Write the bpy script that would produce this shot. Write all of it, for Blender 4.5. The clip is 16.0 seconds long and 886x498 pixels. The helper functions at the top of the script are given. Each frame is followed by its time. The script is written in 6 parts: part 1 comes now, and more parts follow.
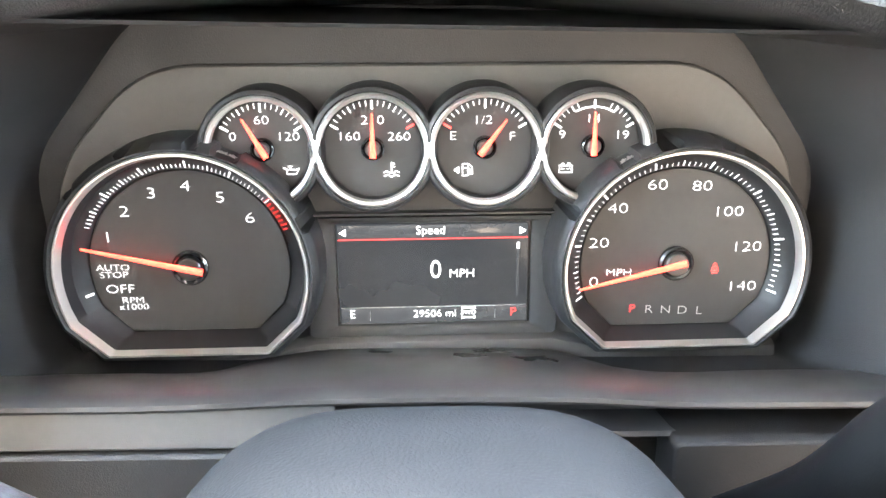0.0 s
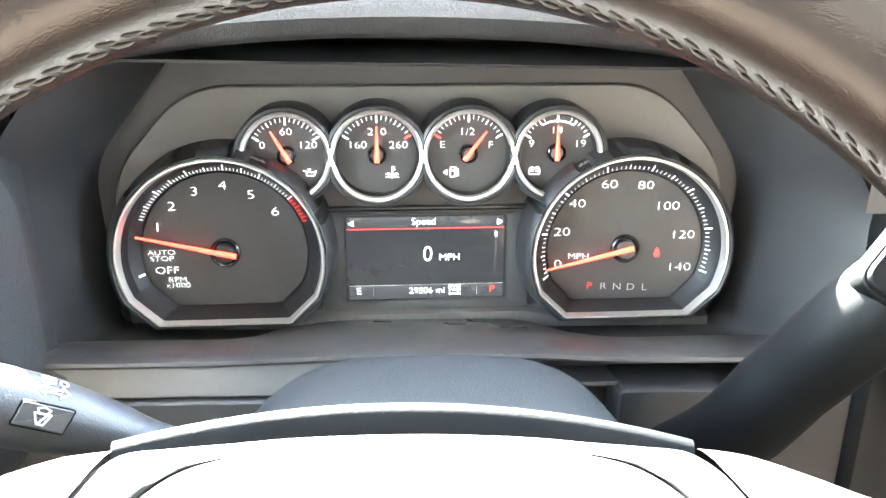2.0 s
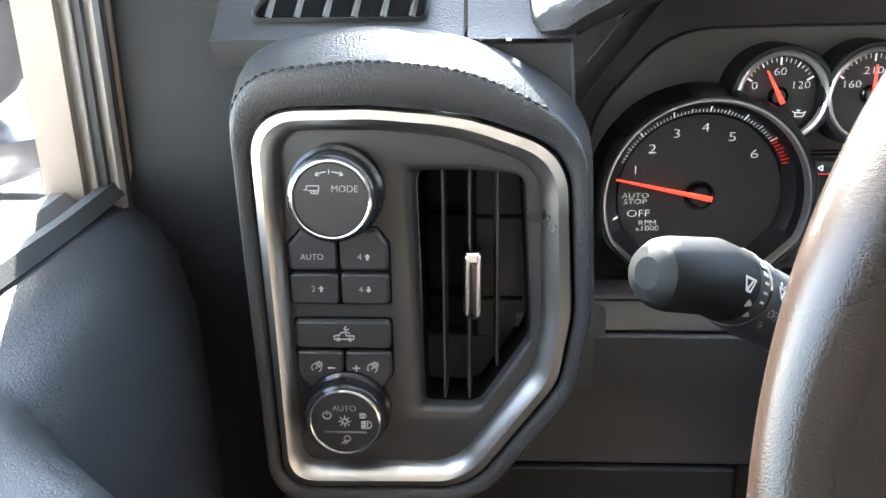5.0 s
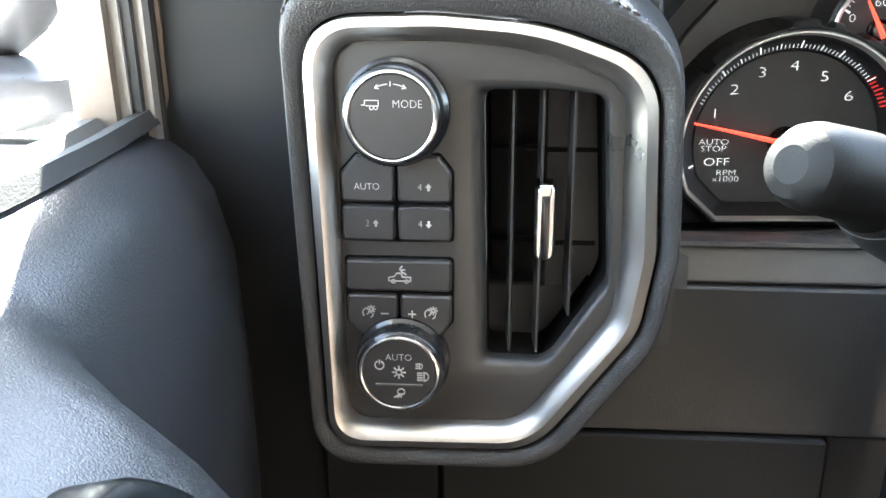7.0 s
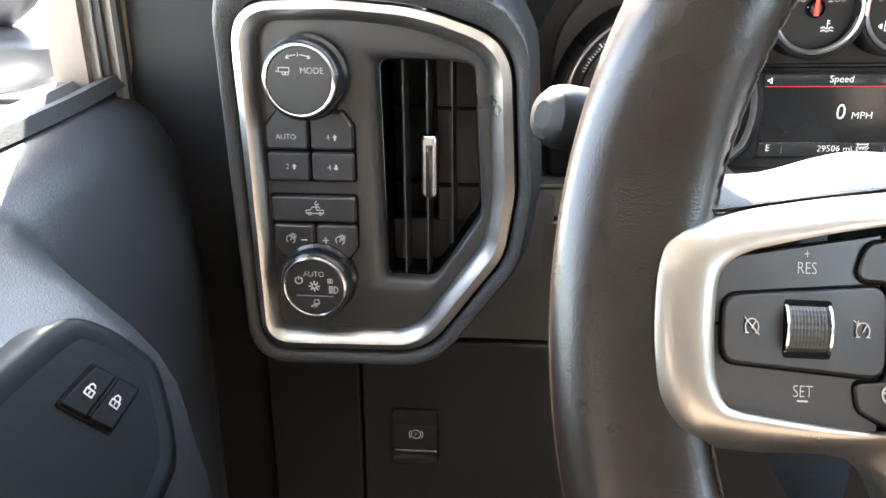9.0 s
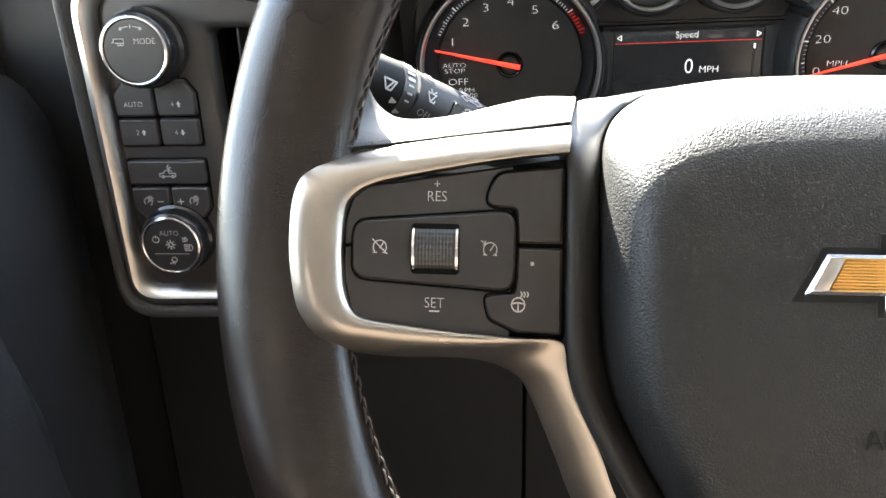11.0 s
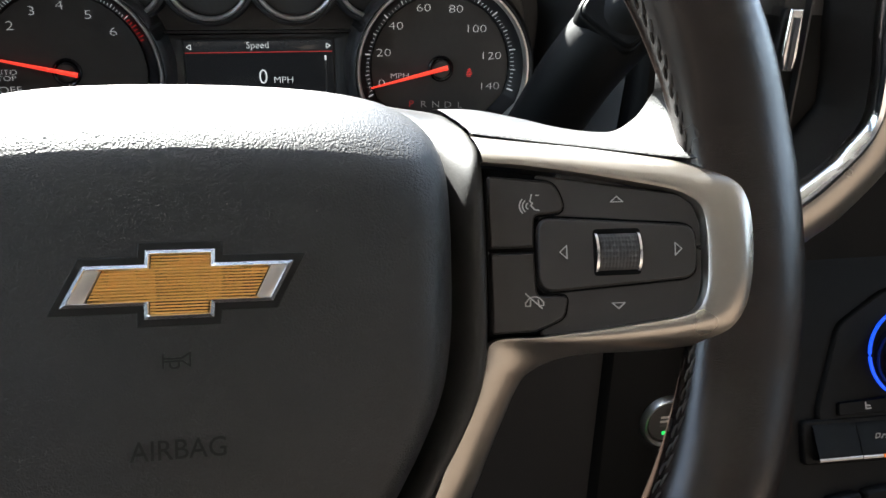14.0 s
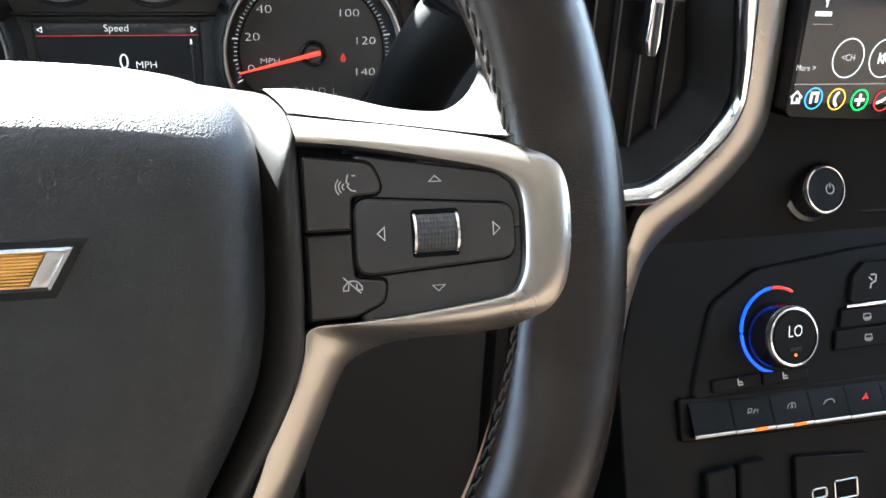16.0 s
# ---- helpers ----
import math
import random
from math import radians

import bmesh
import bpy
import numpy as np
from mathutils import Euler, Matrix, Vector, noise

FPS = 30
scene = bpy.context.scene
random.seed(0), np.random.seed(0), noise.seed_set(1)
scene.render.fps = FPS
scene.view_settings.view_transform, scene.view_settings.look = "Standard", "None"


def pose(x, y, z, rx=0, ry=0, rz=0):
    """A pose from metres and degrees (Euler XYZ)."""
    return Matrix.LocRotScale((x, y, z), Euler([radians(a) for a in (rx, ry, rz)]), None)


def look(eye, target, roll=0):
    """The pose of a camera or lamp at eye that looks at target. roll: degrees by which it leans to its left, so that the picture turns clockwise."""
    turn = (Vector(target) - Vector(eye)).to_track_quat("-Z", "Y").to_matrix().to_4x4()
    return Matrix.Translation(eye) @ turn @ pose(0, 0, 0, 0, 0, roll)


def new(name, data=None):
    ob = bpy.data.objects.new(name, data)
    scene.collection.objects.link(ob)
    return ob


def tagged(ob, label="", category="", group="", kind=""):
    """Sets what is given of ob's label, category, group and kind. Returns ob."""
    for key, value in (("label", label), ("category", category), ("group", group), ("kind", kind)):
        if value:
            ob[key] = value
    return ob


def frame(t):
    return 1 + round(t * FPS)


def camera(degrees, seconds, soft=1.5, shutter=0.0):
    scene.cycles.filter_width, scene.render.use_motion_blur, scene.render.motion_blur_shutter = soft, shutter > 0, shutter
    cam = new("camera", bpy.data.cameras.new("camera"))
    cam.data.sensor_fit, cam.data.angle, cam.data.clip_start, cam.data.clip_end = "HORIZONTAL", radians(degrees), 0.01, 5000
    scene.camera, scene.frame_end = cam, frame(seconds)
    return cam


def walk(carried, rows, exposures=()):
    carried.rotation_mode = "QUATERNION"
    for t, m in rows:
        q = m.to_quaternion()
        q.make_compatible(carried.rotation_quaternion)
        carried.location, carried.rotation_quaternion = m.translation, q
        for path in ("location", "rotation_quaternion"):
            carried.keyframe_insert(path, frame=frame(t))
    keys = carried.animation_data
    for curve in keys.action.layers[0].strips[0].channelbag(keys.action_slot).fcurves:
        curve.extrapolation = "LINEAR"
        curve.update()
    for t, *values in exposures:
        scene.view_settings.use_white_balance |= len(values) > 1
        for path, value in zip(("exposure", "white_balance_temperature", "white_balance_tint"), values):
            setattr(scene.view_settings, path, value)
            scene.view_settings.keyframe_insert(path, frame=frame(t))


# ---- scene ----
cam = camera(58.99, 16.0)
PATH = [
    (0, (0.00284, -0.02120, 0.77285), (0.11440, 1.89215, 0.20131), 0.886),
    (0.5, (0.00453, -0.02467, 0.77174), (0.11399, 1.89017, 0.20483), 0.759),
    (1, (0.00401, -0.03384, 0.77594), (0.11709, 1.87954, 0.20482), 0.847),
    (1.5, (0.00011, -0.06700, 0.78651), (0.13029, 1.84414, 0.21153), 0.595),
    (2, (-0.00764, -0.10220, 0.79766), (0.15034, 1.79834, 0.19516), 1.227),
    (2.5, (-0.02594, -0.14854, 0.81294), (0.10213, 1.74478, 0.18130), 1.034),
    (3, (-0.05170, -0.16688, 0.82514), (0.04366, 1.71404, 0.15204), 0.911),
    (3.5, (-0.10668, -0.17395, 0.82808), (-0.04612, 1.70346, 0.14130), 1.206),
    (4, (-0.16136, -0.16407, 0.82024), (-0.15761, 1.72463, 0.16239), 0.721),
    (4.5, (-0.20313, -0.14088, 0.80054), (-0.22971, 1.75473, 0.16337), 0.265),
    (5, (-0.23673, -0.11133, 0.76661), (-0.31800, 1.79065, 0.15353), -0.505),
    (5.2, (-0.24673, -0.10115, 0.75469), (-0.35590, 1.79565, 0.12998), -0.680),
    (7.3, (-0.25766, -0.08461, 0.72075), (-0.39716, 1.81959, 0.12530), -0.103),
    (7.5, (-0.25773, -0.08789, 0.71746), (-0.38656, 1.81927, 0.12911), -0.072),
    (8, (-0.24762, -0.11246, 0.72332), (-0.38086, 1.79065, 0.12298), 0.105),
    (8.5, (-0.22558, -0.14213, 0.73284), (-0.37021, 1.74924, 0.09896), 0.292),
    (9, (-0.19756, -0.16637, 0.73693), (-0.34813, 1.70668, 0.05210), 0.055),
    (9.2, (-0.18727, -0.17463, 0.73750), (-0.33472, 1.69346, 0.03855), 0.017),
    (11.3, (-0.09799, -0.19065, 0.73587), (-0.25099, 1.65415, -0.02128), -1.857),
    (11.5, (-0.09398, -0.19073, 0.73595), (-0.23306, 1.65253, -0.02761), -1.539),
    (12, (-0.07678, -0.19192, 0.73626), (-0.14625, 1.65240, -0.03424), -1.210),
    (12.5, (-0.05210, -0.19441, 0.73415), (0.00741, 1.65130, -0.03384), -0.549),
    (13, (-0.02787, -0.19839, 0.73436), (0.14703, 1.64845, -0.01303), -0.357),
    (13.5, (-0.00333, -0.19698, 0.73417), (0.28003, 1.64035, -0.00333), 0.234),
    (14, (0.02481, -0.19387, 0.73440), (0.44064, 1.62359, 0.01056), 1.886),
    (14.5, (0.04368, -0.19190, 0.73321), (0.55480, 1.59629, -0.00238), 2.672),
    (15, (0.05493, -0.19133, 0.73082), (0.63172, 1.57924, 0.00117), 2.948),
    (15.5, (0.05923, -0.19072, 0.72863), (0.66180, 1.57165, -0.00004), 3.038),
    (16, (0.05736, -0.19545, 0.72968), (0.65993, 1.56508, -0.00343), 2.871),
]
EXPOSURES = [(0.0, 7.6, 6450, 6.0), (1.0, 7.77, 6350, 4.0), (1.5, 7.82, 6250, 2.0), (2.0, 7.62, 6250, 2.0), (2.5, 6.35, 6400, 5.0), (3.0, 4.3, 6425, 5.0), (3.5, 3.45, 6450, 5.0), (4.0, 3.43, 6450, 5.0), (4.5, 4.03, 6450, 5.0), (5.0, 5.65, 6150, 4.0), (7.5, 6.2, 6233, 2.3), (9.0, 5.85, 6400, 6.0), (11.5, 5.27, 6500, 6.0), (12.5, 5.1, 6355, 6.0), (13.0, 4.65, 6342, 6.0), (13.5, 4.35, 6320, 6.0), (14.0, 4.35, 6195, 5.0), (14.5, 4.9, 6040, 4.0), (15.0, 5.13, 5983, 4.0), (16.0, 5.12, 5950, 4.0)]
walk(cam, [(t, look(eye, target, roll)) for t, eye, target, roll in PATH], EXPOSURES)

# ---- world and sun ----
SUN_ELEVATION, SUN_AZIMUTH = 39.5, 21.0   # azimuth: degrees from straight ahead towards the left
world = bpy.data.worlds.new("sky")
scene.world = world
world.use_nodes = True
wn = world.node_tree.nodes
sky = wn.new("ShaderNodeTexSky")
sky.sky_type = "NISHITA"
sky.sun_disc = False
sky.sun_elevation = radians(SUN_ELEVATION)
sky.sun_rotation = radians(-SUN_AZIMUTH)
soft = wn.new("ShaderNodeHueSaturation")
soft.inputs["Saturation"].default_value = 0.62
world.node_tree.links.new(sky.outputs["Color"], soft.inputs["Color"])
world.node_tree.links.new(soft.outputs["Color"], wn["Background"].inputs["Color"])
wn["Background"].inputs["Strength"].default_value = 0.076
sun = new("sun", bpy.data.lights.new("sun", "SUN"))
sun.data.energy = 4.5
sun.data.angle = radians(0.6)
sun.data.color = (1.0, 0.95, 0.88)
sun.matrix_world = look((0, 0, 0), (math.sin(radians(SUN_AZIMUTH)) * math.cos(radians(SUN_ELEVATION)),
                                    -math.cos(radians(SUN_AZIMUTH)) * math.cos(radians(SUN_ELEVATION)), -math.sin(radians(SUN_ELEVATION))))


# ---- materials ----
def material(name, color, rough=0.5, metal=0.0, bump=0.0, scale=400.0, pattern="noise", var=0.15, emit=None, strength=0.0, rough_var=0.1, coat=0.0, stretch=(1, 1, 1), spec=0.5, distance=0.0005):
    """A node material: colour broken up at two scales, uneven gloss, and a grain in the relief."""
    m = bpy.data.materials.new(name)
    m.use_nodes = True
    n, l = m.node_tree.nodes, m.node_tree.links
    b = n["Principled BSDF"]
    b.inputs["Metallic"].default_value = metal
    b.inputs["Coat Weight"].default_value = coat
    b.inputs["Coat Roughness"].default_value = 0.08
    b.inputs["Specular IOR Level"].default_value = spec
    geo = n.new("ShaderNodeTexCoord")
    mapping = n.new("ShaderNodeMapping")
    mapping.inputs["Scale"].default_value = stretch
    l.new(geo.outputs["Object"], mapping.inputs["Vector"])
    big = n.new("ShaderNodeTexNoise")
    big.inputs["Scale"].default_value = 14.0
    big.inputs["Detail"].default_value = 5.0
    fine = n.new("ShaderNodeTexNoise")
    fine.inputs["Scale"].default_value = 260.0
    fine.inputs["Detail"].default_value = 2.0
    for tex in (big, fine):
        l.new(mapping.outputs["Vector"], tex.inputs["Vector"])
    mix = n.new("ShaderNodeMath")
    mix.operation = "MULTIPLY_ADD"
    l.new(fine.outputs["Fac"], mix.inputs[0])
    mix.inputs[1].default_value = 0.5
    l.new(big.outputs["Fac"], mix.inputs[2])
    ramp = n.new("ShaderNodeMapRange")
    ramp.inputs["From Min"].default_value, ramp.inputs["From Max"].default_value = 0.35, 1.15
    ramp.inputs["To Min"].default_value, ramp.inputs["To Max"].default_value = 1 - var, 1 + var
    l.new(mix.outputs["Value"], ramp.inputs["Value"])
    tint = n.new("ShaderNodeVectorMath")
    tint.operation = "SCALE"
    tint.inputs[0].default_value = color[:3]
    l.new(ramp.outputs["Result"], tint.inputs["Scale"])
    l.new(tint.outputs["Vector"], b.inputs["Base Color"])
    rr = n.new("ShaderNodeMapRange")
    rr.inputs["From Min"].default_value, rr.inputs["From Max"].default_value = 0.3, 0.7
    rr.inputs["To Min"].default_value, rr.inputs["To Max"].default_value = max(0.02, rough - rough_var), min(1.0, rough + rough_var)
    l.new(big.outputs["Fac"], rr.inputs["Value"])
    l.new(rr.outputs["Result"], b.inputs["Roughness"])
    if bump:
        bn = n.new("ShaderNodeBump")
        bn.inputs["Strength"].default_value = bump
        bn.inputs["Distance"].default_value = distance
        if pattern == "leather":
            tex = n.new("ShaderNodeTexVoronoi")
            tex.feature = "F1"
            tex.inputs["Scale"].default_value = scale
            wob = n.new("ShaderNodeTexNoise")
            wob.inputs["Scale"].default_value = scale * 0.35
            l.new(mapping.outputs["Vector"], wob.inputs["Vector"])
            add = n.new("ShaderNodeVectorMath")
            add.operation = "MULTIPLY_ADD"
            l.new(wob.outputs["Color"], add.inputs[0])
            add.inputs[1].default_value = (2.5 / scale,) * 3
            l.new(mapping.outputs["Vector"], add.inputs[2])
            l.new(add.outputs["Vector"], tex.inputs["Vector"])
            bn.invert = True
            l.new(tex.outputs["Distance"], bn.inputs["Height"])
        elif pattern == "lines":
            tex = n.new("ShaderNodeTexWave")
            tex.bands_direction = "Z"
            tex.inputs["Scale"].default_value = scale
            l.new(mapping.outputs["Vector"], tex.inputs["Vector"])
            l.new(tex.outputs["Fac"], bn.inputs["Height"])
        else:
            tex = n.new("ShaderNodeTexNoise")
            tex.inputs["Scale"].default_value = scale
            tex.inputs["Detail"].default_value = 3.0
            l.new(mapping.outputs["Vector"], tex.inputs["Vector"])
            l.new(tex.outputs["Fac"], bn.inputs["Height"])
        l.new(bn.outputs["Normal"], b.inputs["Normal"])
    if emit:
        b.inputs["Emission Color"].default_value = (*emit, 1)
        b.inputs["Emission Strength"].default_value = strength
    return m


M = {}
M["plastic"] = material("black_plastic", (0.019, 0.0192, 0.0203), 0.50, bump=0.25, scale=1400)
M["plastic_fine"] = material("satin_black_plastic", (0.0245, 0.0238, 0.0234), 0.36, bump=0.08, scale=1800)
M["plastic_gloss"] = material("gloss_black_plastic", (0.012, 0.012, 0.013), 0.16, bump=0.02, scale=300)
M["plastic_grey"] = material("grey_black_plastic", (0.062, 0.060, 0.057), 0.42, bump=0.15, scale=1500)
M["cluster_back"] = material("cluster_back_plastic", (0.084, 0.081, 0.077), 0.5, bump=0.15, scale=1600)
M["column"] = material("column_plastic", (0.0098, 0.0104, 0.0107), 0.66, bump=0.6, scale=900, spec=0.18)
M["lever"] = material("dull_lever_plastic", (0.0075, 0.0075, 0.0078), 0.58, bump=0.15, scale=1500, spec=0.14)
M["hub_plastic"] = material("hub_surround_plastic", (0.0165, 0.0156, 0.0148), 0.48, bump=0.1, scale=1500, spec=0.3)
M["key"] = material("wheel_key_plastic", (0.0205, 0.0178, 0.0162), 0.36, bump=0.06, scale=1800)
M["ring"] = material("bright_gauge_ring", (0.70, 0.69, 0.67), 0.34, metal=0.85, var=0.03, rough_var=0.05)
M["dash_leather"] = material("grained_dash_vinyl", (0.0235, 0.0235, 0.0245), 0.47, bump=0.32, scale=1000, pattern="leather", distance=0.0008, spec=0.42)
M["knee_vinyl"] = material("coarse_knee_vinyl", (0.0135, 0.0134, 0.0136), 0.52, bump=0.25, scale=1200, pattern="leather", distance=0.0007)
# satin, paler than its plastic: reflected window light is put into the colour
M["ledge"] = material("brightened_ledge_plastic", (0.072, 0.071, 0.069), 0.4, bump=0.1, scale=1500)
M["door_leather"] = material("grained_door_vinyl", (0.0225, 0.0240, 0.0262), 0.38, bump=0.22, scale=1300, pattern="leather", distance=0.0007, spec=0.55, rough_var=0.03)
M["cover_leather"] = material("grained_cover_vinyl", (0.0076, 0.0075, 0.0073), 0.50, spec=0.45, bump=0.30, scale=1500, pattern="leather", distance=0.0006)
M["rim_leather"] = material("worn_wheel_leather", (0.0105, 0.0066, 0.0048), 0.26, bump=0.12, scale=1900, spec=0.42, pattern="leather", distance=0.0005, rough_var=0.025)
M["satin"] = material("satin_metal_paint", (0.325, 0.295, 0.26), 0.30, metal=0.92, bump=0.03, scale=900, var=0.06, rough_var=0.05)
M["chrome"] = material("bright_chrome", (0.72, 0.72, 0.73), 0.18, metal=1.0, var=0.03, rough_var=0.04)
M["chrome_satin"] = material("satin_chrome", (0.47, 0.45, 0.425), 0.33, metal=1.0, bump=0.02, scale=700, var=0.05, rough_var=0.06)
M["dial"] = material("dial_face_print", (0.03, 0.029, 0.028), 0.62, bump=0.1, scale=2000)
M["dial_wall"] = material("dial_wall_satin", (0.014, 0.014, 0.015), 0.5, spec=0.35)
M["print"] = material("backlit_white_print", (0.6, 0.59, 0.58), 0.6, var=0.04, emit=(1, 1, 1), strength=0.0178)
M["print_dim"] = material("white_pad_print", (0.44, 0.43, 0.42), 0.6, var=0.06)
M["print_red"] = material("backlit_red_print", (0.5, 0.02, 0.02), 0.6, var=0.05, emit=(1.0, 0.05, 0.04), strength=0.0415)
M["needle"] = material("lit_orange_needle", (0.7, 0.085, 0.030), 0.45, var=0.05, emit=(1.0, 0.042, 0.028), strength=0.0504)
M["display"] = material("display_black", (0.010, 0.010, 0.0105), 0.22, emit=(0.16, 0.165, 0.18), strength=0.0022)
M["display_bar"] = material("display_header_bar", (0.014, 0.014, 0.0145), 0.22, emit=(0.22, 0.225, 0.24), strength=0.0032)
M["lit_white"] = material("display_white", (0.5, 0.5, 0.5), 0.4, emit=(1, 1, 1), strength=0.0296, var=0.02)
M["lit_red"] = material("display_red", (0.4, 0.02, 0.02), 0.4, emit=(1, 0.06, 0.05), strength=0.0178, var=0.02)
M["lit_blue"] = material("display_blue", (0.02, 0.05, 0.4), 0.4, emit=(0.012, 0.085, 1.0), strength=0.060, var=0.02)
M["gold"] = material("gold_emblem_plate", (0.86, 0.50, 0.13), 0.40, metal=0.30, bump=0.1, scale=1500, var=0.06)
M["stitch_dark"] = material("grey_brown_thread", (0.027, 0.023, 0.020), 0.75)
M["print_zone"] = material("dull_red_print", (0.32, 0.016, 0.016), 0.6, var=0.05, emit=(1.0, 0.05, 0.04), strength=0.012)
M["knee"] = material("dull_knee_plastic", (0.0095, 0.0094, 0.0096), 0.6, bump=0.3, scale=1200, spec=0.2)
# darker than the lever plastic; on the gear lever it stands in for shade
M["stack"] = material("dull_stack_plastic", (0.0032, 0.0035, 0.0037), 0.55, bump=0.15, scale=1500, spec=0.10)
M["bezel"] = material("teal_black_bezel_plastic", (0.0026, 0.0036, 0.0038), 0.45, bump=0.05, scale=1500, spec=0.09)
M["screen"] = material("dark_screen_glass", (0.0040, 0.0044, 0.0052), 0.12, spec=0.12, var=0.05, rough_var=0.03)
M["emboss"] = material("moulded_black_mark", (0.0085, 0.0084, 0.0081), 0.52, bump=0.1, scale=1500, spec=0.2)
M["gap"] = material("dark_gap", (0.004, 0.004, 0.004), 0.8, spec=0.05)
M["concrete"] = material("pale_concrete", (0.42, 0.4, 0.37), 0.85, bump=0.3, scale=60)
M["headliner"] = material("grey_headliner_cloth", (0.5, 0.48, 0.45), 0.9, bump=0.3, scale=900)
M["pillar"] = material("dark_pillar_trim", (0.010, 0.0098, 0.0095), 0.8, bump=0.3, scale=1200, spec=0.15)
M["post"] = material("brown_window_post", (0.10, 0.076, 0.058), 0.6, bump=0.2, scale=900)
M["post_light"] = material("grey_door_frame", (0.20, 0.188, 0.176), 0.5, bump=0.1, scale=700)
# darker than the hub plastic: shade behind the hub is put into the colour
M["hub_back"] = material("shade_black_hub_back", (0.0030, 0.0033, 0.0035), 0.7, bump=0.2, scale=1200, spec=0.08)
M["pillar_cloth"] = material("grey_pillar_cloth", (0.13, 0.13, 0.122), 0.9, bump=0.3, scale=1200)
M["carpet"] = material("black_carpet", (0.02, 0.02, 0.02), 0.95, bump=0.8, scale=700)
M["seat"] = material("brown_cabin_leather", (0.064, 0.050, 0.040), 0.5, bump=0.5, scale=1050, pattern="leather")
M["rubber"] = material("black_rubber", (0.014, 0.014, 0.014), 0.7, bump=0.2, scale=800)
M["mirror_shell"] = material("grey_mirror_shell", (0.07, 0.07, 0.076), 0.35, bump=0.1, scale=600)
M["paint"] = material("white_car_paint", (0.7, 0.7, 0.69), 0.3, coat=0.6, var=0.03)


# ---- mesh helpers ----
def mesh_of(name, bm, mat, sharp=35.0):
    me = bpy.data.meshes.new(name)
    bmesh.ops.recalc_face_normals(bm, faces=bm.faces)
    if sharp < 60:
        for f in bm.faces:
            if len(f.verts) > 4:
                for e in f.edges:
                    e.smooth = False
    bm.to_mesh(me)
    bm.free()
    hard = [not e.use_edge_sharp for e in me.edges]
    me.shade_smooth()
    me.set_sharp_from_angle(angle=radians(sharp))
    for e, h in zip(me.edges, hard):
        if not h:
            e.use_edge_sharp = True
    if mat:
        me.materials.append(mat)
    return me


def part(name, bm, mat, parent, label="", sharp=35.0):
    ob = new(name, mesh_of(name, bm, mat, sharp))
    ob.parent = parent
    if label:
        ob["label"] = label
    return ob


def thing(name, m, label, category, group="", kind=""):
    ob = new(name)
    ob.empty_display_size = 0.02
    ob.matrix_world = m
    return tagged(ob, label, category, group, kind)


def solid(name, bm, mat, label, category, kind="structure"):
    ob = new(name, mesh_of(name, bm, mat))
    return tagged(ob, label, category, "", kind)


def loft(rings, closed=True, cap_first=False, cap_last=False, loop=False, bm=None):
    bm = bm or bmesh.new()
    vs = [[bm.verts.new(p) for p in ring] for ring in rings]
    pairs = list(zip(vs, vs[1:])) + ([(vs[-1], vs[0])] if loop else [])
    for a, b in pairs:
        k = len(a)
        for i in range(k if closed else k - 1):
            j = (i + 1) % k
            bm.faces.new((a[i], a[j], b[j], b[i]))
    if cap_first:
        bm.faces.new(vs[0])
    if cap_last:
        bm.faces.new(vs[-1])
    return bm


def rounded(pts, r, n=5):
    """A closed outline with its corners rounded; r: one radius, or one for each corner."""
    out, k = [], len(pts)
    for i, p in enumerate(pts):
        p = Vector(p)
        a, b = Vector(pts[i - 1]), Vector(pts[(i + 1) % k])
        ri = r[i] if isinstance(r, (list, tuple)) else r
        da, db = a - p, b - p
        half = da.angle(db) / 2
        cut = min(ri / max(math.tan(half), 1e-4), da.length * 0.49, db.length * 0.49)
        s, e = p + da.normalized() * cut, p + db.normalized() * cut
        for q in range(n + 1):
            t = q / n
            out.append(tuple((1 - t) ** 2 * s + 2 * t * (1 - t) * p + t * t * e))
    return out


def inset(pts, d):
    """An outline moved inwards by d (outwards: minus)."""
    k = len(pts)
    area = sum(pts[i][0] * pts[(i + 1) % k][1] - pts[(i + 1) % k][0] * pts[i][1] for i in range(k))
    sign = 1 if area > 0 else -1
    out = []
    for i in range(k):
        a, p, b = Vector(pts[i - 1]), Vector(pts[i]), Vector(pts[(i + 1) % k])
        e1, e2 = (p - a), (b - p)
        if e1.length < 1e-7:
            e1 = e2
        if e2.length < 1e-7:
            e2 = e1
        e1, e2 = e1.normalized(), e2.normalized()
        n1, n2 = Vector((-e1.y, e1.x)) * sign, Vector((-e2.y, e2.x)) * sign
        nn = n1 + n2
        nn = nn.normalized() if nn.length > 1e-5 else n1
        out.append(tuple(p + nn * (d / max(0.5, nn.dot(n1)))))
    return out


def at(pts, y):
    return [(p[0], y, p[1]) for p in pts]


def plate(pts, front, back, bevel=0.0006, bm=None):
    """A plate with its outline in x and z, its face at y = front and its back at y = back, its front edge bevelled."""
    return loft([at(pts, back), at(pts, front + bevel), at(inset(pts, bevel * 0.3), front + bevel * 0.3), at(inset(pts, bevel * 0.75), front)], cap_first=True, cap_last=True, bm=bm)


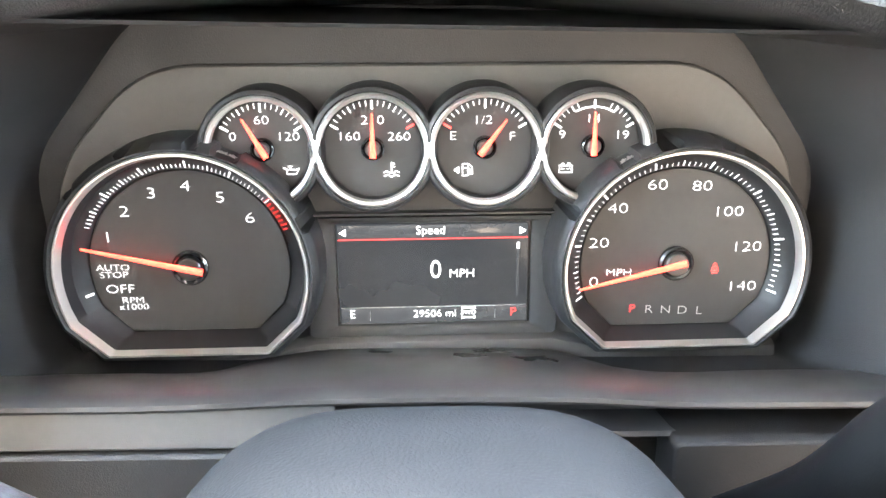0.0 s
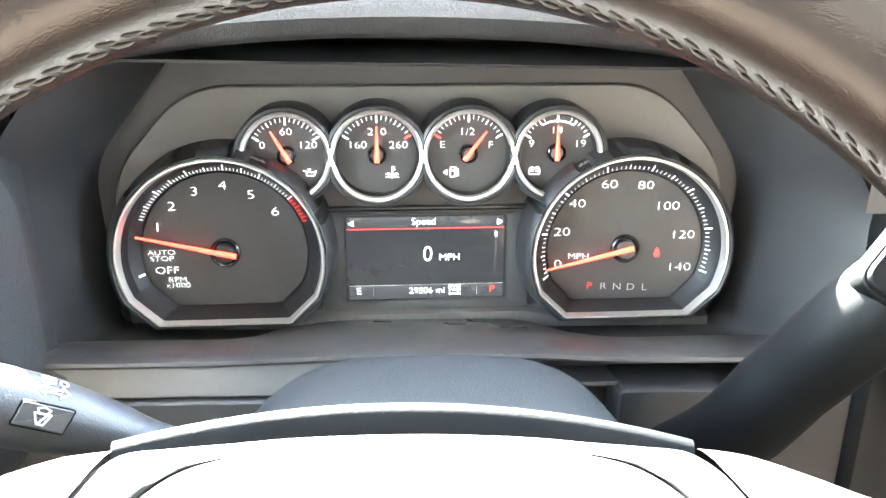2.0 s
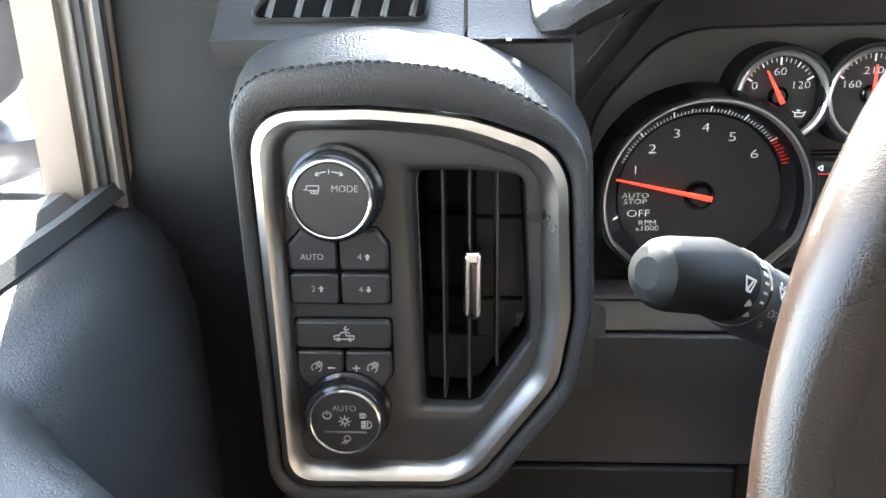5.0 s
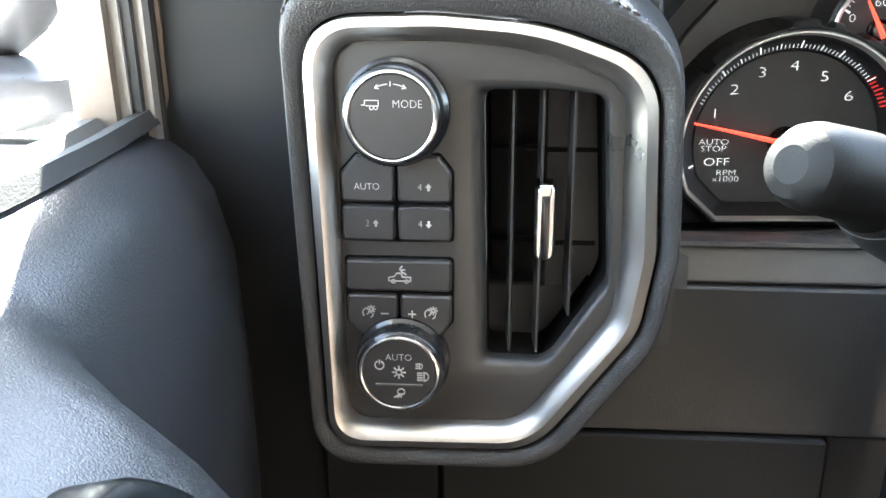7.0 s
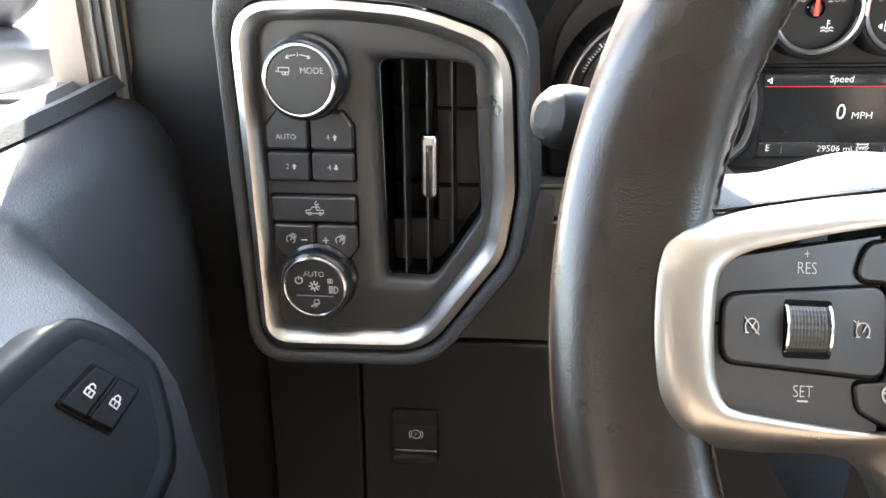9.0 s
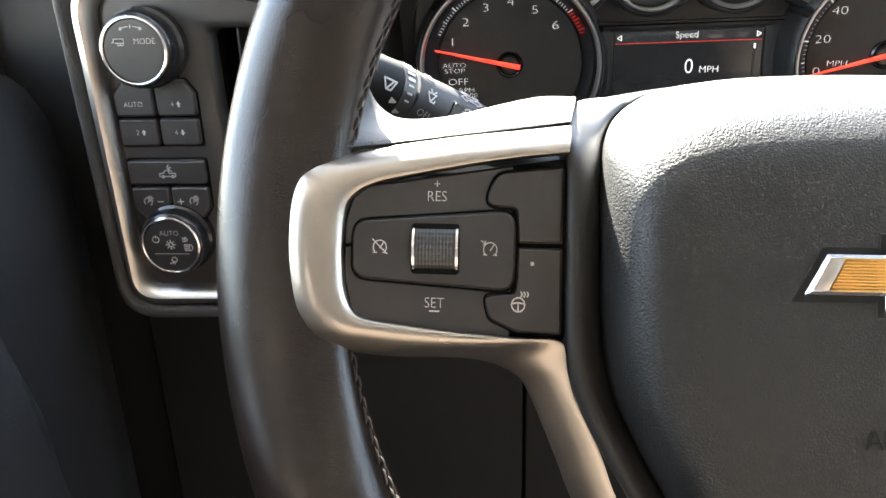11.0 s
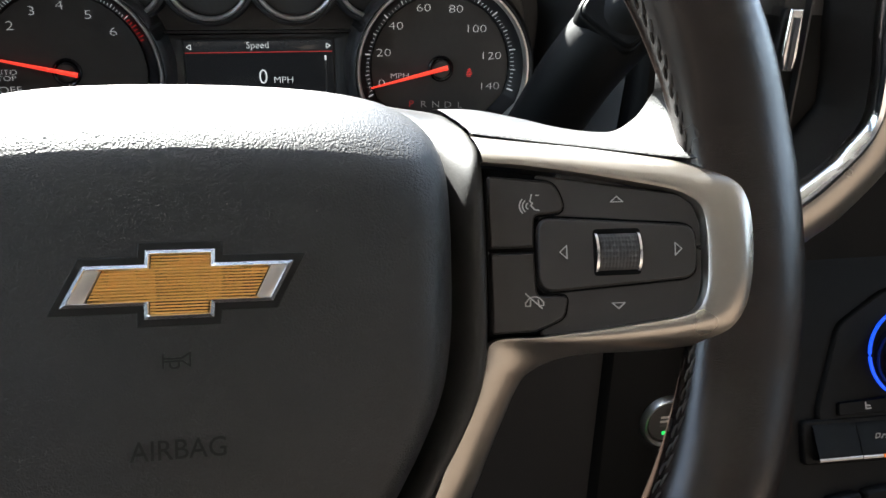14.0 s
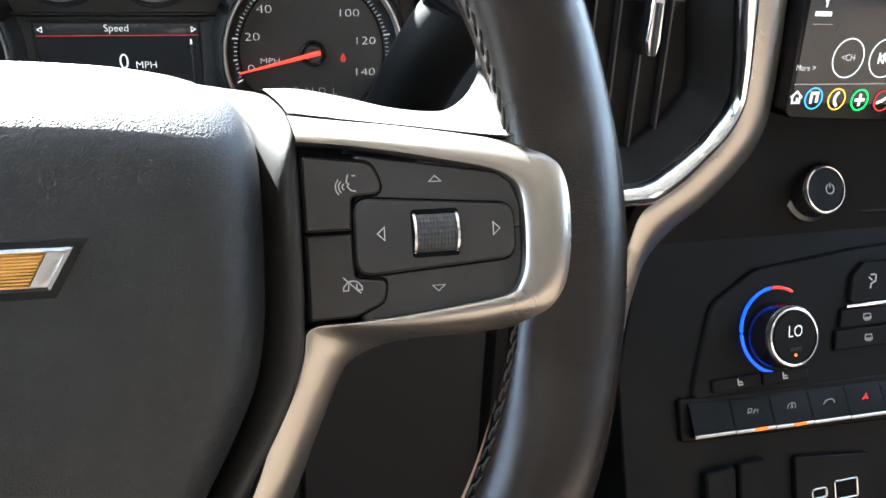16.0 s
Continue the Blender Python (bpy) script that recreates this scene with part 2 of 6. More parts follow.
def surround(outer, inner, front, back_outer, back_inner, crown=0.3):
    """A rounded frame between two outlines of the same count."""
    def mid(f):
        return [(a[0] + (b[0] - a[0]) * f, a[1] + (b[1] - a[1]) * f) for a, b in zip(outer, inner)]
    h = back_outer - front
    g = back_inner - front
    rings = [at(outer, back_outer), at(mid(0.02), front + h * 0.55), at(mid(0.1), front + h * 0.2), at(mid(crown), front), at(mid(0.6), front + g * 0.08), at(mid(0.85), front + g * 0.35), at(mid(0.98), front + g * 0.65), at(inner, back_inner)]
    return loft(rings)


def circle(cx, cz, r, n=48, a0=0.0, a1=360.0):
    full = abs(a1 - a0) >= 360
    k = n if full else n + 1
    return [(cx + r * math.cos(radians(a0 + (a1 - a0) * i / n)), cz + r * math.sin(radians(a0 + (a1 - a0) * i / n))) for i in range(k)]


def turned(cx, cz, profile, n=48, loop=False, cap_last=True, cap_first=False, bm=None):
    """A turned form round the y axis through (cx, cz): profile rows of (radius, y)."""
    return loft([at(circle(cx, cz, r, n), y) for r, y in profile], loop=loop, cap_last=cap_last and not loop, cap_first=cap_first and not loop, bm=bm)


def tube(path, radius, n=10, closed=False, bm=None, up=(0, 0, 1), flat=1.0, caps=True):
    """A tube along a path; radius: a number or one for each point; flat: its height against its width."""
    path = [Vector(p) for p in path]
    rings, k = [], len(path)
    for i, p in enumerate(path):
        a = path[i - 1] if (i or closed) else p
        b = path[(i + 1) % k] if (i < k - 1 or closed) else p
        d = (b - a).normalized()
        side = d.cross(Vector(up))
        side = side.normalized() if side.length > 1e-5 else Vector((1, 0, 0))
        top = side.cross(d).normalized()
        r = radius[i] if isinstance(radius, (list, tuple)) else radius
        rings.append([tuple(p + side * r * math.cos(2 * math.pi * q / n) + top * r * flat * math.sin(2 * math.pi * q / n)) for q in range(n)])
    return loft(rings, loop=closed, cap_first=caps and not closed, cap_last=caps and not closed, bm=bm)


def box(x0, x1, y0, y1, z0, z1, bevel=0.0, bm=None):
    bm = bm or bmesh.new()
    made = bmesh.ops.create_cube(bm, size=1.0, matrix=Matrix.Translation(((x0 + x1) / 2, (y0 + y1) / 2, (z0 + z1) / 2)) @ Matrix.Diagonal((x1 - x0, y1 - y0, z1 - z0, 1)))
    if bevel:
        edges = list({e for v in made["verts"] for e in v.link_edges})
        bmesh.ops.bevel(bm, geom=edges, offset=bevel, segments=2, affect="EDGES", profile=0.6)
    return bm


def rect(x0, x1, z0, z1):
    return [(x0, z0), (x1, z0), (x1, z1), (x0, z1)]


FONT_CACHE = {}


def words(body, x, y, z, height, mat, parent, name="lettering", wide=1.0, m=None, align="CENTER", space=1.0, bold=0.0, shear=0.0):
    """Letters of the built-in font as a mesh that faces the driver (-y), centred on x and z."""
    key = (body, height, align, space, bold, shear)
    if key not in FONT_CACHE:
        cu = bpy.data.curves.new("lettering", "FONT")
        cu.body = body
        cu.align_x, cu.align_y = align, "CENTER"
        cu.size = height / 0.72
        cu.resolution_u = 3
        cu.space_character = space
        cu.offset = bold - 0.0145 * cu.size
        cu.shear = shear
        ob = bpy.data.objects.new("lettering", cu)
        FONT_CACHE[key] = bpy.data.meshes.new_from_object(ob)
        bpy.data.objects.remove(ob)
    me = FONT_CACHE[key].copy()
    me.materials.clear()
    me.materials.append(mat)
    ob = new(name, me)
    ob.parent = parent
    ob.matrix_basis = (m or Matrix()) @ pose(x, y, z, 90, 0, 0) @ Matrix.Diagonal((wide, 1, 1, 1))
    return ob


def strokes(lines, x, y, z, size, mat, parent, name="icon", width=0.09, depth=0.0003):
    """An icon of thin bars: polylines in units of size round (x, z), a little proud of y."""
    bm = bmesh.new()
    for line in lines:
        for (ax, az), (bx, bz) in zip(line, line[1:]):
            a, b = Vector((ax, az)) * size, Vector((bx, bz)) * size
            d = b - a
            if d.length < 1e-7:
                continue
            d.normalize()
            w = Vector((-d.y, d.x)) * size * width / 2
            a, b = a - d * w.length * 0.8, b + d * w.length * 0.8
            quad = [a - w, b - w, b + w, a + w]
            loft([[(x + q.x, y, z + q.y) for q in quad], [(x + q.x, y - depth, z + q.y) for q in quad]], cap_last=True, bm=bm)
    return part(name, bm, mat, parent)


def arc_line(cx, cz, r, a0, a1, n=10):
    return circle(cx, cz, r, n, a0, a1) if abs(a1 - a0) < 360 else circle(cx, cz, r, n) + [(cx + r, cz)]


# ---- more helpers ----
ORIGIN = {}


def placed(name, origin, label, category, group="", kind=""):
    """A thing whose parts are given in world metres, its empty at the origin given."""
    m = Matrix.Translation(origin)
    ob = thing(name, m, label, category, group, kind)
    ORIGIN[ob.name] = m
    return ob


_part = part


def part(name, bm, mat, parent, label="", sharp=35.0):
    ob = _part(name, bm, mat, parent, label, sharp)
    if parent is not None and parent.name in ORIGIN:
        ob.matrix_parent_inverse = ORIGIN[parent.name].inverted()
    return ob


_words = words


def words(body, x, y, z, height, mat, parent, *rest, **more):
    ob = _words(body, x, y, z, height, mat, parent, *rest, **more)
    if parent.name in ORIGIN:
        ob.matrix_parent_inverse = ORIGIN[parent.name].inverted()
    return ob


def glide(pts, n=6, closed=False):
    """A smooth line through points of any number of dimensions."""
    k = len(pts)
    out = []
    for i in range(k if closed else k - 1):
        p0 = pts[i - 1] if (i or closed) else pts[0]
        p1, p2 = pts[i], pts[(i + 1) % k]
        p3 = pts[(i + 2) % k] if (closed or i + 2 < k) else pts[-1]
        for q in range(n):
            t = q / n
            out.append(tuple(0.5 * (2 * b + (c - a) * t + (2 * a - 5 * b + 4 * c - d) * t * t + (3 * b - a - 3 * c + d) * t ** 3) for a, b, c, d in zip(p0, p1, p2, p3)))
    if not closed:
        out.append(tuple(pts[-1]))
    return out


# ---- the cabin's shell ----
bm = box(-60, 60, -60, 60, -0.82, -0.8)
solid("ground", bm, M["concrete"], "pale sunlit concrete ground outside the vehicle", "ground")
solid("floor", box(-0.8, 1.6, -1.6, 0.9, -0.04, 0.0), M["carpet"], "black carpeted cabin floor", "floor")
solid("wall_front", box(-0.8, 1.6, 0.86, 0.9, 0.0, 0.80), M["plastic"], "black firewall behind the dashboard", "wall")
# unseen stand-in for the seat backs: cuts rear light, gives brown reflections
solid("wall_back", box(-0.62, 1.42, -0.70, -0.62, 0.0, 1.00), M["seat"], "unseen brown leather wall standing in for the seat backs", "wall")
# unseen wall added to keep the sky out of the rim's reflections
solid("wall_left_rear", box(-0.68, -0.62, -1.6, -0.32, 0.0, 1.24), M["seat"], "unseen brown wall added behind the driver's door", "wall")
solid("wall_back_upper", box(-0.62, 1.42, -1.6, -1.56, 0.0, 0.78), M["headliner"], "grey lower wall under the rear window", "wall")
solid("ceiling", box(-0.62, 1.42, -1.6, 0.10, 1.24, 1.29), M["headliner"], "grey cloth headliner", "ceiling")
solid("wall_right", box(1.42, 1.5, -1.56, 0.86, 0.0, 0.84), M["door_leather"], "dark trim of the passenger door", "wall")
for y, w in ((-0.85, 0.5), (-1.45, 0.3)):
    for x in (-0.6, 1.4):
        solid("trim", box(x - 0.04, x + 0.04, y - w / 2, y + w / 2, 0.66, 1.26), M["pillar"], "grey door pillar trim", "pillar")

# ---- dashboard ----
dash = placed("dashboard", (0.4, 0.5, 0.4), "black grained vinyl dashboard with stitched pad and cluster hood", "dashboard")


rows_yz = [(0.262, 0.70), (0.261, 0.742), (0.2645, 0.7480), (0.2695, 0.7515), (0.277, 0.7575), (0.2915, 0.7725), (0.302, 0.7825), (0.3135, 0.790), (0.335, 0.797), (0.37, 0.802), (0.45, 0.807), (0.6, 0.808), (0.86, 0.80)]


def dash_top(x0, x1, rows=rows_yz, n=2):
    return loft([[(x0 + (x1 - x0) * i / n, y, z) for i in range(n + 1)] for y, z in rows], closed=False)


part("dash_pad", dash_top(-0.2405, -0.190, rows_yz[2:]), M["dash_leather"], dash)
part("dash_cheek", plate(rounded([(-0.236, 0.55), (-0.178, 0.55), (-0.190, 0.7475), (-0.2395, 0.7475)], 0.003), 0.2705, 0.30, 0.003), M["plastic"], dash)
part("dash_pad", dash_top(0.236, 1.42), M["dash_leather"], dash)
part("dash_end_pad", dash_top(-0.362, -0.2425, [(0.274, 0.735)] + rows_yz[2:]), M["dash_leather"], dash)
part("dash_rear_pad", dash_top(-0.205, 0.245, [(0.45, 0.80), (0.6, 0.806), (0.86, 0.80)]), M["dash_leather"], dash)
part("pad_seam", box(-0.2426, -0.2404, 0.266, 0.86, 0.70, 0.748), M["gap"], dash)

# hood over the cluster: an arch of rounded vinyl
CX = 0.0215
hood_rings = []
HX0, HX1 = -0.196, 0.239
for i in range(49):
    u = -1 + 2 * i / 48
    x = CX + u * (HX1 - HX0) / 2
    low = 0.782 - 0.022 * abs(u) ** 2 - 0.016 * abs(u) ** 6
    fall = max(0.0, (abs(u) - 0.80) / 0.20)
    h = 1 - fall ** 2.2 * 0.1
    hood_rings.append([(x, 0.372, low - 0.004), (x, 0.31, low - 0.002), (x, 0.276, low), (x, 0.268, low + 0.003), (x, 0.262, low + 0.009 * h), (x, 0.263, low + 0.017 * h),
                       (x, 0.270, low + 0.025 * h), (x, 0.285, max(low + 0.033 * h, 0.776)), (x, 0.31, max(low + 0.040 * h, 0.7985)), (x, 0.35, max(low + 0.046 * h, 0.8085)), (x, 0.42, max(low + 0.046 * h, 0.8140)), (x, 0.50, 0.8155), (x, 0.60, 0.816), (x, 0.86, 0.802)])


def dash_z(y):
    for (y0, z0), (y1, z1) in zip(rows_yz[2:], rows_yz[3:]):
        if y <= y1:
            return z0 + (z1 - z0) * max(0.0, (y - y0) / (y1 - y0))
    return rows_yz[-1][1]


def hood_end(ring, out):
    """Rings that round off one end of the hood, down onto the dash."""
    made = []
    for deg in (20, 40, 58, 74, 86):
        c, s = math.cos(radians(deg)), math.sin(radians(deg))
        row = []
        for x, y, z in ring:
            yy = y + max(0.0, 0.285 - y) * (1 - c)
            base = dash_z(yy) - 0.003
            row.append((x + out * s, yy, base + (z - base) * c))
        made.append(row)
    return made


hood_rings = hood_end(hood_rings[0], -0.016)[::-1] + hood_rings + hood_end(hood_rings[-1], 0.016)
part("cluster_hood", loft(hood_rings, closed=False), M["dash_leather"], dash)

# shroud walls from the hood's edge to the cluster
inner = rounded([(-0.172, 0.597), (0.215, 0.597), (0.222, 0.70), (0.165, 0.776), (-0.120, 0.776), (-0.179, 0.70)], [0.01, 0.01, 0.05, 0.05, 0.05, 0.05], 6)
outer = rounded([(-0.199, 0.600), (0.243, 0.600), (0.250, 0.700), (0.200, 0.768), (-0.157, 0.768), (-0.207, 0.700)], [0.012, 0.012, 0.04, 0.04, 0.04, 0.04], 6)
part("cluster_shroud", loft([at(inner, 0.377), at(inner, 0.366), at([(a[0] * 0.5 + b[0] * 0.5, a[1] * 0.5 + b[1] * 0.5) for a, b in zip(inner, outer)], 0.322), at(outer, 0.279), at(inset(outer, -0.0015), 0.277)]), M["plastic"], dash)

# bright ledge below the cluster
edge = glide([(-0.215, 0.6185, 0.5975), (-0.14, 0.6185, 0.5980), (-0.095, 0.6187, 0.5982), (-0.062, 0.6198, 0.6042), (-0.03, 0.6208, 0.6080), (0.025, 0.6212, 0.6082), (0.078, 0.6202, 0.6070), (0.105, 0.6185, 0.6010), (0.135, 0.6172, 0.5962), (0.19, 0.6168, 0.5968), (0.26, 0.6165, 0.5968)], 8)
ledge = loft([[(x, 0.366, zb - 0.006), (x, 0.350, zb - 0.0015), (x, 0.342, zb + 0.0015), (x, 0.325, zb * 0.62 + zf * 0.38 + 0.0018), (x, 0.300, zb * 0.28 + zf * 0.72 + 0.0026), (x, 0.282, zf + 0.0010), (x, 0.276, zf + 0.0008), (x, 0.2725, zf - 0.0004), (x, 0.2718, zf - 0.0022), (x, 0.2726, zf - 0.0036), (x, 0.2750, zf - 0.0042)] for x, zf, zb in edge], closed=False)
part("lower_ledge", ledge, M["plastic_fine"], dash, "glossy black ledge under the gauges")
# the pale material stands in for window light reflected by this face
part("ledge_face", loft([[(x, 0.2745, zf - 0.0038), (x, 0.2728, 0.6075), (x, 0.2722, 0.5990), (x, 0.2735, 0.5975), (x, 0.278, 0.5965)] for x, zf, zb in edge if x < -0.02], closed=False), M["ledge"], dash)
part("recess_face", loft([[(x, 0.275, zf - 0.0036), (x, 0.300, zf - 0.008), (x, 0.302, 0.560)] for x, zf, zb in edge if x > -0.04], closed=False), M["plastic"], dash)

# knee panels
part("knee_panel", plate(rounded([(-0.346, 0.20), (-0.286, 0.20), (-0.286, 0.62), (-0.346, 0.62)], 0.004), 0.2690, 0.30, 0.002), M["lever"], dash)
part("knee_panel", plate(rounded([(-0.2845, 0.20), (-0.092, 0.20), (-0.092, 0.5170), (-0.2845, 0.5170)], 0.004), 0.268, 0.30, 0.002), M["knee"], dash)
part("knee_panel", plate(rounded([(-0.0905, 0.20), (0.1185, 0.20), (0.1185, 0.5170), (-0.0905, 0.5170)], 0.004), 0.274, 0.30, 0.002), M["knee"], dash)
part("upper_knee_panel", plate(rounded([(-0.2845, 0.5183), (-0.052, 0.5183), (-0.052, 0.5962), (-0.2845, 0.5968)], 0.006), 0.2702, 0.30, 0.002), M["knee_vinyl"], dash, "grained vinyl knee panel")
part("ledge_end", loft([[(-0.215, 0.281, 0.566), (-0.215, 0.268, 0.566), (-0.215, 0.2665, 0.603), (-0.215, 0.276, 0.616), (-0.215, 0.287, 0.617)], [(-0.168, 0.281, 0.566), (-0.168, 0.2705, 0.566), (-0.168, 0.2705, 0.603), (-0.168, 0.276, 0.6165), (-0.168, 0.287, 0.617)]], closed=False), M["plastic"], dash)
part("column_well", loft([[(-0.10, 0.272, 0.2), (-0.10, 0.272, 0.55)], [(-0.085, 0.33, 0.2), (-0.085, 0.33, 0.60)], [(0.105, 0.33, 0.2), (0.105, 0.33, 0.60)], [(0.12, 0.268, 0.2), (0.12, 0.268, 0.566)]], closed=False), M["gap"], dash)
part("knee_panel", plate(rounded([(0.12, 0.20), (0.345, 0.20), (0.345, 0.60), (0.12, 0.60)], 0.004), 0.268, 0.30, 0.002), M["knee"], dash)

part("knee_panel", plate(rounded([(0.105, 0.545), (0.30, 0.545), (0.30, 0.592), (0.105, 0.592)], 0.006), 0.290, 0.31, 0.004), M["lever"], dash)

# ---- instrument cluster ----
cluster = thing("instrument_cluster", pose(CX, 0.3625, 0.650, 0, -1.0, 0), "black instrument cluster with chrome-ringed gauges and a central display", "instrument panel")


def C(x, z):
    return x - CX, z - 0.65 - (x - CX) * 0.0175


part("backplate", plate(rounded([(-0.198, -0.055), (0.198, -0.055), (0.204, 0.06), (0.15, 0.128), (-0.15, 0.128), (-0.204, 0.06)], [0.01, 0.01, 0.05, 0.05, 0.05, 0.05], 8), 0.0125, 0.03, 0.001), M["plastic"], cluster)
part("mounting_panel", plate(rounded([(-0.189, -0.051), (0.189, -0.051), (0.189, 0.048), (0.142, 0.1005), (-0.142, 0.1005), (-0.189, 0.048)], [0.008, 0.008, 0.06, 0.06, 0.06, 0.06], 9), 0.0085, 0.014, 0.002), M["cluster_back"], cluster)


def pod_outline(cx, cz, r, n=60, extra=0.0, chord=0.0385, drop=0.0392):
    """A round outline with a flat foot."""
    s = r / 0.060
    a0 = -24.0
    arc = [(cx + r * math.cos(radians(a0 + (180 - 2 * a0) * i / n)), cz + r * math.sin(radians(a0 + (180 - 2 * a0) * i / n))) for i in range(n + 1)]
    foot = rounded([arc[-1], (cx - chord * s, cz - drop * s), (cx + chord * s, cz - drop * s), arc[0]], [0.0, 0.003, 0.003, 0.0], 3)
    return arc + foot[4:-4]


def toothed(pts, cx, cz, depth, spans):
    out = []
    for x, z in pts:
        a = math.degrees(math.atan2(z - cz, x - cx))
        k = 1.0
        if any(lo < a < hi for lo, hi in spans):
            r = math.hypot(x - cx, z - cz)
            k = (r - depth) / r
        out.append((cx + (x - cx) * k, cz + (z - cz) * k))
    return out


def big_gauge(name, cx, cz, deep, spans, label):
    """A round pod with a flat foot, chrome ring, sloping wall and dial; deep: the dial's place in depth."""
    base = pod_outline(cx, cz, 0.0657, 120, drop=0.0400)
    ring_o, ring_i = pod_outline(cx, cz, 0.0606, 120, drop=0.0402), pod_outline(cx, cz, 0.0585, 120, drop=0.0402)
    mid, dial = pod_outline(cx, cz, 0.0562, 120), pod_outline(cx, cz, 0.0492, 120, drop=0.0412)
    toothy = toothed(base, cx, cz, 0.0035, spans)
    pod = part(name, loft([at(inset(base, -0.001), 0.0095), at(toothy, -0.017), at(inset(toothy, 0.0012), -0.0215), at(inset(base, 0.0036), -0.0238), at(ring_o, -0.0222)]), M["plastic"], cluster, label)
    part("chrome_ring", loft([at(ring_o, -0.0190), at(ring_o, -0.0224), at(inset(ring_o, 0.0007), -0.0236), at(inset(ring_o, 0.0015), -0.0236), at(ring_i, -0.0220), at(inset(ring_i, 0.0008), -0.0180)]), M["ring"], pod)
    part("dial_wall", loft([at(inset(ring_i, 0.0004), -0.0190), at(mid, deep - 0.0052), at(inset(dial, -0.0010), deep - 0.0006), at(inset(dial, -0.0003), deep + 0.0012)]), M["dial_wall"], pod)
    part("dial_face", plate(dial, deep, deep + 0.004, 0.0006), M["dial"], pod)
    return pod


def tick(bm, cx, cz, a, r0, r1, w, wall=True, y=-0.0006):
    """One mark of a scale; on the wall its depth follows the wall, y being the dial's depth."""
    ca, sa = math.cos(radians(a)), math.sin(radians(a))
    def yy(r):
        return y - 0.0016 - max(0.0, r - 0.0500) / 0.0062 * 0.0048 if wall else y - 0.0006
    q = []
    for r, s in ((r0, -1), (r1, -1), (r1, 1), (r0, 1)):
        q.append((cx + r * ca - s * w / 2 * sa, yy(r), cz + r * sa + s * w / 2 * ca))
    f = [bm.verts.new(p) for p in q]
    bm.faces.new(f)


def needle(pod, cx, cz, a, tip, tail, w, y, mat):
    ca, sa = math.cos(radians(a)), math.sin(radians(a))
    def P(r, s, yy):
        return (cx + r * ca - s * sa, yy, cz + r * sa + s * ca)
    bm = loft([[P(-tail, -w, y), P(tip, -w * 0.28, y), P(tip, w * 0.28, y), P(-tail, w, y)], [P(-tail, -w * 0.9, y - 0.0007), P(tip, -w * 0.3, y - 0.0007), P(tip, w * 0.3, y - 0.0007), P(-tail, w * 0.9, y - 0.0007)],
               [P(-tail * 0.9, -w * 0.2, y - 0.0015), P(tip * 0.98, -w * 0.05, y - 0.0010), P(tip * 0.98, w * 0.05, y - 0.0010), P(-tail * 0.9, w * 0.2, y - 0.0015)]], cap_first=True, cap_last=True)
    return part("needle", bm, mat, pod)


TD, SD = -0.0050, -0.0080
tx, tz = -0.1226, 0.0026
tach = big_gauge("tachometer", tx, tz, TD, [(62, 72), (80, 84), (98, 112), (136, 141), (20, 26)], "round rev counter with flat foot and toothed black pod")
bm = bmesh.new()
for i in range(11, 68):
    v = i / 10
    if v > 6.05 and v < 6.95:
        continue
    a = 180.7 - 23.4 * v
    major = i % 10 == 0
    half = i % 5 == 0
    tick(bm, tx, tz, a, 0.0508, 0.0546 if major else 0.0536 if half else 0.0528, 0.00078 if major else 0.00058 if half else 0.00038, y=TD)
tick(bm, tx, tz, 194.5, 0.0500, 0.0532, 0.0011, y=TD)
tagged(part("scale_band", bm, M["print"], tach), kind="stuff")
bm = bmesh.new()
for i in range(8):
    tick(bm, tx, tz, 40.5 - 2.6 * i, 0.0508, 0.0536 if i % 3 else 0.0548, 0.0007, y=TD)
tagged(part("red_zone", bm, M["print_zone"], tach, "red over-rev zone marks"), kind="stuff")
for body, x, z in (("1", -0.1613, 0.0186), ("2", -0.1519, 0.0315), ("3", -0.1381, 0.0404), ("4", -0.1214, 0.0437), ("5", -0.1053, 0.0379), ("6", -0.0916, 0.0274)):
    words(body, x, TD - 0.0005, z, 0.0056, M["print"], tach, "numeral", 1.45, bold=-0.00008)
for body, x, z, h in (("AUTO", -0.1606, 0.0030, 0.0033), ("STOP", -0.1606, -0.0008, 0.0033), ("OFF", -0.1583, -0.0083, 0.0046), ("RPM", -0.1526, -0.0143, 0.0033), ("x1000", -0.1526, -0.0179, 0.0033)):
    words(body, x, TD - 0.0005, z, h, M["print"], tach, "lettering", 1.3, bold=-0.00004)
HUB_RING = [(0.0090, 0.001), (0.0090, -0.0022), (0.0080, -0.0032), (0.0068, -0.0026), (0.0064, -0.001)]
HUB_CAP = [(0.0060, 0.0), (0.0060, -0.0040), (0.0054, -0.0046), (0.004, -0.0047)]
part("hub_ring", turned(tx, tz, [(r, y + TD) for r, y in HUB_RING], 32, cap_last=False), M["plastic_gloss"], tach)
part("hub_cap", turned(tx, tz, [(r, y + TD) for r, y in HUB_CAP], 32), M["plastic_fine"], tach)
needle(tach, tx, tz, 167.0, 0.0520, 0.0070, 0.0017, TD - 0.0048, M["needle"])

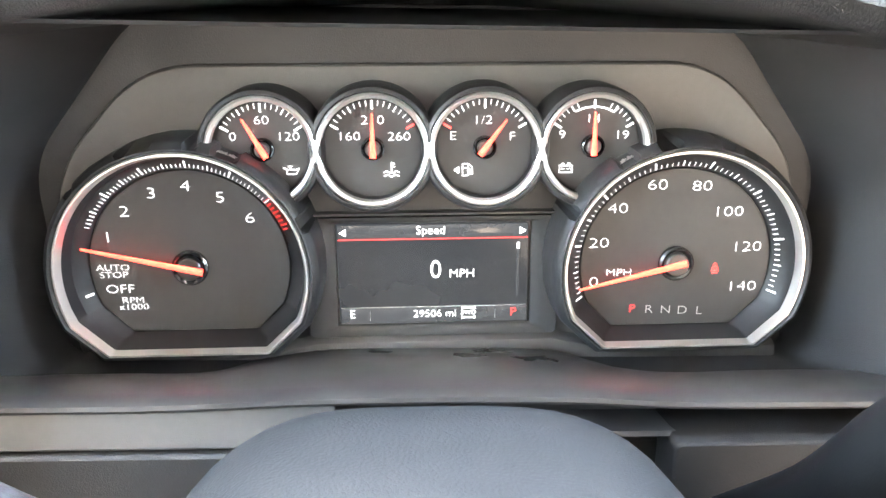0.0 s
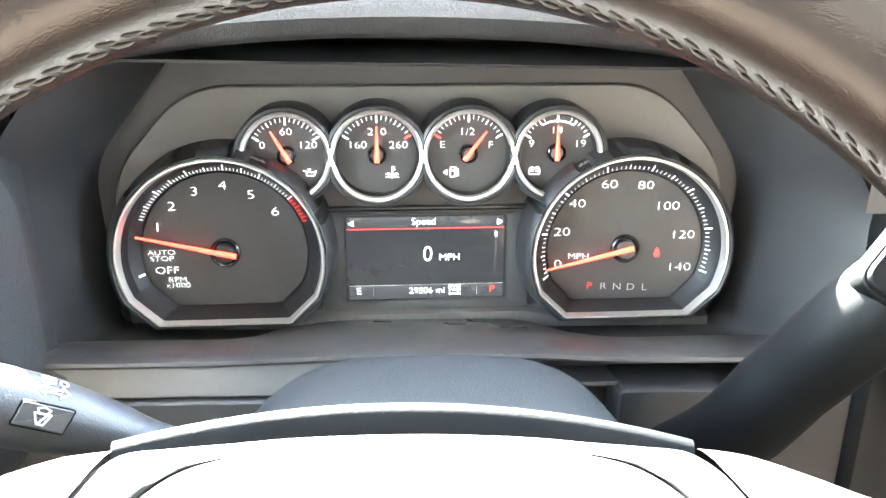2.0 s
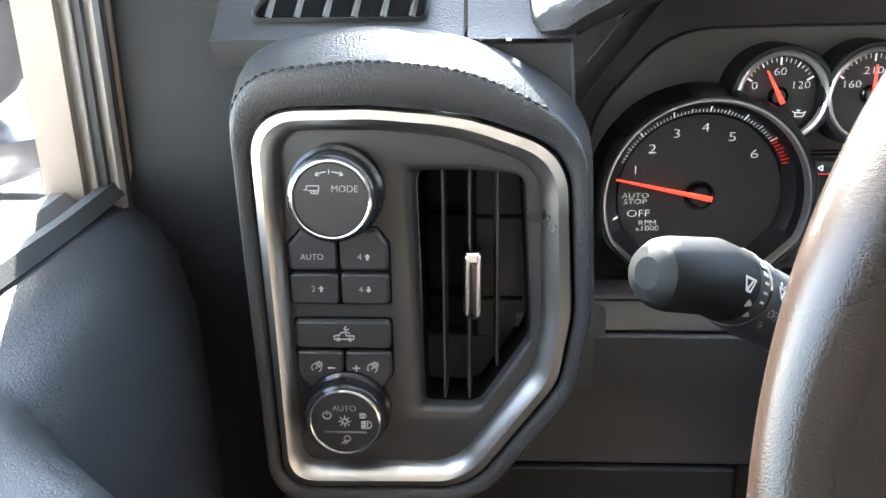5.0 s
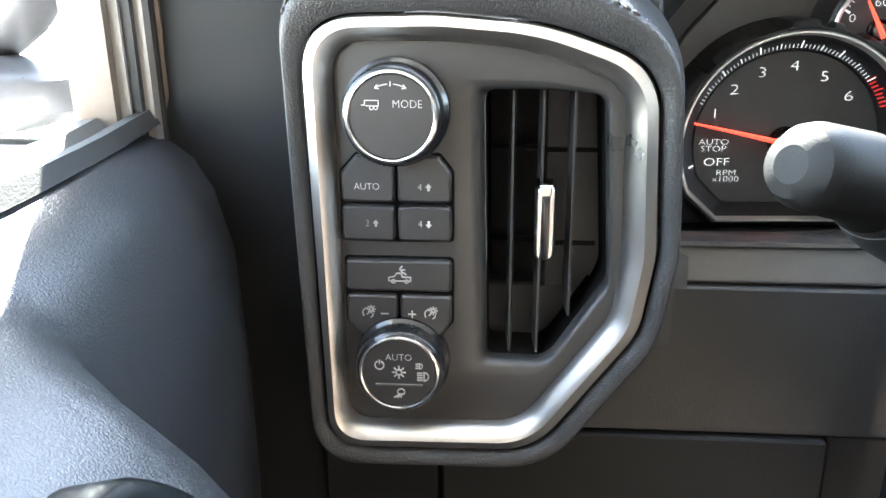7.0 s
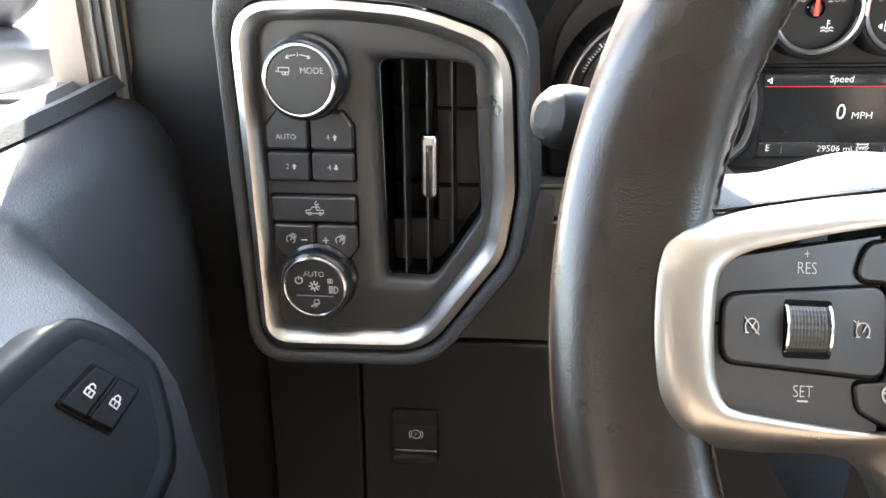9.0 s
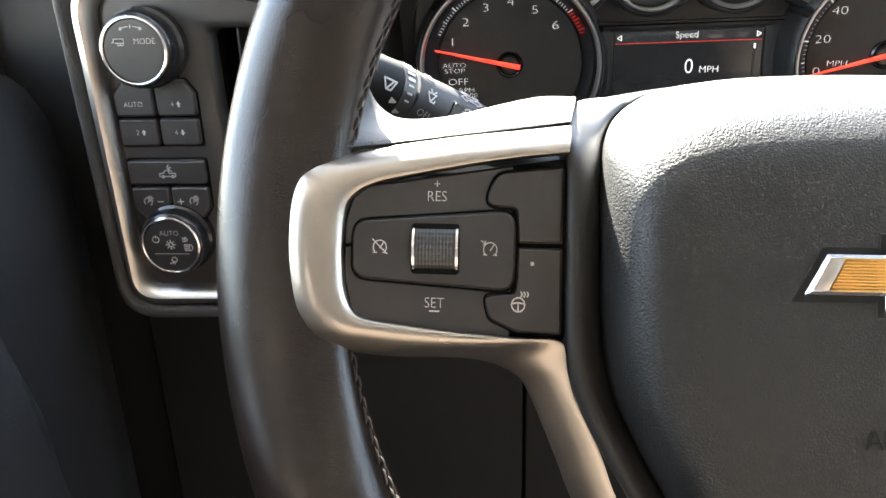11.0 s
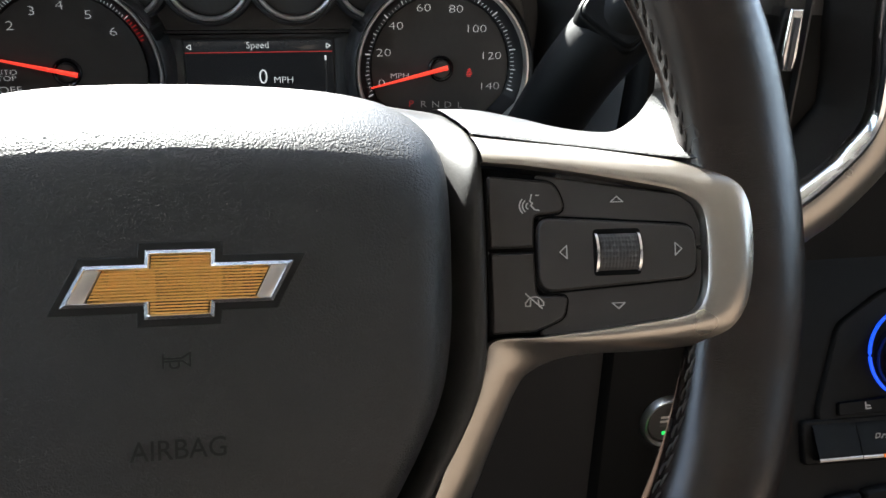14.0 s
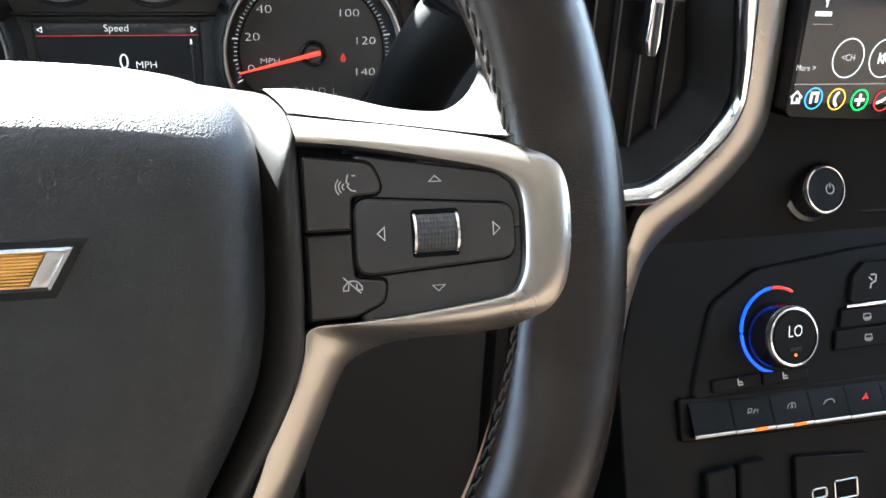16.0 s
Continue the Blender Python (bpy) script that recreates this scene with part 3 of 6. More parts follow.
sx, sz = 0.1226, 0.0010
speedo = big_gauge("speedometer", sx, sz, SD, [(62, 67), (74, 78), (96, 104), (116, 124), (150, 154)], "round speedometer with flat foot and toothed black pod")
bm = bmesh.new()
for i in range(0, 71):
    a = 199.0 - 30.85 * i / 10
    major, half = i % 10 == 0, i % 5 == 0
    tick(bm, sx, sz, a, 0.0508, 0.0546 if major else 0.0536 if half else 0.0528, 0.00085 if major else 0.00062 if half else 0.00038, y=SD)
tagged(part("scale_band", bm, M["print"], speedo), kind="stuff")
for body, x, z in (("0", 0.0807, -0.0086), ("20", 0.0824, 0.0122), ("40", 0.0911, 0.0300), ("60", 0.1103, 0.0418), ("80", 0.1330, 0.0409), ("100", 0.1475, 0.0276), ("120", 0.1589, 0.0090), ("140", 0.1584, -0.0124)):
    words(body, x, SD - 0.0005, z, 0.0054, M["print"], speedo, "numeral", 1.45, bold=-0.00008)
words("MPH", 0.0935, SD - 0.0005, -0.0037, 0.0038, M["print"], speedo, "lettering", 1.3, bold=-0.00005)
for i, ch in enumerate("PRNDL"):
    words(ch, 0.1016 + 0.00888 * i, SD - 0.0005, -0.0236 - 0.00045 * i, 0.0047, M["lit_red"] if i == 0 else M["print_dim"], speedo, "gear_letter", 1.2)
strokes([arc_line(0, 0.75, 0.22, 0, 360, 8), [(-0.4, 0.35), (0.4, 0.35), (0.55, -0.4), (-0.55, -0.4), (-0.4, 0.35)], [(-0.35, 0.2), (0.4, -0.4)], [(-0.4, -0.75), (0.4, -0.75)]], 0.1435, SD - 0.0003, -0.0025, 0.0030, M["lit_red"], speedo, "seat_belt_light", 0.17)
part("hub_ring", turned(sx, sz, [(r, y + SD) for r, y in HUB_RING], 32, cap_last=False), M["plastic_gloss"], speedo)
part("hub_cap", turned(sx, sz, [(r, y + SD) for r, y in HUB_CAP], 32), M["plastic_fine"], speedo)
needle(speedo, sx, sz, 193.5, 0.0515, 0.0045, 0.0017, SD - 0.0048, M["needle"])


def small_gauge(name, cx, cz, r, label):
    y0 = -0.0125
    pod = part(name, turned(cx, cz, [(r + 0.0042, 0.0095), (r + 0.0038, y0 - 0.0012), (r + 0.0028, y0 - 0.0034), (r + 0.0012, y0 - 0.0042), (r + 0.0004, y0 - 0.0034)], 64, cap_last=False), M["plastic"], cluster, label)
    part("chrome_ring", turned(cx, cz, [(r + 0.0004, y0 + 0.002), (r + 0.0002, y0 - 0.0038), (r - 0.0008, y0 - 0.0046), (r - 0.0022, y0 - 0.0036), (r - 0.0026, y0)], 64, cap_last=False), M["ring"], pod)
    part("dial_wall", turned(cx, cz, [(r - 0.0025, y0), (r - 0.0028, y0 + 0.0055)], 64, cap_last=False), M["dial_wall"], pod)
    part("dial_face", turned(cx, cz, [(r - 0.0024, y0 + 0.009), (r - 0.0026, y0 + 0.0056), (r - 0.0040, y0 + 0.0052)], 64), M["dial"], pod)
    part("hub_ring", turned(cx, cz, [(0.0056, y0 + 0.005), (0.0056, y0 + 0.0025), (0.0048, y0 + 0.0018), (0.0040, y0 + 0.0028)], 28, cap_last=False), M["plastic_gloss"], pod)
    part("hub_cap", turned(cx, cz, [(0.0036, y0 + 0.005), (0.0036, y0 + 0.0014), (0.0030, y0 + 0.0008)], 28), M["plastic_grey"], pod)
    return pod, y0 + 0.0046


GAUGES = [
    ("oil_gauge", -0.0826, 0.0258, (("0", -0.0147, 0.0061), ("60", 0.0002, 0.0138), ("120", 0.0133, 0.0060)), 119, "small oil pressure gauge with chrome ring"),
    ("coolant_gauge", -0.0302, 0.0268, (("160", -0.0122, 0.0057), ("210", 0.0002, 0.0134), ("260", 0.0136, 0.0055)), 90, "small coolant temperature gauge with chrome ring"),
    ("fuel_gauge", 0.0237, 0.0268, (("E", -0.0165, 0.0055), ("1/2", -0.0010, 0.0130), ("F", 0.0143, 0.0050)), 53, "small fuel gauge with chrome ring"),
    ("voltmeter", 0.0765, 0.0262, (("9", -0.0163, 0.0055), ("14", -0.0004, 0.0132), ("19", 0.0152, 0.0052)), 91, "small voltmeter with chrome ring"),
]
for name, gx, gr, texts, na, label in GAUGES:
    gz = 0.0617
    pod, fy = small_gauge(name, gx, gz, gr, label)
    for body, x, z in texts:
        words(body, gx + x * 0.93, fy - 0.0005, gz + z, 0.0043, M["print"], pod, "numeral", 1.28, bold=-0.00005)
    bm, red = bmesh.new(), bmesh.new()
    for i in range(17):
        a = 150 - 120 * i / 16
        major = i % 8 == 0
        use = red if (name == "coolant_gauge" and i == 16) or (name == "fuel_gauge" and i == 0) else bm
        if name == "voltmeter" and 5 < i < 11 and i != 8:
            continue
        tick(use, gx, gz, a, gr - 0.0062 - (0.0018 if major else 0.0006 if i % 4 == 0 else 0), gr - 0.0038, 0.0010 if major else 0.0006 if i % 4 == 0 else 0.0004, wall=False, y=fy - 0.0004)
    tagged(part("scale_band", bm, M["print"], pod), kind="stuff")
    if len(red.verts):
        part("red_mark", red, M["print_red"], pod)
    if name == "voltmeter":
        strokes([arc_line(0, 0, 0.0190, 60, 118, 12), [(0.0190 * math.cos(radians(60)), 0.0190 * math.sin(radians(60))), (0.0215 * math.cos(radians(58)), 0.0215 * math.sin(radians(58)))]], gx, fy - 0.0004, gz, 1.0, M["print"], pod, "scale_arc", 0.0007)
        strokes([[(-1, -0.6), (1, -0.6), (1, 0.5), (-1, 0.5), (-1, -0.6)], [(-0.7, 0.5), (-0.7, 0.8), (-0.3, 0.8), (-0.3, 0.5)], [(0.3, 0.5), (0.3, 0.8), (0.7, 0.8), (0.7, 0.5)], [(-0.7, 0), (-0.25, 0)], [(0.25, 0), (0.7, 0)]], gx - 0.0128, fy - 0.0004, gz - 0.0110, 0.0031, M["print"], pod, "battery_symbol", 0.13)
    elif name == "oil_gauge":
        strokes([[(-1.1, 0.4), (-0.6, 0.2), (-0.6, -0.5), (0.7, -0.5), (1.1, 0.3), (0.5, 0.1), (-0.6, 0.2)], [(-0.1, 0.2), (-0.1, 0.6)], [(-0.35, 0.6), (0.15, 0.6)]], gx + 0.0130, fy - 0.0004, gz - 0.0103, 0.0034, M["print"], pod, "oil_can_symbol", 0.12)
    elif name == "coolant_gauge":
        strokes([[(0, -0.4), (0, 1)], [(0, 0.9), (0.4, 0.9)], [(0, 0.5), (0.4, 0.5)], [(-1, -0.3), (-0.6, -0.1), (-0.2, -0.4)], [(0.2, -0.4), (0.6, -0.1), (1, -0.3)], [(-1, -0.8), (-0.5, -0.6), (0, -0.9), (0.5, -0.6), (1, -0.8)]], gx + 0.0088, fy - 0.0004, gz - 0.0107, 0.0036, M["print"], pod, "coolant_symbol", 0.13)
    else:
        strokes([[(-0.5, -0.9), (0.3, -0.9), (0.3, 0.8), (-0.5, 0.8), (-0.5, -0.9)], [(-0.4, 0.2), (0.2, 0.2)], [(0.3, 0), (0.6, 0), (0.6, -0.7), (0.9, -0.7), (0.9, 0.3), (0.5, 0.7)]], gx - 0.0090, fy - 0.0004, gz - 0.0107, 0.0034, M["print"], pod, "fuel_pump_symbol", 0.12)
        strokes([[(-1.6, -0.1), (-1.1, 0.25), (-1.1, -0.45), (-1.6, -0.1)], [(-1.5, -0.1), (-1.15, -0.1)]], gx - 0.0090, fy - 0.0004, gz - 0.0107, 0.0034, M["print"], pod, "fuel_side_arrow", 0.2)
    needle(pod, gx, gz, na, 0.0170, 0.0042, 0.0015, fy - 0.0040, M["needle"])

def pushed_out(ob, cx, cz, r):
    """Keeps a gauge clear of the large pod that cuts into it."""
    for v in ob.data.vertices:
        d = math.hypot(v.co.x - cx, v.co.z - cz)
        if d < r:
            v.co.x, v.co.z = cx + (v.co.x - cx) * r / d, cz + (v.co.z - cz) * r / d


for o in list(bpy.data.objects):
    top = o.parent.name if o.parent else ""
    if o.type == "MESH" and ("oil_gauge" in (o.name, top) or "voltmeter" in (o.name, top)) and o.name.split(".")[0] in ("oil_gauge", "voltmeter", "chrome_ring", "dial_wall", "dial_face"):
        if "oil_gauge" in (o.name, top):
            pushed_out(o, tx, tz, 0.0632)
        else:
            pushed_out(o, sx, sz, 0.0632)

# central display
disp = part("display", plate(rounded([C(-0.0296, 0.6694), C(0.0700, 0.6706), C(0.0708, 0.6160), C(-0.0290, 0.6150)], 0.001, 3), 0.0060, 0.012, 0.0004), M["display"], cluster, "lit centre display with speed and mileage")
part("display_recess", surround(rounded(rect(-0.068, 0.066, -0.0415, 0.0245), 0.003), rounded(rect(-0.0515, 0.0502, -0.0352, 0.0208), 0.0015), 0.0040, 0.0095, 0.0075, 0.1), M["dial"], cluster)
part("lower_bezel", loft([[(x, 0.010, -0.0405 - k), (x, 0.0040, -0.0412 - k), (x, 0.0010, -0.0432 - k), (x, 0.0, -0.0465 - k), (x, 0.0015, -0.052 - k), (x, 0.010, -0.056 - k)] for x, k in ((-0.185, 0.007), (-0.10, 0.007), (-0.088, 0.006), (-0.076, 0.003), (-0.062, 0.0), (0.0, 0.0), (0.062, 0.0), (0.076, 0.003), (0.088, 0.006), (0.10, 0.007), (0.185, 0.007))], closed=False), M["plastic_grey"], cluster)
part("ridge", box(-0.075, 0.068, 0.002, 0.0095, 0.0255, 0.0268, 0.0004), M["plastic_fine"], cluster)
part("header_bar", plate(rect(-0.0500, 0.0485, 0.0125, 0.0196), 0.0056, 0.0060, 0.0001), M["display_bar"], disp)
part("footer_bar", plate(rect(-0.0495, 0.0485, -0.0342, -0.0254), 0.0056, 0.0060, 0.0001), M["display_bar"], disp)
part("header_line", plate(rect(-0.0500, 0.0485, 0.0119, 0.0123), 0.0053, 0.0060, 0.0001), M["lit_red"], disp)
part("footer_line", plate(rect(-0.0495, 0.0485, -0.0254, -0.0251), 0.0053, 0.0060, 0.0001), M["print_dim"], disp)
part("scroll_bar", plate(rect(0.0428, 0.0441, -0.0206, 0.0094), 0.0053, 0.0060, 0.0001), M["display_bar"], disp)
part("scroll_thumb", plate(rect(0.0428, 0.0441, 0.0062, 0.0094), 0.0050, 0.0060, 0.0001), M["lit_white"], disp)
for body, x, z, h, mat, bold, wide in (("Speed", 0.0193, 0.6667, 0.0046, "lit_white", 0.00002, 1.0), ("0", 0.0218, 0.6451, 0.0104, "lit_white", 0.0001, 0.9), ("MPH", 0.0355, 0.6432, 0.0047, "lit_white", 0.0, 1.05), ("E", -0.0222, 0.6205, 0.0047, "lit_white", 0.0, 1.0),
                               ("29506 mi", 0.0212, 0.6209, 0.0042, "lit_white", 0.0, 1.05), ("P", 0.0629, 0.6216, 0.0048, "lit_red", 0.0001, 1.1), ("2WD", 0.0390, 0.6215, 0.0024, "lit_white", 0.00005, 1.1)):
    lx, lz = C(x, z)
    words(body, lx, 0.0050, lz, h, M[mat], disp, "reading", wide, bold=bold)
for sgn, x in ((-1, -0.0470), (1, 0.0452)):
    strokes([[(sgn, 0), (-sgn * 0.5, 0.9), (-sgn * 0.5, -0.9), (sgn, 0)]], x, 0.0052, 0.0160, 0.0018, M["lit_white"], disp, "page_arrow", 0.25)
for x in (-0.0345, 0.0318):
    part("divider", plate(rect(x - 0.00015, x + 0.00015, -0.0325, -0.0272), 0.0052, 0.0056, 0.00005), M["print_dim"], disp)
strokes([[(-1.1, 0.7), (-1.1, 1.1)], [(1.1, 0.7), (1.1, 1.1)], [(-1.1, 0.9), (1.1, 0.9)], [(-1.1, -0.7), (-1.1, -1.1)], [(1.1, -0.7), (1.1, -1.1)], [(-1.1, -0.9), (1.1, -0.9)]], C(0.0390, 0.6215)[0], 0.0050, C(0.0390, 0.6215)[1], 0.0030, M["lit_white"], disp, "axle_symbol", 0.16)

# ---- steering column ----
column = placed("steering_column", (0.01, 0.15, 0.60), "black textured plastic steering column shroud with stalks", "steering column")


def hump(y, w, top, drop, cx=0.0142, n=20):
    out = []
    for i in range(n + 1):
        u = -1 + 2 * i / n
        out.append((cx + w * math.copysign(abs(u) ** 0.85, u), y, top - drop * abs(u) ** 3.2))
    return [(cx - w * 1.02, y, top - drop - 0.10)] + out + [(cx + w * 1.02, y, top - drop - 0.10)]


part("column_shroud", loft([hump(0.262, 0.080, 0.585, 0.03), hump(0.236, 0.082, 0.625, 0.035), hump(0.219, 0.0835, 0.6435, 0.037), hump(0.209, 0.0840, 0.6505, 0.038), hump(0.199, 0.0845, 0.6545, 0.038), hump(0.185, 0.085, 0.6570, 0.038), hump(0.15, 0.085, 0.6585, 0.038), hump(0.11, 0.084, 0.6600, 0.038), hump(0.09, 0.080, 0.6500, 0.038)], closed=False), M["column"], column)
part("column_core", tube([(0.004, 0.03, 0.635), (0.006, 0.10, 0.60)], 0.045, 20), M["gap"], column)
# wiper and turn lever
stalk_axis = [(-0.1845, 0.1152, 0.6862), (-0.1838, 0.11565, 0.6860), (-0.1815, 0.1171, 0.6854), (-0.178, 0.118, 0.685), (-0.161, 0.130, 0.680), (-0.1545, 0.1350, 0.6757), (-0.1500, 0.1388, 0.6725), (-0.144, 0.1438, 0.6675), (-0.127, 0.1515, 0.6575), (-0.109, 0.159, 0.6465), (-0.094, 0.165, 0.636), (-0.070, 0.176, 0.620)]
stalk_r = [0.0050, 0.0086, 0.0108, 0.0117, 0.0126, 0.0129, 0.0131, 0.0134, 0.0132, 0.0110, 0.0088, 0.0078]
spine = glide([(*p, r) for p, r in zip(stalk_axis[6:], stalk_r[6:])], 5)
lever = part("turn_lever", tube([p[:3] for p in spine], [p[3] for p in spine], 28), M["plastic"], column, "black turn and wiper lever with white symbols")
part("lever_ring", tube(stalk_axis[5:7], [0.0127, 0.0128], 28), M["plastic_fine"], lever)
part("lever_tip", tube(stalk_axis[:6], stalk_r[:6], 28), M["lever"], lever)


def on_lever(s, ang, lift=0.0):
    """A frame on the lever's skin: s points along its axis from the tip, turned by ang upwards from the driver's side."""
    i = min(int(s), len(stalk_axis) - 2)
    a, b = Vector(stalk_axis[i]), Vector(stalk_axis[i + 1])
    r = stalk_r[i] + (stalk_r[i + 1] - stalk_r[i]) * (s - i)
    d = (b - a).normalized()
    toward = Vector((0.10, -0.86, 0.48))
    toward = (toward - d * toward.dot(d)).normalized()
    over = toward.cross(-d).normalized()
    if over.z < 0:
        over = -over
    out = toward * math.cos(radians(ang)) + over * math.sin(radians(ang))
    up = over * math.cos(radians(ang)) - toward * math.sin(radians(ang))
    m = Matrix((d, -out, up)).transposed().to_4x4()
    m.translation = a.lerp(b, s - i) + out * (r + 0.0001 + lift)
    return m


def lever_mark(lines, s, ang, size, name, width=0.2):
    ob = strokes(lines, 0, 0, 0, size, M["print_dim"], lever, name, width, 0.0002)
    ob.matrix_basis = on_lever(s, ang)
    return ob


WIPER = [[(-0.9, 0.5), (0.9, 0.5), (0.35, -0.7), (-0.35, -0.7), (-0.9, 0.5)], [(-0.25, -0.6), (0.45, 0.35)]]
lever_mark(WIPER, 4.28, -8, 0.0034, "wiper_symbol")
lever_mark(WIPER + [[(-0.5, 0.95), (-0.2, 0.75)], [(0.5, 0.95), (0.2, 0.75)]], 6.85, 8, 0.0031, "washer_symbol")
ARROW = [[(-1.2, 0), (-0.6, 0.5), (-0.6, 0.2), (-0.1, 0.2), (-0.1, -0.2), (-0.6, -0.2), (-0.6, -0.5), (-1.2, 0)], [(1.2, 0), (0.6, 0.5), (0.6, 0.2), (0.1, 0.2), (0.1, -0.2), (0.6, -0.2), (0.6, -0.5), (1.2, 0)]]
lever_mark(ARROW, 8.0, 42, 0.0044, "turn_arrow_symbol", 0.12)
lever_mark([[(-1.2, -0.5), (-1.2, 0.5)], [(-1.0, -0.5), (-1.0, 0.5)], [(-0.8, -0.5), (-0.8, 0.5)], [(-0.5, 0.5), (0.0, 0.3), (0.0, -0.3), (-0.5, -0.5), (-0.5, 0.5)], arc_line(0.8, 0, 0.4, 0, 360, 8)], 8.0, 62, 0.0036, "headlamp_symbol", 0.16)
for i, ang in enumerate((70, 56, 43, 30, 17, 4, -10, -24)):
    lever_mark([[(-0.75 + 0.04 * i, 0), (0.75 - 0.08 * i, 0)]], 5.5, ang, 0.0024, "speed_mark", 0.62 if 0 < i < 5 else 0.34)
lever_mark([[(-0.8, 0.6), (0.8, 0), (-0.8, -0.6), (-0.8, 0.6)], [(-0.6, 0), (0.5, 0)]], 4.75, -34, 0.0014, "pointer_mark", 0.6)
lever_mark([[(-0.8, 0.6), (0.8, 0), (-0.8, -0.6), (-0.8, 0.6)], [(-0.6, 0), (0.5, 0)]], 5.2, -50, 0.0013, "pointer_mark", 0.5)
lever_mark([[(-0.5, 0.8), (-0.5, -0.8), (0.0, -0.8)], [(0.3, 0.8), (0.8, 0.8), (0.8, -0.8), (0.3, -0.8), (0.3, 0.8)]], 6.75, 55, 0.0022, "speed_symbol", 0.24)
ob = words("OFF", 0, 0, 0, 0.0032, M["print_dim"], lever, "lettering", 1.0)
ob.matrix_basis = on_lever(6.75, -27, 0.0002) @ pose(0, 0, 0, 90, 0, 0)
ob = words("1x", 0, 0, 0, 0.0028, M["print_dim"], lever, "lettering", 1.0)
ob.matrix_basis = on_lever(6.6, -48, 0.0002) @ pose(0, 0, 0, 90, 0, 0)
for name, d, y, mat in (("button_gap", 0.0, -0.0002, "gap"), ("washer_button", 0.0006, -0.0009, "plastic_fine")):
    ob = part(name, plate(inset(rounded([(-0.0090, -0.0046), (0.0085, -0.0046), (0.0105, 0.0046), (-0.0075, 0.0046)], 0.0012), d), y, 0.004, 0.0004), M[mat], lever)
    ob.matrix_basis = on_lever(7.92, 0)
ob = strokes(WIPER + [[(-0.5, 0.6), (-0.7, 1.0), (0.0, 1.2), (0.7, 1.0), (0.5, 0.6)]], 0, -0.0010, -0.0004, 0.0030, M["print_dim"], lever, "washer_symbol", 0.2)
ob.matrix_basis = on_lever(7.92, 0)

# gear lever on the right of the column
gear_path = glide([(0.108, 0.285, 0.515), (0.132, 0.245, 0.565), (0.150, 0.203, 0.611), (0.160, 0.178, 0.651), (0.171, 0.1560, 0.686), (0.190, 0.1450, 0.711), (0.220, 0.1380, 0.729), (0.262, 0.133, 0.738)], 5)
# lever and button take the near-black plastic in place of a shadow
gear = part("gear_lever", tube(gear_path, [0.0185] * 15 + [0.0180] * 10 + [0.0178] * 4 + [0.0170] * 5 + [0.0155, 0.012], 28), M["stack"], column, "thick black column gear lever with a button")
be, bn = Vector((0.0191, -0.012, -0.014)).normalized(), Vector((-0.15, -0.85, 0.5)).normalized()
be = (be - bn * be.dot(bn)).normalized()
bu = bn.cross(be).normalized()
if bu.z < 0:
    bu = -bu
gb = Matrix((bu, -bn, -be)).transposed().to_4x4()
gb.translation = Vector((0.1695, 0.137, 0.7030)) + bu * 0.021
for name, d, y, mat in (("button_gap", 0.0, -0.0004, "stack"), ("mode_button", 0.0016, -0.0026, "stack")):
    ob = part(name, plate(inset(rounded(rect(-0.0250, 0.0230, -0.0170, 0.0150), 0.008), d), y, 0.012, 0.0012), M[mat], gear)
    ob.matrix_basis = gb
for lines, x in (([[(-1, 0), (1, 0)], [(0, -1), (0, 1)]], -0.013), ([[(0, -1.6), (0, 1.6)]], 0.0), ([[(-1, 0), (1, 0)]], 0.012)):
    ob = strokes(lines, x, -0.0027, -0.001, 0.0030, M["print_dim"], gear, "button_mark", 0.12 if x == 0.0 else 0.45)
    ob.matrix_basis = gb

# ---- steering wheel ----
wheel = thing("steering_wheel", pose(0.0, 0.010, 0.6515, -23, 0, 0) @ pose(0, 0, 0, 0, 1.1, 0), "black leather steering wheel with satin metal spokes and gold emblem", "steering wheel")


def rim_point(a, b, grow=0.0):
    """A point on the rim's skin at the angle a round the wheel and b round the tube; its front is flatter beside the spokes."""
    c = (0.0183 + grow) * math.cos(b)
    z = 0.003 + (0.1745 + c) * math.sin(a)
    t = min(1.0, max(0.0, (0.078 - abs(z)) / 0.048))
    flat = 1 - 0.40 * t * t * (3 - 2 * t) if math.sin(b) < 0 else 1.0
    return (0.1675 + c) * math.cos(a), -0.003 + (0.0160 + grow) * math.sin(b) * flat, z


def rim_arc(a0, a1, n, grow=0.0):
    rings = []
    for i in range(n + 1):
        a = radians(a0 + (a1 - a0) * i / n)
        ring = []
        for q in range(24):
            b = 2 * math.pi * q / 24
            ring.append(rim_point(a, b, grow))
        rings.append(ring)
    return loft(rings, cap_first=True, cap_last=True)


SEAMS = [38.5, 141.5, 218, 322]
for i, a in enumerate(SEAMS):
    b = SEAMS[(i + 1) % 4] + (360 if i == 3 else 0)
    part("leather_wrap", rim_arc(a + 0.13, b - 0.13, 56), M["rim_leather"], wheel)
part("rim_core", rim_arc(0, 360, 96, -0.0012), M["gap"], wheel)
bm = bmesh.new()
PITCH = 2 * math.pi / 170
loose = random.Random(5)
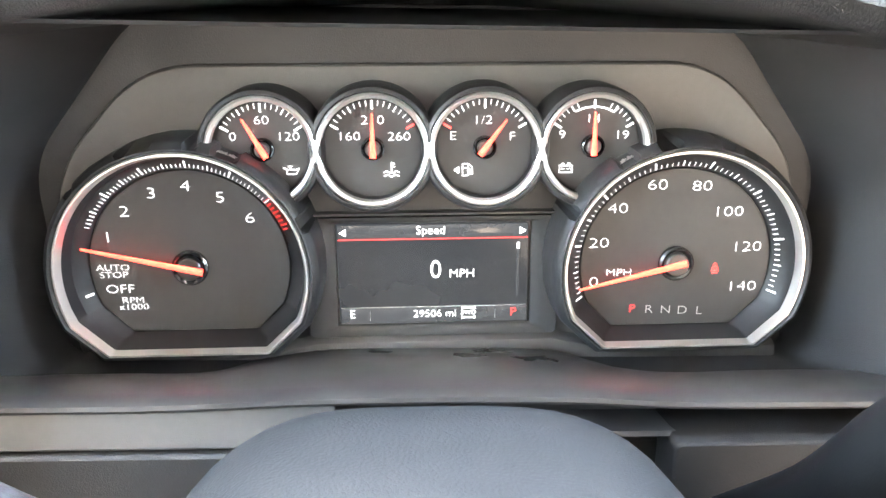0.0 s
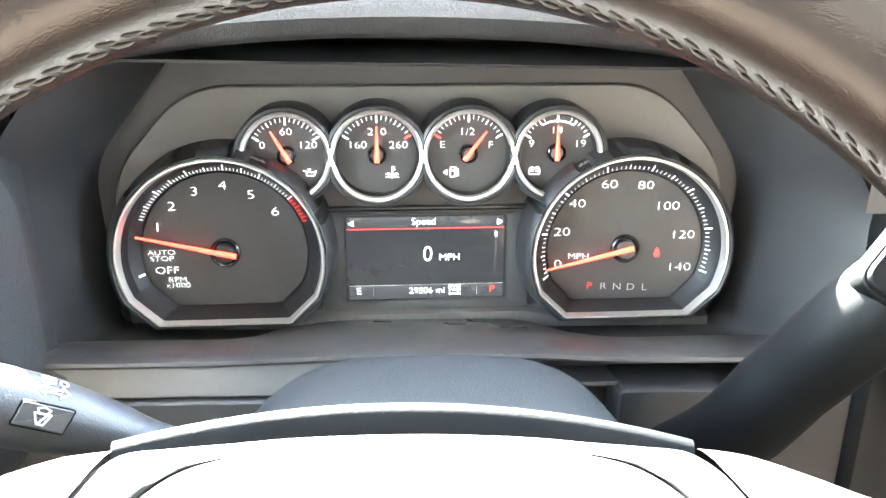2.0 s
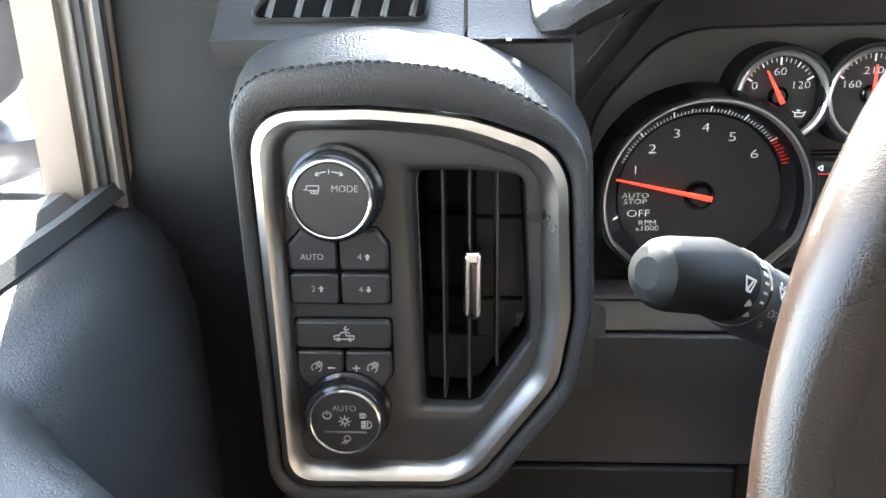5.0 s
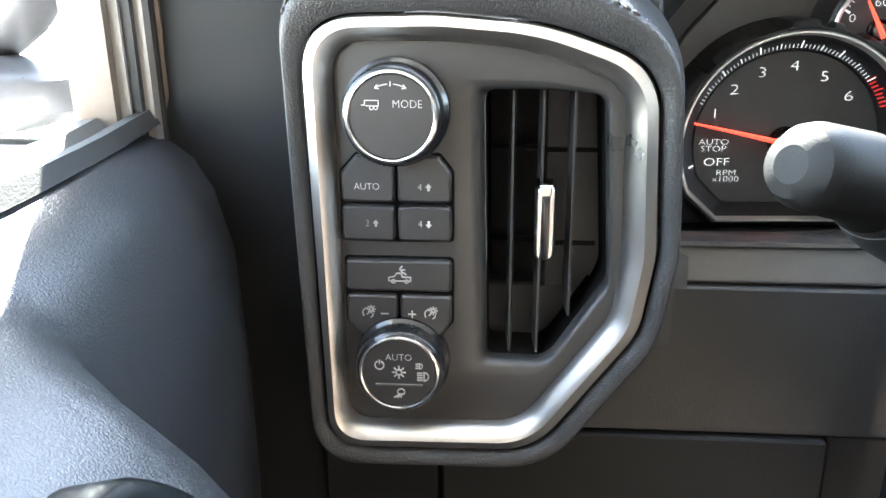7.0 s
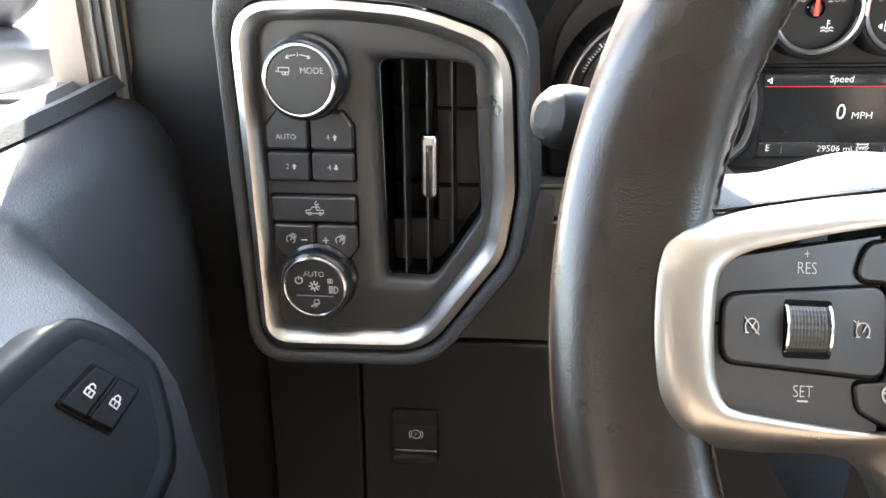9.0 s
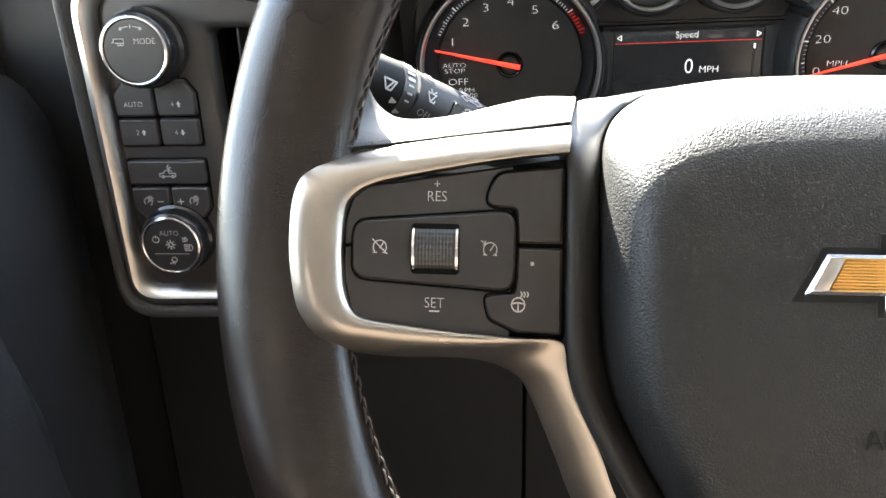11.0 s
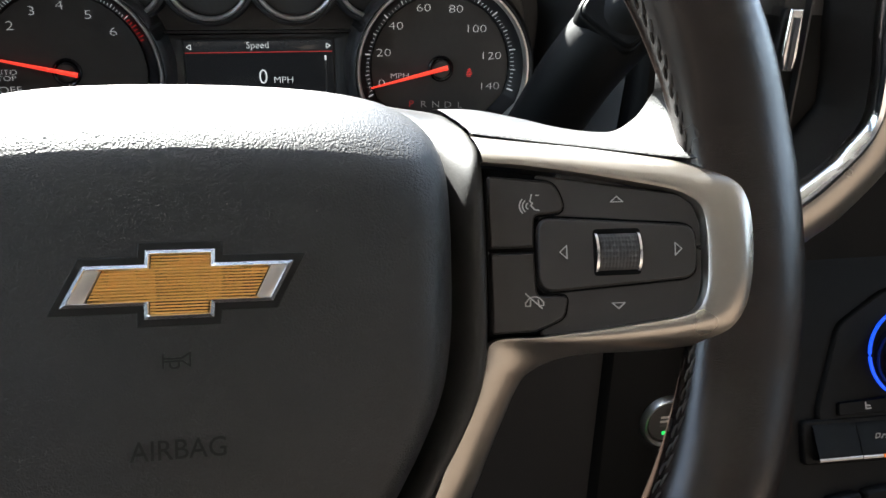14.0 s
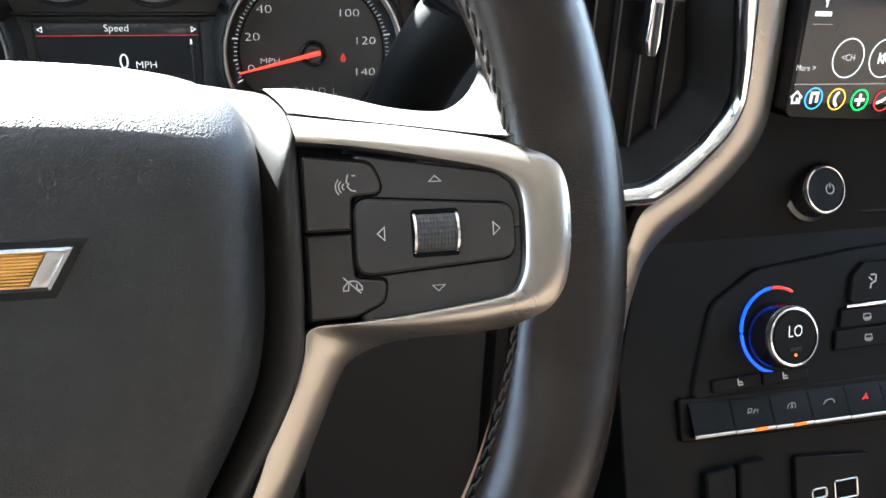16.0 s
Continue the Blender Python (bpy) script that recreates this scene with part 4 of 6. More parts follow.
for i in range(170):
    for row, lead in ((-3.6, 0.0), (3.6, 0.5)):
        ring = []
        slip = loose.uniform(-0.6, 0.6)
        for along_it, side_way, lift in ((-0.42, -2.6, -0.0003), (-0.2, -1.0, 0.0002), (0.2, 1.0, 0.0002), (0.42, 2.6, -0.0003)):
            ring.append(rim_point((i + lead + along_it) * PITCH, radians(189 + row + side_way + slip), lift))
        tube(ring, [0.0002, 0.0004, 0.0004, 0.0002], 5, bm=bm, up=(0, 1, 0))
tagged(part("rim_stitching", bm, M["stitch_dark"], wheel), kind="stuff")

def spoke_strip(outer, inner, side, rows):
    """A band between two lines in space; rows: share of the way in, share of the outer depth kept, and y added."""
    rings = []
    for (ox, oy, oz), (ix, iy, iz) in zip(outer, inner):
        rings.append([(side * (ox + (ix - ox) * f), oy * k + iy * (1 - k) + y, oz + (iz - oz) * f) for f, k, y in rows])
    return loft(rings, closed=False)


BEFORE_SPOKES = set(o.name for o in bpy.data.objects)
KEY_EDGE = [(0.0862, 0.0266), (0.120, 0.0218), (0.1450, 0.0182), (0.1503, 0.0148), (0.1525, 0.0080), (0.1527, -0.008), (0.1505, -0.0173), (0.1457, -0.0222), (0.132, -0.0238), (0.0862, -0.0250)]
for side in (-1, 1):
    def S(pts):
        return [(side * x, z) for x, z in pts]
    base = part("switch_panel", plate(S(glide(KEY_EDGE + [KEY_EDGE[0]], 4)[:-1]), 0.0022, 0.010, 0.0004), M["gap"], wheel)
    up_key = S(rounded([(0.1105, 0.0228), (0.145, 0.0178), (0.1498, 0.0146), (0.1520, 0.0080), (0.1522, 0.0012), (0.1015, 0.0012), (0.1015, 0.0242)], [0.001, 0.004, 0.004, 0.003, 0.0005, 0.001, 0.001], 4))
    part("upper_key", plate(up_key, 0.0000, 0.004, 0.0007), M["key"], base)
    low_key = S(rounded([(0.1015, 0.0008), (0.1522, 0.0008), (0.1522, -0.0080), (0.1500, -0.0170), (0.1452, -0.0218), (0.132, -0.0234), (0.1015, -0.0243)], [0.001, 0.0005, 0.003, 0.004, 0.004, 0.004, 0.001], 4))
    part("lower_key", plate(low_key, 0.0000, 0.004, 0.0007), M["key"], base)
    rock = rounded([(0.1004, 0.0116), (0.1004, -0.0108), (0.1496, -0.0080), (0.1494, 0.0080)], 0.0050, 6)
    part("rocker_gap", plate(S(inset(rock, -0.0007)), -0.0004, 0.003, 0.0002), M["gap"], base)
    rocker = part("rocker_key", plate(S(rock), -0.0020, 0.002, 0.0010), M["key"], base)
    part("wheel_slot", plate(S(rounded(rect(0.1168, 0.1316, -0.0066, 0.0076), 0.0015)), -0.0023, 0.0, 0.0003), M["gap"], rocker)
    rings = []
    for k in range(25):
        x = side * (0.1180 + 0.0124 * k / 24)
        rings.append([(x, -0.0010 - (0.0030 + (0.00028 if (q % 2 and k % 2) else 0.0)) * math.cos(radians(-88 + 8 * q)), 0.0005 + 0.0060 * math.sin(radians(-88 + 8 * q))) for q in range(23)])
    part("scroll_wheel", loft(rings, closed=False), M["plastic_fine"], rocker, "knurled black thumb wheel", sharp=8)
    for x in (0.1177, 0.1307):
        part("scroll_end", loft([[(side * (x + dx), -0.0010 - 0.0035 * math.cos(radians(-86 + 8 * q)), 0.0005 + 0.0063 * math.sin(radians(-86 + 8 * q))) for q in range(22)] for dx in (-0.0004, 0.0004)], closed=False), M["chrome"], rocker)
    low_in = rounded([(0.0866, 0.0014), (0.0866, -0.0222), (0.0995, -0.0220), (0.1082, -0.0185), (0.1095, -0.0118), (0.1000, -0.0114), (0.0996, 0.0014)], [0.0005, 0.001, 0.003, 0.004, 0.002, 0.002, 0.0005], 4)
    up_in = rounded([(0.0866, 0.0026), (0.0866, 0.0238), (0.1065, 0.0218), (0.1100, 0.0126), (0.1000, 0.0122), (0.0996, 0.0026)], [0.0005, 0.001, 0.005, 0.003, 0.002, 0.0005], 4)
    for pts in (low_in, up_in):
        part("inner_key_gap", plate(S(inset(pts, -0.0006)), -0.0003, 0.003, 0.0002), M["gap"], base)
        part("inner_key", plate(S(pts), -0.0014, 0.003, 0.0009), M["key"], base)
    yk = -0.0023
    if side < 0:
        words("RES", -0.1241, -0.0009, 0.0150, 0.0030, M["print_dim"], base, "lettering", 0.95)
        words("+", -0.1241, -0.0009, 0.0184, 0.0028, M["print_dim"], base, "lettering")
        words("SET", -0.1243, -0.0009, -0.0146, 0.0030, M["print_dim"], base, "lettering", 0.95)
        strokes([[(-0.7, 0), (0.7, 0)]], -0.1243, -0.0006, -0.0168, 0.0020, M["print_dim"], base, "minus_mark", 0.2)
        for x, cross in ((-0.1409, True), (-0.1078, False)):
            lines = [arc_line(0, -0.1, 0.9, 20, 160, 8), arc_line(0, -0.1, 0.9, 160, 225, 4), arc_line(0, -0.1, 0.9, -45, 20, 4), [(0, -0.2), (0.5, 0.5)], [(-0.9, -0.75), (-0.45, -0.75)], [(0.45, -0.75), (0.9, -0.75)]]
            if cross:
                lines += [[(-1, 0.9), (1, -0.9)]]
            else:
                lines += [[(-1.2, 1.0), (-0.6, 0.6)], [(-0.6, 0.6), (-0.95, 0.5)], [(-0.6, 0.6), (-0.7, 1.0)]]
            strokes(lines, x, yk, 0.0008, 0.0022, M["print_dim"], rocker, "cruise_symbol", 0.13)
        strokes([arc_line(-0.1, -0.2, 0.75, 0, 360, 14), [(-0.8, -0.1), (-0.3, 0.0), (0.1, 0.0), (0.6, -0.1)], [(-0.1, -0.2), (-0.1, -0.9)], [(0.2, 0.65), (0.35, 0.9), (0.2, 1.15)], [(0.55, 0.65), (0.7, 0.9), (0.55, 1.15)], [(0.9, 0.65), (1.05, 0.9), (0.9, 1.15)]], -0.0990, -0.0015, -0.0138, 0.0026, M["print_dim"], base, "wheel_heater_symbol", 0.156)
        part("indicator", turned(-0.0953, -0.0030, [(0.0006, 0.0), (0.0006, -0.0016)], 10), M["print_dim"], base)
    else:
        for cx, cz, dx, dz, yy in ((0.1080, 0.0010, -1, 0, yk), (0.1431, 0.0008, 1, 0, yk), (0.1253, 0.0163, 0, 1, -0.0006), (0.1247, -0.0155, 0, -1, -0.0006)):
            k = 1.0
            pts = [(dx * 0.75 - dz * 0.0, dz * 0.6), (-dx * 0.55 + dz * 1.2, -dz * 0.45 + dx * 1.2), (-dx * 0.55 - dz * 1.2, -dz * 0.45 - dx * 1.2)]
            strokes([pts + [pts[0]]], cx, yy, cz, 0.0016, M["print_dim"], base, "arrow_mark", 0.143)
        strokes([[(0.1, 1.0), (-0.1, 0.2), (0.2, 0.0), (0.0, -0.2), (0.4, -0.7), (0.9, -0.8)], [(0.6, 0.9), (0.9, 0.9)], arc_line(-0.2, -0.3, 0.35, 120, 240, 5), arc_line(-0.2, -0.3, 0.75, 130, 230, 5), arc_line(-0.2, -0.3, 1.1, 135, 225, 5)], 0.0990, -0.0015, 0.0156, 0.0026, M["print_dim"], base, "voice_symbol", 0.13)
        strokes([arc_line(0, -0.5, 0.95, 25, 155, 8), [(-0.95, -0.1), (-0.95, -0.5), (-0.45, -0.5), (-0.4, 0.1)], [(0.95, -0.1), (0.95, -0.5), (0.45, -0.5), (0.4, 0.1)], [(-0.9, 0.8), (0.8, -0.8)]], 0.0990, -0.0015, -0.0130, 0.0028, M["print_dim"], base, "hang_up_symbol", 0.117)

# the spokes come forward towards the rim
for o in list(bpy.data.objects):
    if o.name not in BEFORE_SPOKES and o.type == "MESH":
        o.data.transform(o.matrix_basis)
        o.matrix_basis = Matrix()
        for v in o.data.vertices:
            d = 0.0098 - 0.32 * (max(abs(v.co.x), 0.0866) - 0.095)
            v.co.y += d
            v.co.x = math.copysign(0.053 + (abs(v.co.x) - 0.053) * (1 + d / 0.22), v.co.x) if abs(v.co.x) > 0.053 else v.co.x
            v.co.z *= 1 + d / 0.22

# satin trim round the keys, running down into the lower leg, and the leather shelf above it
def key_y(x):
    return 0.0125 - 0.351 * (x - 0.0885)


def table(rows, x):
    for (x0, y0), (x1, y1) in zip(rows, rows[1:]):
        if x <= x1:
            return y0 + (y1 - y0) * max(0.0, (x - x0) / (x1 - x0))
    return rows[-1][1]


TRIM_IN = glide([(0.0870, 0.0294), (0.1000, 0.0275), (0.1150, 0.0245), (0.1290, 0.0212), (0.1405, 0.0180), (0.1460, 0.0145), (0.1480, 0.0105), (0.1486, 0.0030), (0.1485, -0.0045), (0.1478, -0.0115), (0.1456, -0.0168), (0.1420, -0.0191), (0.1320, -0.0208), (0.1170, -0.0229), (0.1015, -0.0244), (0.0885, -0.0256), (0.0862, -0.0342), (0.0838, -0.0425), (0.0796, -0.0507), (0.0754, -0.0598), (0.0706, -0.0725), (0.060, -0.0955), (0.050, -0.118)], 5)
TRIM_OUT = glide([(0.0860, 0.0390), (0.1010, 0.0362), (0.1160, 0.0336), (0.1310, 0.0305), (0.1435, 0.0276), (0.1535, 0.0246), (0.1590, 0.0204), (0.1617, 0.0134), (0.1624, 0.0030), (0.1618, -0.0075), (0.1598, -0.0175), (0.1560, -0.0245), (0.1490, -0.0278), (0.1340, -0.0298), (0.1190, -0.0304), (0.1090, -0.0322), (0.1010, -0.0363), (0.0970, -0.0421), (0.0934, -0.0503), (0.0886, -0.0617), (0.0840, -0.0733), (0.0730, -0.0965), (0.062, -0.119)], 5)


def trim_strip(side):
    rings = []
    for (ox, oz), (ix, iz) in zip(TRIM_OUT, TRIM_IN):
        leg = ease_in((-0.022 - oz) / 0.02) * ease_in((0.125 - ox) / 0.02)
        yo = key_y(ox) + table([(0.086, 0.0080), (0.12, 0.0060), (0.15, 0.0040), (0.163, 0.0010)], ox) + 0.002 * leg
        yi = key_y(ix) - 0.0030 + 0.0028 * leg
        row = [(side * ox, yo + 0.008, oz)]
        for f in (0.0, 0.06, 0.15, 0.3, 0.5, 0.7, 0.86, 0.96, 1.0):
            swell = 0.0030 * (1 - 0.62 * leg) * math.sin(math.pi * (0.06 + 0.94 * f)) ** 0.75 if f < 1 else 0.0
            row.append((side * (ox + (ix - ox) * f), yo + (yi - yo) * f ** (1 - 0.35 * leg) - swell, oz + (iz - oz) * f))
        row.append((side * (ix - 0.0002), yi + 0.007, iz))
        rings.append(row)
    return loft(rings, closed=False)


def ease_in(t):
    t = min(1.0, max(0.0, t))
    return t * t * (3 - 2 * t)


SHELF_BACK = glide([(0.0815, 0.0585, 0.0556), (0.0935, 0.0530, 0.0545), (0.1070, 0.0465, 0.0505), (0.1210, 0.0400, 0.0455), (0.1330, 0.0345, 0.0430), (0.1410, 0.0300, 0.0432), (0.1465, 0.0235, 0.0470), (0.1485, 0.0150, 0.0530), *[rim_point(radians(a), radians(b), g) for a, b, g in ((18.0, 158, 0.0), (20, 170, -0.002), (22, 180, -0.005))]], 5)
SHELF_FRONT = glide([(0.0862, 0.0205, 0.0396), (0.0960, 0.0178, 0.0378), (0.1080, 0.0132, 0.0355), (0.1210, 0.0075, 0.0331), (0.1330, 0.0020, 0.0306), (0.1425, -0.0030, 0.0285), (0.1505, -0.0080, 0.0275), (0.1530, -0.0095, 0.0330), *[rim_point(radians(a), radians(b), g) for a, b, g in ((14.0, 222, -0.002), (16.5, 215, -0.004), (19, 205, -0.006))]], 5)
for side in (-1, 1):
    part("spoke_trim", trim_strip(side), M["satin"], wheel, "satin silver spoke trim")
    part("spoke_leather", spoke_strip(SHELF_BACK, SHELF_FRONT, side, [(0.0, 1.0, 0.004), (0.0, 1.0, 0.002), (0.03, 0.95, 0.0), (0.10, 0.86, -0.0022), (0.3, 0.66, -0.0030), (0.6, 0.36, -0.0030), (0.88, 0.10, -0.0022), (0.97, 0.02, -0.0004), (1.0, 0.0, 0.0014), (1.0, 0.0, 0.008)]), M["cover_leather"], wheel)

# hub: black surround, padded cover, emblem
COVER_EDGE = [(0.0, 0.0588, 0.048), (0.030, 0.0580, 0.048), (0.050, 0.0555, 0.047), (0.062, 0.0515, 0.044), (0.0705, 0.0445, 0.036), (0.0748, 0.0360, 0.028), (0.0765, 0.0260, 0.021), (0.0768, 0.0100, 0.018), (0.0765, -0.0100, 0.018), (0.0755, -0.0250, 0.018), (0.0725, -0.0400, 0.018), (0.0660, -0.0545, 0.018), (0.0585, -0.0680, 0.018), (0.0470, -0.0880, 0.018), (0.0320, -0.1060, 0.018), (0.0, -0.1130, 0.018)]
COVER_FRONT = [(0.0, 0.0180, -0.0082), (0.025, 0.0178, -0.0082), (0.040, 0.0170, -0.0082), (0.050, 0.0150, -0.0082), (0.0565, 0.0115, -0.0082), (0.0600, 0.0065, -0.0082), (0.0618, 0.0010, -0.0082), (0.0622, -0.0060, -0.0082), (0.0620, -0.0140, -0.0082), (0.0610, -0.0270, -0.0082), (0.0580, -0.0400, -0.0082), (0.0525, -0.0530, -0.0082), (0.0460, -0.0640, -0.0082), (0.0360, -0.0810, -0.0082), (0.0240, -0.0960, -0.0082), (0.0, -0.1010, -0.0082)]
HUB_EDGE = [(0.0, 0.0598, 0.060), (0.030, 0.0590, 0.060), (0.052, 0.0572, 0.060), (0.067, 0.0560, 0.0600), (0.0790, 0.0545, 0.058), (0.0848, 0.0490, 0.043), (0.0872, 0.0400, 0.0245), (0.0878, 0.0280, 0.0140), (0.0876, 0.0, 0.0115), (0.0872, -0.0240, 0.0115), (0.0845, -0.0400, 0.0115), (0.0778, -0.0545, 0.0115), (0.0690, -0.0690, 0.0115), (0.0560, -0.0910, 0.0115), (0.0390, -0.1120, 0.0115), (0.0, -0.1220, 0.0115)]


def both_sides(half):
    return glide([*half, *[(-x, z, y) for x, z, y in half[-2:0:-1]]], 5, closed=True)


def between(a, b, f, g=None, back=0.0, grow=1.0):
    """A ring between two rings of (x, z, y): f of the way in the plane, g of the way in depth."""
    g = f if g is None else g
    return [((p[0] + (q[0] - p[0]) * f) * grow, p[2] + (q[2] - p[2]) * g + back, (p[1] + (q[1] - p[1]) * f) * grow) for p, q in zip(a, b)]


edge_ring, front_ring, rim_ring = both_sides(COVER_EDGE), both_sides(COVER_FRONT), both_sides(HUB_EDGE)
centre_ring = [(x * 0.0, -0.026, y) for x, z, y in front_ring]
cov_rings = [between(edge_ring, front_ring, 0.02, 0.0, 0.008), between(edge_ring, front_ring, 0.0, 0.0, 0.001)]
for deg in (88, 80, 70, 60, 50, 40, 30, 20, 10, 0):
    cov_rings.append(between(front_ring, edge_ring, math.sin(radians(deg)), 1 - math.cos(radians(deg))))
for f, back in ((0.10, -0.0006), (0.25, -0.0011), (0.50, -0.0015)):
    cov_rings.append(between(front_ring, centre_ring, f, 0.0, back))
cover = part("airbag_cover", loft(cov_rings, cap_last=True), M["cover_leather"], wheel, "black grained airbag cover", sharp=80)
hub_rings = [between(rim_ring, edge_ring, 0.0, 0.0, 0.022, 0.90), between(rim_ring, edge_ring, 0.0, 0.0, 0.010, 0.975), between(rim_ring, edge_ring, 0.0, 0.0, 0.0025)]
for f, back in ((0.03, -0.0006), (0.12, -0.0024), (0.26, -0.0040), (0.42, -0.0046), (0.58, -0.0042), (0.74, -0.0030), (0.88, -0.0010), (0.97, 0.0016)):
    hub_rings.append(between(rim_ring, edge_ring, f, f, back))
hub_rings.append(between(rim_ring, edge_ring, 1.03, 1.0, 0.008))
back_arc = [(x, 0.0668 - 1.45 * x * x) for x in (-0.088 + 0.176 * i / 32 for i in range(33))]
# near-black colour stands in for shade on this housing
part("hub_back", loft([[(x * g, y, z - d) for x, z in back_arc] for g, y, d in ((0.96, 0.0745, 0.040), (0.97, 0.0760, 0.010), (0.985, 0.0768, 0.0030), (0.99, 0.0782, 0.0008), (0.99, 0.0796, 0.0), (0.985, 0.0815, 0.0018), (0.97, 0.0850, 0.0085), (0.95, 0.0900, 0.030))], closed=False), M["hub_back"], wheel, "black housing behind the hub, darkened to stand in for shade", sharp=70)
part("hub_surround", loft(hub_rings, cap_last=True), M["hub_plastic"], wheel, sharp=70)
BOW = [(-0.0288, -0.0052), (-0.0232, 0.0052), (-0.0085, 0.0052), (-0.0082, 0.0088), (0.0088, 0.0088), (0.0088, 0.0052), (0.0288, 0.0052), (0.0232, -0.0052), (0.0085, -0.0052), (0.0082, -0.0088), (-0.0088, -0.0088), (-0.0088, -0.0052)]
EX, EZ = 0.0004, -0.0042
bow = [(x + EX, z + EZ) for x, z in BOW]
# raised dull black plate stands in for the recess and its shadow
part("emblem_recess", plate(inset(bow, -0.0020), -0.0099, -0.004, 0.0004), M["emboss"], cover)
part("emblem_frame", loft([at(bow, -0.0075), at(bow, -0.0104), at(inset(bow, 0.0009), -0.0113), at(inset(bow, 0.0013), -0.0108)]), M["chrome"], cover, "bright chrome emblem frame", sharp=20)
part("emblem_end", plate([(EX - 0.0279, EZ - 0.0047), (EX - 0.0226, EZ + 0.0046), (EX - 0.0187, EZ + 0.0042), (EX - 0.0230, EZ - 0.0043)], -0.0109, -0.008, 0.0003), M["chrome_satin"], cover)
part("emblem_end", plate([(EX + 0.0279, EZ + 0.0047), (EX + 0.0226, EZ - 0.0046), (EX + 0.0187, EZ - 0.0042), (EX + 0.0230, EZ + 0.0043)], -0.0109, -0.008, 0.0003), M["chrome_satin"], cover)
gold = [(-0.0228, -0.0041), (-0.0188, 0.0041), (-0.0074, 0.0041), (-0.0071, 0.0077), (0.0077, 0.0077), (0.0077, 0.0041), (0.0228, 0.0041), (0.0188, -0.0041), (0.0074, -0.0041), (0.0071, -0.0077), (-0.0077, -0.0077), (-0.0077, -0.0041)]
emblem = part("emblem_plate", plate([(x + EX, z + EZ) for x, z in gold], -0.0099, -0.008, 0.0003), M["gold"], cover, "ribbed gold emblem plate")
bm = bmesh.new()
for i in range(19):
    z0, z1 = -0.0074 + 0.00079 * i, -0.0074 + 0.00079 * i + 0.00046
    cuts = []
    for zz in (z0, z1):
        xs = [a[0] + (b[0] - a[0]) * (zz - a[1]) / (b[1] - a[1]) for a, b in zip(gold, gold[1:] + gold[:1]) if (a[1] > zz) != (b[1] > zz)]
        cuts.append((min(xs) + 0.0004, max(xs) - 0.0004))
    foot = [(EX + cuts[0][0], EZ + z0), (EX + cuts[0][1], EZ + z0), (EX + cuts[1][1], EZ + z1), (EX + cuts[1][0], EZ + z1)]
    loft([at(foot, -0.0098), at(foot, -0.0108), at(inset(foot, 0.00012), -0.0111)], cap_last=True, bm=bm)
tagged(part("rib", bm, M["gold"], emblem), kind="stuff")
words("AIRBAG", -0.0008, -0.0101, -0.0464, 0.0052, M["emboss"], cover, "lettering", 0.95, bold=0.00012)
strokes([[(-1.0, 0.55), (-1.0, -0.45)], [(-1.0, 0.2), (0.35, 0.2), (0.95, 0.6), (0.95, -0.4), (0.35, 0.0), (-1.0, 0.0)], [(-0.5, 0.0), (-0.5, -0.35), (-0.35, -0.5), (0.0, -0.5), (0.15, -0.35), (0.15, 0.0)]], -0.0008, -0.0096, -0.0238, 0.0034, M["emboss"], cover, "horn_symbol", 0.15)

# ---- driver's switch panel and air vent ----
panel = placed("switch_and_vent_panel", (-0.265, 0.24, 0.52), "black switch and air vent panel framed in satin chrome", "control panel")
FO = rounded([(-0.3395, 0.7150), (-0.2857, 0.7162), (-0.2411, 0.7125), (-0.1960, 0.6965), (-0.1912, 0.6191), (-0.1965, 0.5830), (-0.2395, 0.5235), (-0.3350, 0.5220)], [0.024, 0.14, 0.12, 0.030, 0.05, 0.034, 0.034, 0.018], 8)
FI = rounded([(-0.3275, 0.7050), (-0.2800, 0.7050), (-0.2470, 0.7020), (-0.2080, 0.6880), (-0.2055, 0.6150), (-0.2085, 0.5885), (-0.2470, 0.5350), (-0.3260, 0.5338)], [0.014, 0.12, 0.11, 0.021, 0.04, 0.028, 0.026, 0.011], 8)
PO = rounded([(-0.3525, 0.7400), (-0.2857, 0.7500), (-0.2350, 0.7440), (-0.1830, 0.7120), (-0.1775, 0.6200), (-0.1840, 0.5750), (-0.2310, 0.5105), (-0.3460, 0.5085)], [0.034, 0.14, 0.12, 0.046, 0.05, 0.045, 0.045, 0.028], 8)
panel.location = (-0.2641, 0.24, 0.5250)


def banded(outer, inner, rows):
    return loft([at([(a[0] + (b[0] - a[0]) * f, a[1] + (b[1] - a[1]) * f) for a, b in zip(outer, inner)], y) for f, y in rows])


pad = part("padded_surround", banded(PO, inset(FO, -0.0006), [(0.0, 0.275), (0.0, 0.262), (0.08, 0.2525), (0.24, 0.2405), (0.38, 0.2325), (0.44, 0.2300), (0.50, 0.2292), (0.62, 0.2290), (0.80, 0.2300), (0.94, 0.2316), (1.0, 0.2338)]), M["dash_leather"], panel, "padded vinyl surround with a stitched top")
bm, groove = bmesh.new(), bmesh.new()
seam = [(a[0] + (b[0] - a[0]) * 0.41, a[1] + (b[1] - a[1]) * 0.41) for a, b in zip(PO, inset(FO, -0.0006))]
line = [Vector((x, 0.2308, z)) for x, z in seam if z > 0.712]
line.sort(key=lambda v: v.x)
total = [0.0]
for a, b in zip(line, line[1:]):
    total.append(total[-1] + (b - a).length)


